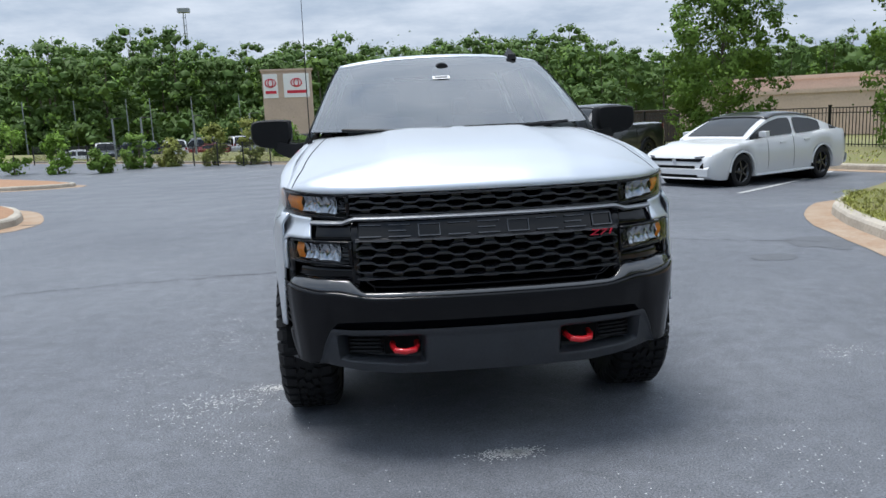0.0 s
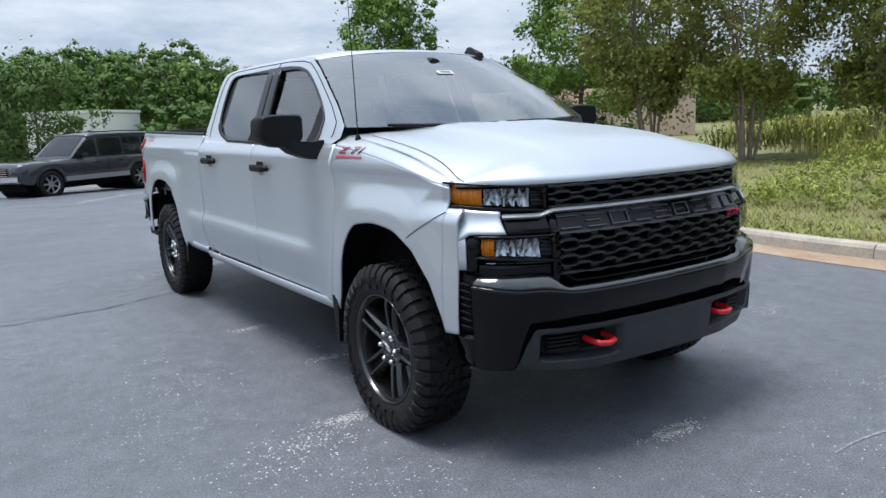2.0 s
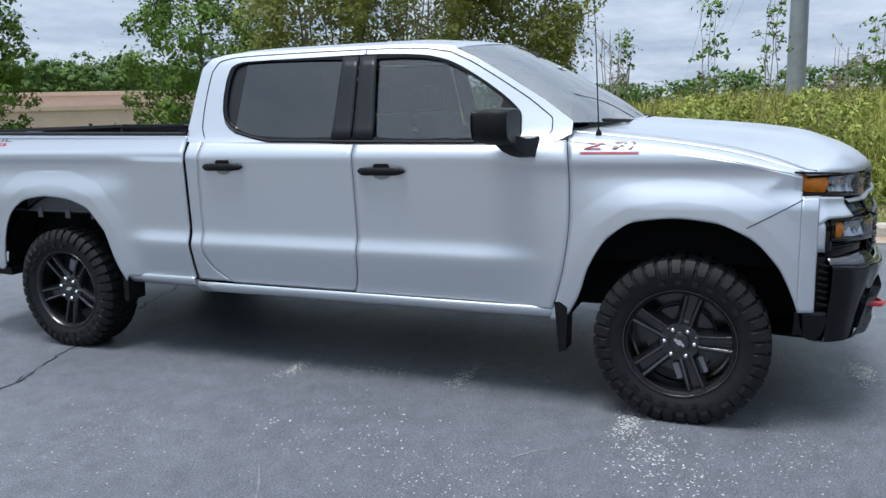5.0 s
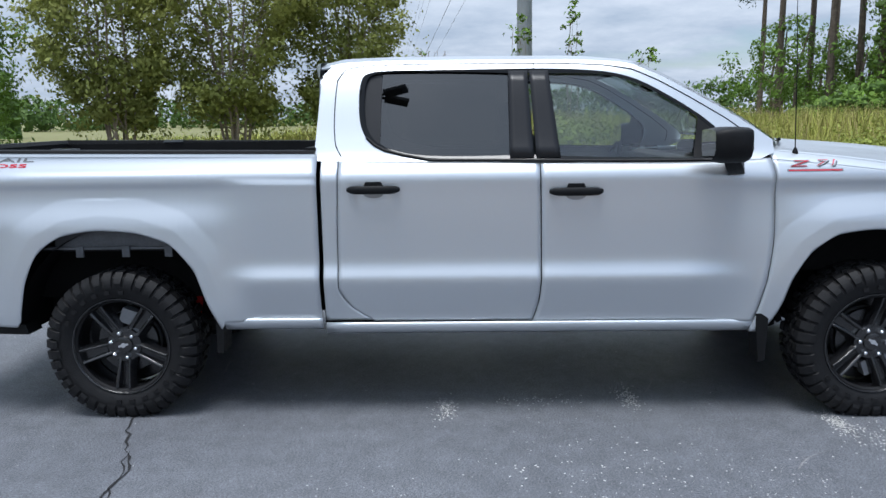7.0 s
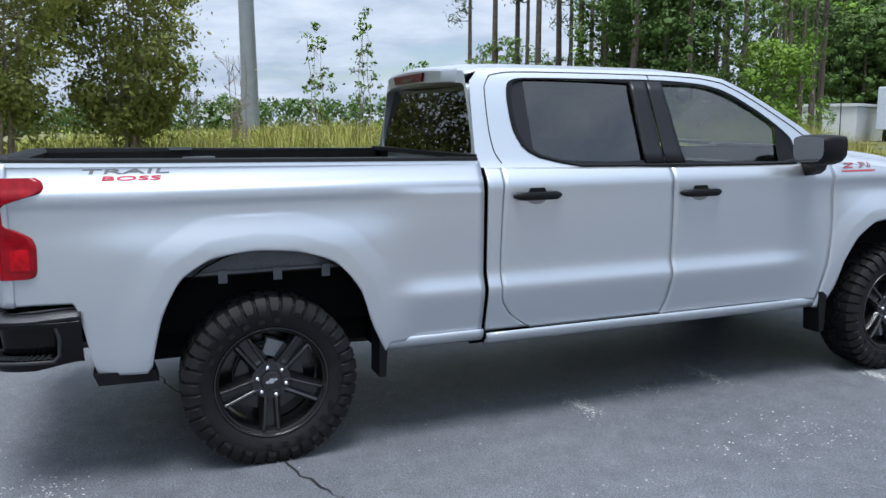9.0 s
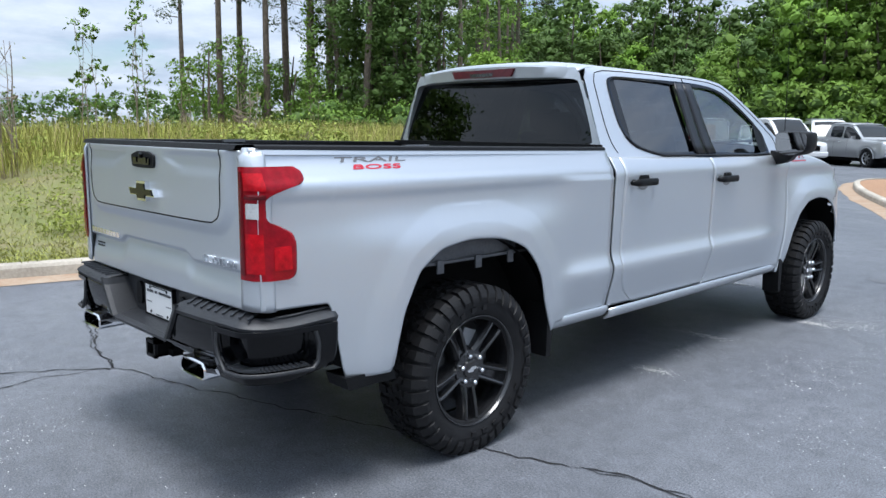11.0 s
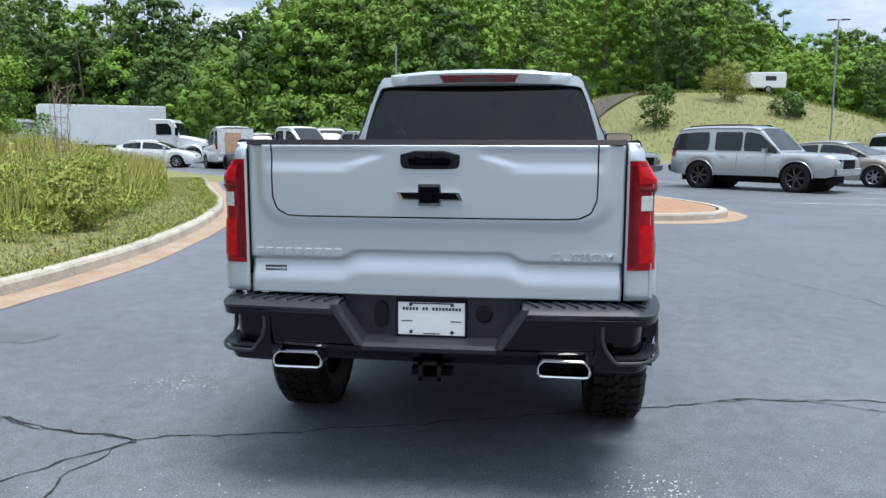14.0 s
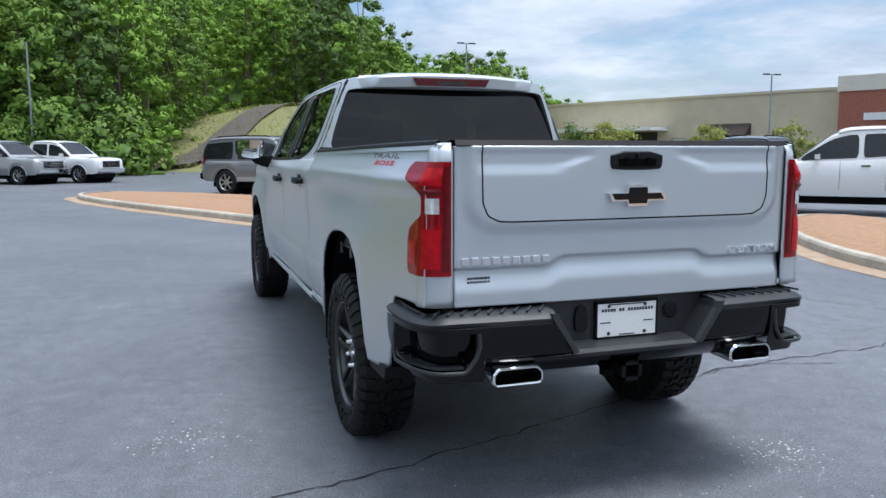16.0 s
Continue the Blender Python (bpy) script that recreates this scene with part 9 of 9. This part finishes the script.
tr = thing("box_trailer", "long white box trailer by the woods", "trailer", pose(*polar(148.2, 64, (-0.46, 6.18)), 0.0, 0, 0, 40))
M["trailer_white"] = material("trailer_panel", (0.62, 0.66, 0.70), 0.5, vary=0.06, scale=2)
bevel(part("cargo_box", box(-5.2, 3.4, -1.27, 1.27, 1.1, 4.0), "trailer_white", tr, smooth=False), 0.04)
part("trailer_ribbing", join(*[box(-5.2 + 0.6 * k, -5.16 + 0.6 * k, -1.285, -1.265, 1.15, 3.95) for k in range(15)], *[box(-5.2 + 0.6 * k, -5.16 + 0.6 * k, 1.265, 1.285, 1.15, 3.95) for k in range(15)]), "trailer_white", tr, smooth=False, kind="stuff")
for x in (-4.2, -3.0):
    for s in (-1, 1):
        simple_wheel(tr, x, s * 1.0, 0.5, 0.5, "steel")
part("landing_leg", box(2.0, 2.2, -0.8, 0.8, 0.0, 1.1), "dark", tr, smooth=False)
rv = thing("camper_trailer", "white camper trailer on the grassy hill", "trailer", pose(*polar(-165.2, 86, (0, 6.2)), far_z(*polar(-165.2, 86, (0, 6.2))) + 0.1, 0, 0, 10))
bevel(part("camper_body", prism([(-1.8, 0.5), (1.6, 0.5), (1.9, 1.0), (1.8, 2.0), (-1.8, 2.05), (-1.9, 1.4)], "y", -0.95, 0.95), "white_paint", rv, smooth=False), 0.08)
for s in (-1, 1):
    part("camper_window", box(-0.8, 0.3, s * 0.95 - 0.01, s * 0.95 + 0.01, 1.2, 1.65), "car_glass", rv, smooth=False)
    simple_wheel(rv, 0.0, s * 0.95, 0.35, 0.2)

# ---------------------------------------------------------------- buildings, fence, lamps, poles
M["stucco"] = material("tan_stucco", (0.50, 0.44, 0.32), 0.9, vary=0.08, scale=0.6, bump=0.15, bump_scale=20)
M["stucco_pale"] = material("cream_stucco", (0.62, 0.58, 0.50), 0.9, vary=0.08, scale=0.6)
M["stucco_pink"] = material("pale_pink_block", (0.52, 0.40, 0.32), 0.9, vary=0.08, scale=0.6)
M["brick_red"] = material("red_brick", (0.30, 0.11, 0.075), 0.9, vary=0.2, scale=4)
M["metal_white"] = material("white_metal", (0.70, 0.71, 0.70), 0.5, vary=0.05, scale=3)
M["iron"] = material("black_iron", (0.012, 0.012, 0.013), 0.45, vary=0.2)
M["galvanised"] = material("galvanised_steel", (0.26, 0.28, 0.30), 0.55, 0.3, vary=0.12, scale=2)
M["brown_wall"] = material("brown_timber_wall", (0.05, 0.036, 0.03), 0.9, vary=0.2, scale=1)
# Near-black panel colour that stands in for shade inside the store's openings.
M["opening_shade"] = material("opening_shade", (0.02, 0.02, 0.022), 0.7, vary=0.3)


def metal_fence(name, line, h, label):
    """Black bar fence: posts, rails and pickets; the pickets of a panel are one part."""
    f = thing(name, label, "fence")
    pts = resample([(p[0], p[1], 0) for p in line], int(sum((Vector(a) - Vector(b)).length for a, b in zip(line, line[1:])) / 2.3) + 1, closed=False)
    zf = lambda p: max(bank(p.x, p.y) if p.y < 9 and p.x > 8 else -9, lot_z(p.x, p.y) + 0.18) if p.y < 24 else lot_z(p.x, p.y) + 0.15
    for i, p in enumerate(pts):
        z = zf(p)
        part("post", join(box(p.x - 0.035, p.x + 0.035, p.y - 0.035, p.y + 0.035, z - 0.1, z + h + 0.06), box(p.x - 0.045, p.x + 0.045, p.y - 0.045, p.y + 0.045, z + h + 0.06, z + h + 0.09)), "iron", f, smooth=False)
        if i + 1 < len(pts):
            q = pts[i + 1]
            zq = zf(q)
            for hh in (0.12, h - 0.16, h):
                part("rail", tube([(p.x, p.y, z + hh), (q.x, q.y, zq + hh)], 0.02, 4), "iron", f, smooth=False)
            n_ = 20
            g = []
            for k in range(1, n_):
                t = k / n_
                x, y, zz = p.x + (q.x - p.x) * t, p.y + (q.y - p.y) * t, z + (zq - z) * t
                g.append(box(x - 0.009, x + 0.009, y - 0.009, y + 0.009, zz + 0.05, zz + h))
            part("picket_panel", join(*g), "iron", f, smooth=False, kind="stuff")


metal_fence("metal_fence", [(7.6, 27.5), (14.2, 17.4), (15.6, 13.0)], 1.25, "black metal bar fence behind the grass strip")
metal_fence("far_fence", [(-26, 56.0), (-15, 47.0), (-5.5, 38.5), (3.0, 31.5)], 1.25, "black metal bar fence before the far car lot")


def lamp_post(name, label, x, y, z, h, arm_az=None, heads=2, r=0.07, base=True, group=""):
    lp = thing(name, label, "lamp post", pose(x, y, z), group)
    part("pole", tube([(0, 0, 0), (0, 0, h * 0.5), (0, 0, h)], r, 10, r * 0.7), "galvanised" if heads != 4 else "iron", lp)
    if base:
        part("base", lathe([(-0.1, 0.25), (0.45, 0.25), (0.47, 0.22), (0.47, 0.02)], "z", 16), "concrete", lp)
    turns = (17, -17, 163, 197) if heads == 4 else [(arm_az or 0) + 360 * k / heads for k in range(heads)]
    for turn in turns:
        a = radians(turn)
        d = Vector((math.sin(a), math.cos(a), 0))
        hd = part("lamp_head", placed(box(-0.095, 0.095, 0.22, 0.74, -0.04, 0.04), Matrix.Translation((0, 0, h)) @ Matrix.Rotation(-a, 4, "Z")), "iron", lp, smooth=False)
        part("arm", tube([(0, 0, h - 0.02), tuple(d * 0.25 + Vector((0, 0, h)))], 0.03, 6), "iron", hd)
    return lp


lamp_post("lot_lamp", "dark car park lamp post with four flat heads", -9.7, 1.98, 0.15, 10.9, 0, 4, 0.11)
lamp_post("lot_lamp", "tall grey lamp post beside the woods", *polar(171.4, 50, (1.73, 5.82)), 0.0, 7.5, 180, 1)
lamp_post("lot_lamp", "tall dark lamp post in the rear car park", *polar(-160.6, 62, (0.3, 6.2)), 0.2, 9.6, 90, 2)
lamp_post("lot_lamp", "tall dark lamp post before the store", *polar(-138.4, 62, (1.8, 6.0)), 0.3, 6.6, 90, 2)
for k, az in enumerate((-17.4, -15.6, -12.2, -8.4)):
    lamp_post("far_lamp", "white lamp post on the far sales lot", *polar(az, 66, (-0.4, -6.3)), -1.6, 3.9, 90, 1, 0.10, True, "lamps on the far lot")
for k, az in enumerate((-22.6, -19.6, -16.4, -14.9, -12.2, -9.0)):
    x, y = polar(az, 100, (-0.4, -6.3))
    ob = thing("flag_pole", "slim grey pole before the woods", "pole", pose(x, y, -1.7), "poles by the woods")
    part("shaft", tube([(0, 0, 0), (0, 0, 6.6)], 0.09, 6, 0.06), "galvanised", ob)
# steel transmission pole and wires
px, py = polar(96.0, 47, (-4.8, 1.2))
up = thing("transmission_pole", "thick grey steel transmission pole beyond the bank", "utility pole", pose(px, py, 0.3))
part("shaft", lathe([(-0.5, 0.52), (4.0, 0.47), (12.0, 0.40), (24.0, 0.30)], "z", 20), "galvanised", up)
part("cross_arm", join(box(-2.6, 2.6, -0.12, 0.12, 18.8, 19.1), box(-2.2, 2.2, -0.12, 0.12, 22.2, 22.5)), "galvanised", up, smooth=False)
wires = thing("power_lines", "thin dark overhead wires running to the distance", "wires")
fx, fy = polar(85.5, 420, (-5, 0))
for k, (o, z) in enumerate(((-2.5, 18.6), (2.5, 18.6), (-2.1, 22.0), (2.1, 22.0), (0, 24.4), (0.6, 15.5))):
    a, b = Vector((px + 0.2 * o, py + o, z + 0.3)), Vector((fx, fy + o * 1.5, z * 0.62 + 0.5))
    part("wire", tube([a.lerp(b, t) + Vector((0, 0, -6.0 * t * (1 - t) * 2)) for t in (q / 14 for q in range(15))], 0.018, 4), "iron", wires)
tower = thing("radio_mast", "distant thin radio mast above the woods", "mast", pose(*polar(-12.1, 330, (-0.4, -6.3)), 0))
part("lattice", join(*[tube([(0.9 * math.cos(a), 0.9 * math.sin(a), 0), (0.5 * math.cos(a), 0.5 * math.sin(a), 46)], 0.14, 4) for a in (0, 2.1, 4.2)], *[box(-0.7, 0.7, -0.7, 0.7, z, z + 0.15) for z in range(4, 46, 3)], box(-2.2, 2.2, -1.5, 1.5, 45, 46.6)), "galvanised", tower, smooth=False)

# dealership block with two sign panels on the north side
sx_, sy_ = polar(-5.6, 88, (-0.4, -6.3))
sb = thing("sign_building", "tan dealership block with two white sign panels", "building", pose(sx_, sy_, -1.6, 0, 0, 6))
part("wall", box(-2.6, 2.6, -2.0, 2.0, 0, 8.4), "stucco_pink", sb, smooth=False)
part("roof", box(-2.75, 2.75, -2.15, 2.15, 8.4, 8.6), "stucco_pink", sb, smooth=False)
for x, w in ((-1.75, 0.75), (0.95, 1.35)):
    pn = part("sign_panel", box(x - w, x + w, -2.10, -2.0, 5.6, 8.1), "white_plate", sb, smooth=False)
    part("sign_shape", join(*[tube([(x + 0.55 * a_ * math.cos(t), -2.13, 7.15 + b_ * math.sin(t)) for t in (2 * math.pi * q / 20 for q in range(21))], 0.06, 4) for a_, b_ in ((1.0, 0.42), (0.45, 0.38))], box(x - w * 0.75, x + w * 0.75, -2.14, -2.1, 6.05, 6.35)), "decal_red", pn, smooth=False)


def block_building(name, label, p, q, depth, h, mat, z=0.0, openings=(), coping=0.25, base=None, top=None):
    """A long low building whose seen wall runs from p to q; openings (from, to, sill, head, material) along it, cut as recesses."""
    p, q = Vector(p), Vector(q)
    L = (q - p).length
    m = Matrix.Translation((p.x, p.y, z)) @ Matrix.Rotation(math.atan2(q.y - p.y, q.x - p.x), 4, "Z")
    b = thing(name, label, "building", m)
    cuts = sorted({0.0, L} | {o[0] for o in openings} | {o[1] for o in openings})
    for a, c in zip(cuts, cuts[1:]):
        hit = [o for o in openings if o[0] <= a + 1e-6 and o[1] >= c - 1e-6]
        if hit:
            o = hit[0]
            if o[2] > 0:
                part("wall", box(a, c, 0, 0.3, 0, o[2]), mat, b, smooth=False)
            part("wall", box(a, c, 0, 0.3, o[3], h), mat, b, smooth=False)
            part("opening", box(a, c, 0.28, 0.34, o[2], o[3]), o[4], b, smooth=False)
        else:
            part("wall", box(a, c, 0, 0.3, 0, h), mat, b, smooth=False)
    part("body", box(0, L, 0.36, depth, 0, h - 0.05), mat, b, smooth=False)
    part("coping", box(-0.15, L + 0.15, -0.15, depth + 0.15, h, h + coping), top or mat, b, smooth=False)
    if base:
        part("plinth", box(0, L, -0.06, 0.0, 0, base), "concrete", b, smooth=False)
    return b


# big-box store to the south-west
A, C = polar(-157.0, 118, (0.8, 6.3)), polar(-120, 84, (1.8, 6.0))
store = block_building("store_building", "long beige stucco store with flat roof", A, C, 30, 7.0, "stucco", 0.6, ((13, 18, 0, 3.2, "opening_shade"), (20.6, 27, 0, 3.2, "opening_shade"), (34, 38.7, 0.5, 2.6, "opening_shade"), (29, 31, 0, 2.4, "metal_white")), 0.3)
wing = block_building("store_brick_wing", "red brick wing of the store with a pale coping", Vector(A).lerp(Vector(C), 0.692) + Vector((1.4, 0.55)), Vector(C) + Vector((1.4, 0.55)), 16, 6.7, "brick_red", 0.6, (), 1.5, None, "stucco_pale")
part("sign_bar", box(2.5, 6.0, -0.2, 0.0, 3.8, 4.5), "metal_white", wing, smooth=False)
part("canopy", box(12, 28.5, -3.5, 0, 3.3, 3.7), "metal_white", store, smooth=False)
part("awning", prism([(-1.4, 2.6), (0.0, 3.9), (0.0, 2.6)], "x", 33.5, 39.2), "brown_wall", store, smooth=False)
for k, (az, d, s) in enumerate(((-149.5, 74, 1.6), (-148.2, 76, 1.5), (-142.3, 70, 1.5), (-137.2, 66, 1.4), (-155.8, 82, 1.7), (-154.2, 82, 1.7), (-151.6, 80, 1.8))):
    limb_tree("store_shrub", "round green tree before the store", *polar(az, d, (1.5, 6.0)), 0.4, s * 2.0, s, "leaf_olive" if k < 4 else "leaf_deep", low=0.15, seed=140 + k, clumps=26, per=90, size=0.11, lobe=0.34, trunk_r=0.06, group="shrubs by the store")
# tan retaining building and brown wall to the north-east
block_building("back_store", "long pale pink block building beyond the fence", polar(21.4, 78, (-0.4, -6.3)), polar(47, 74, (-0.4, -6.3)), 40, 3.6, "stucco_pink", -1.6, (), 0.35)
block_building("back_store_upper", "taller pale block behind the long building", polar(24.2, 96, (-0.4, -6.3)), polar(50, 92, (-0.4, -6.3)), 30, 5.2, "stucco_pink", -1.6, (), 0.4)
block_building("brown_wall_block", "dark brown timber wall beyond the fence", polar(13.5, 76, (-0.4, -6.3)), polar(21.0, 70, (-0.4, -6.3)), 3, 2.6, "brown_wall", -1.6, (), 0.1)
block_building("far_shop", "small white shop on the far lot", polar(4.2, 96, (-0.4, -6.3)), polar(8.6, 92, (-0.4, -6.3)), 10, 5.0, "metal_white", -1.6, ((2, 4, 0.5, 2.5, "car_glass"),), 0.3)
# shed roof seen over the mirror, east side
sh = block_building("metal_shed", "pale metal shed among the trees", polar(135.7, 62, (-4.5, 2.6)), polar(139.2, 61, (-4.5, 2.6)), 8, 2.5, "metal_white", 0.2, (), 0.2)
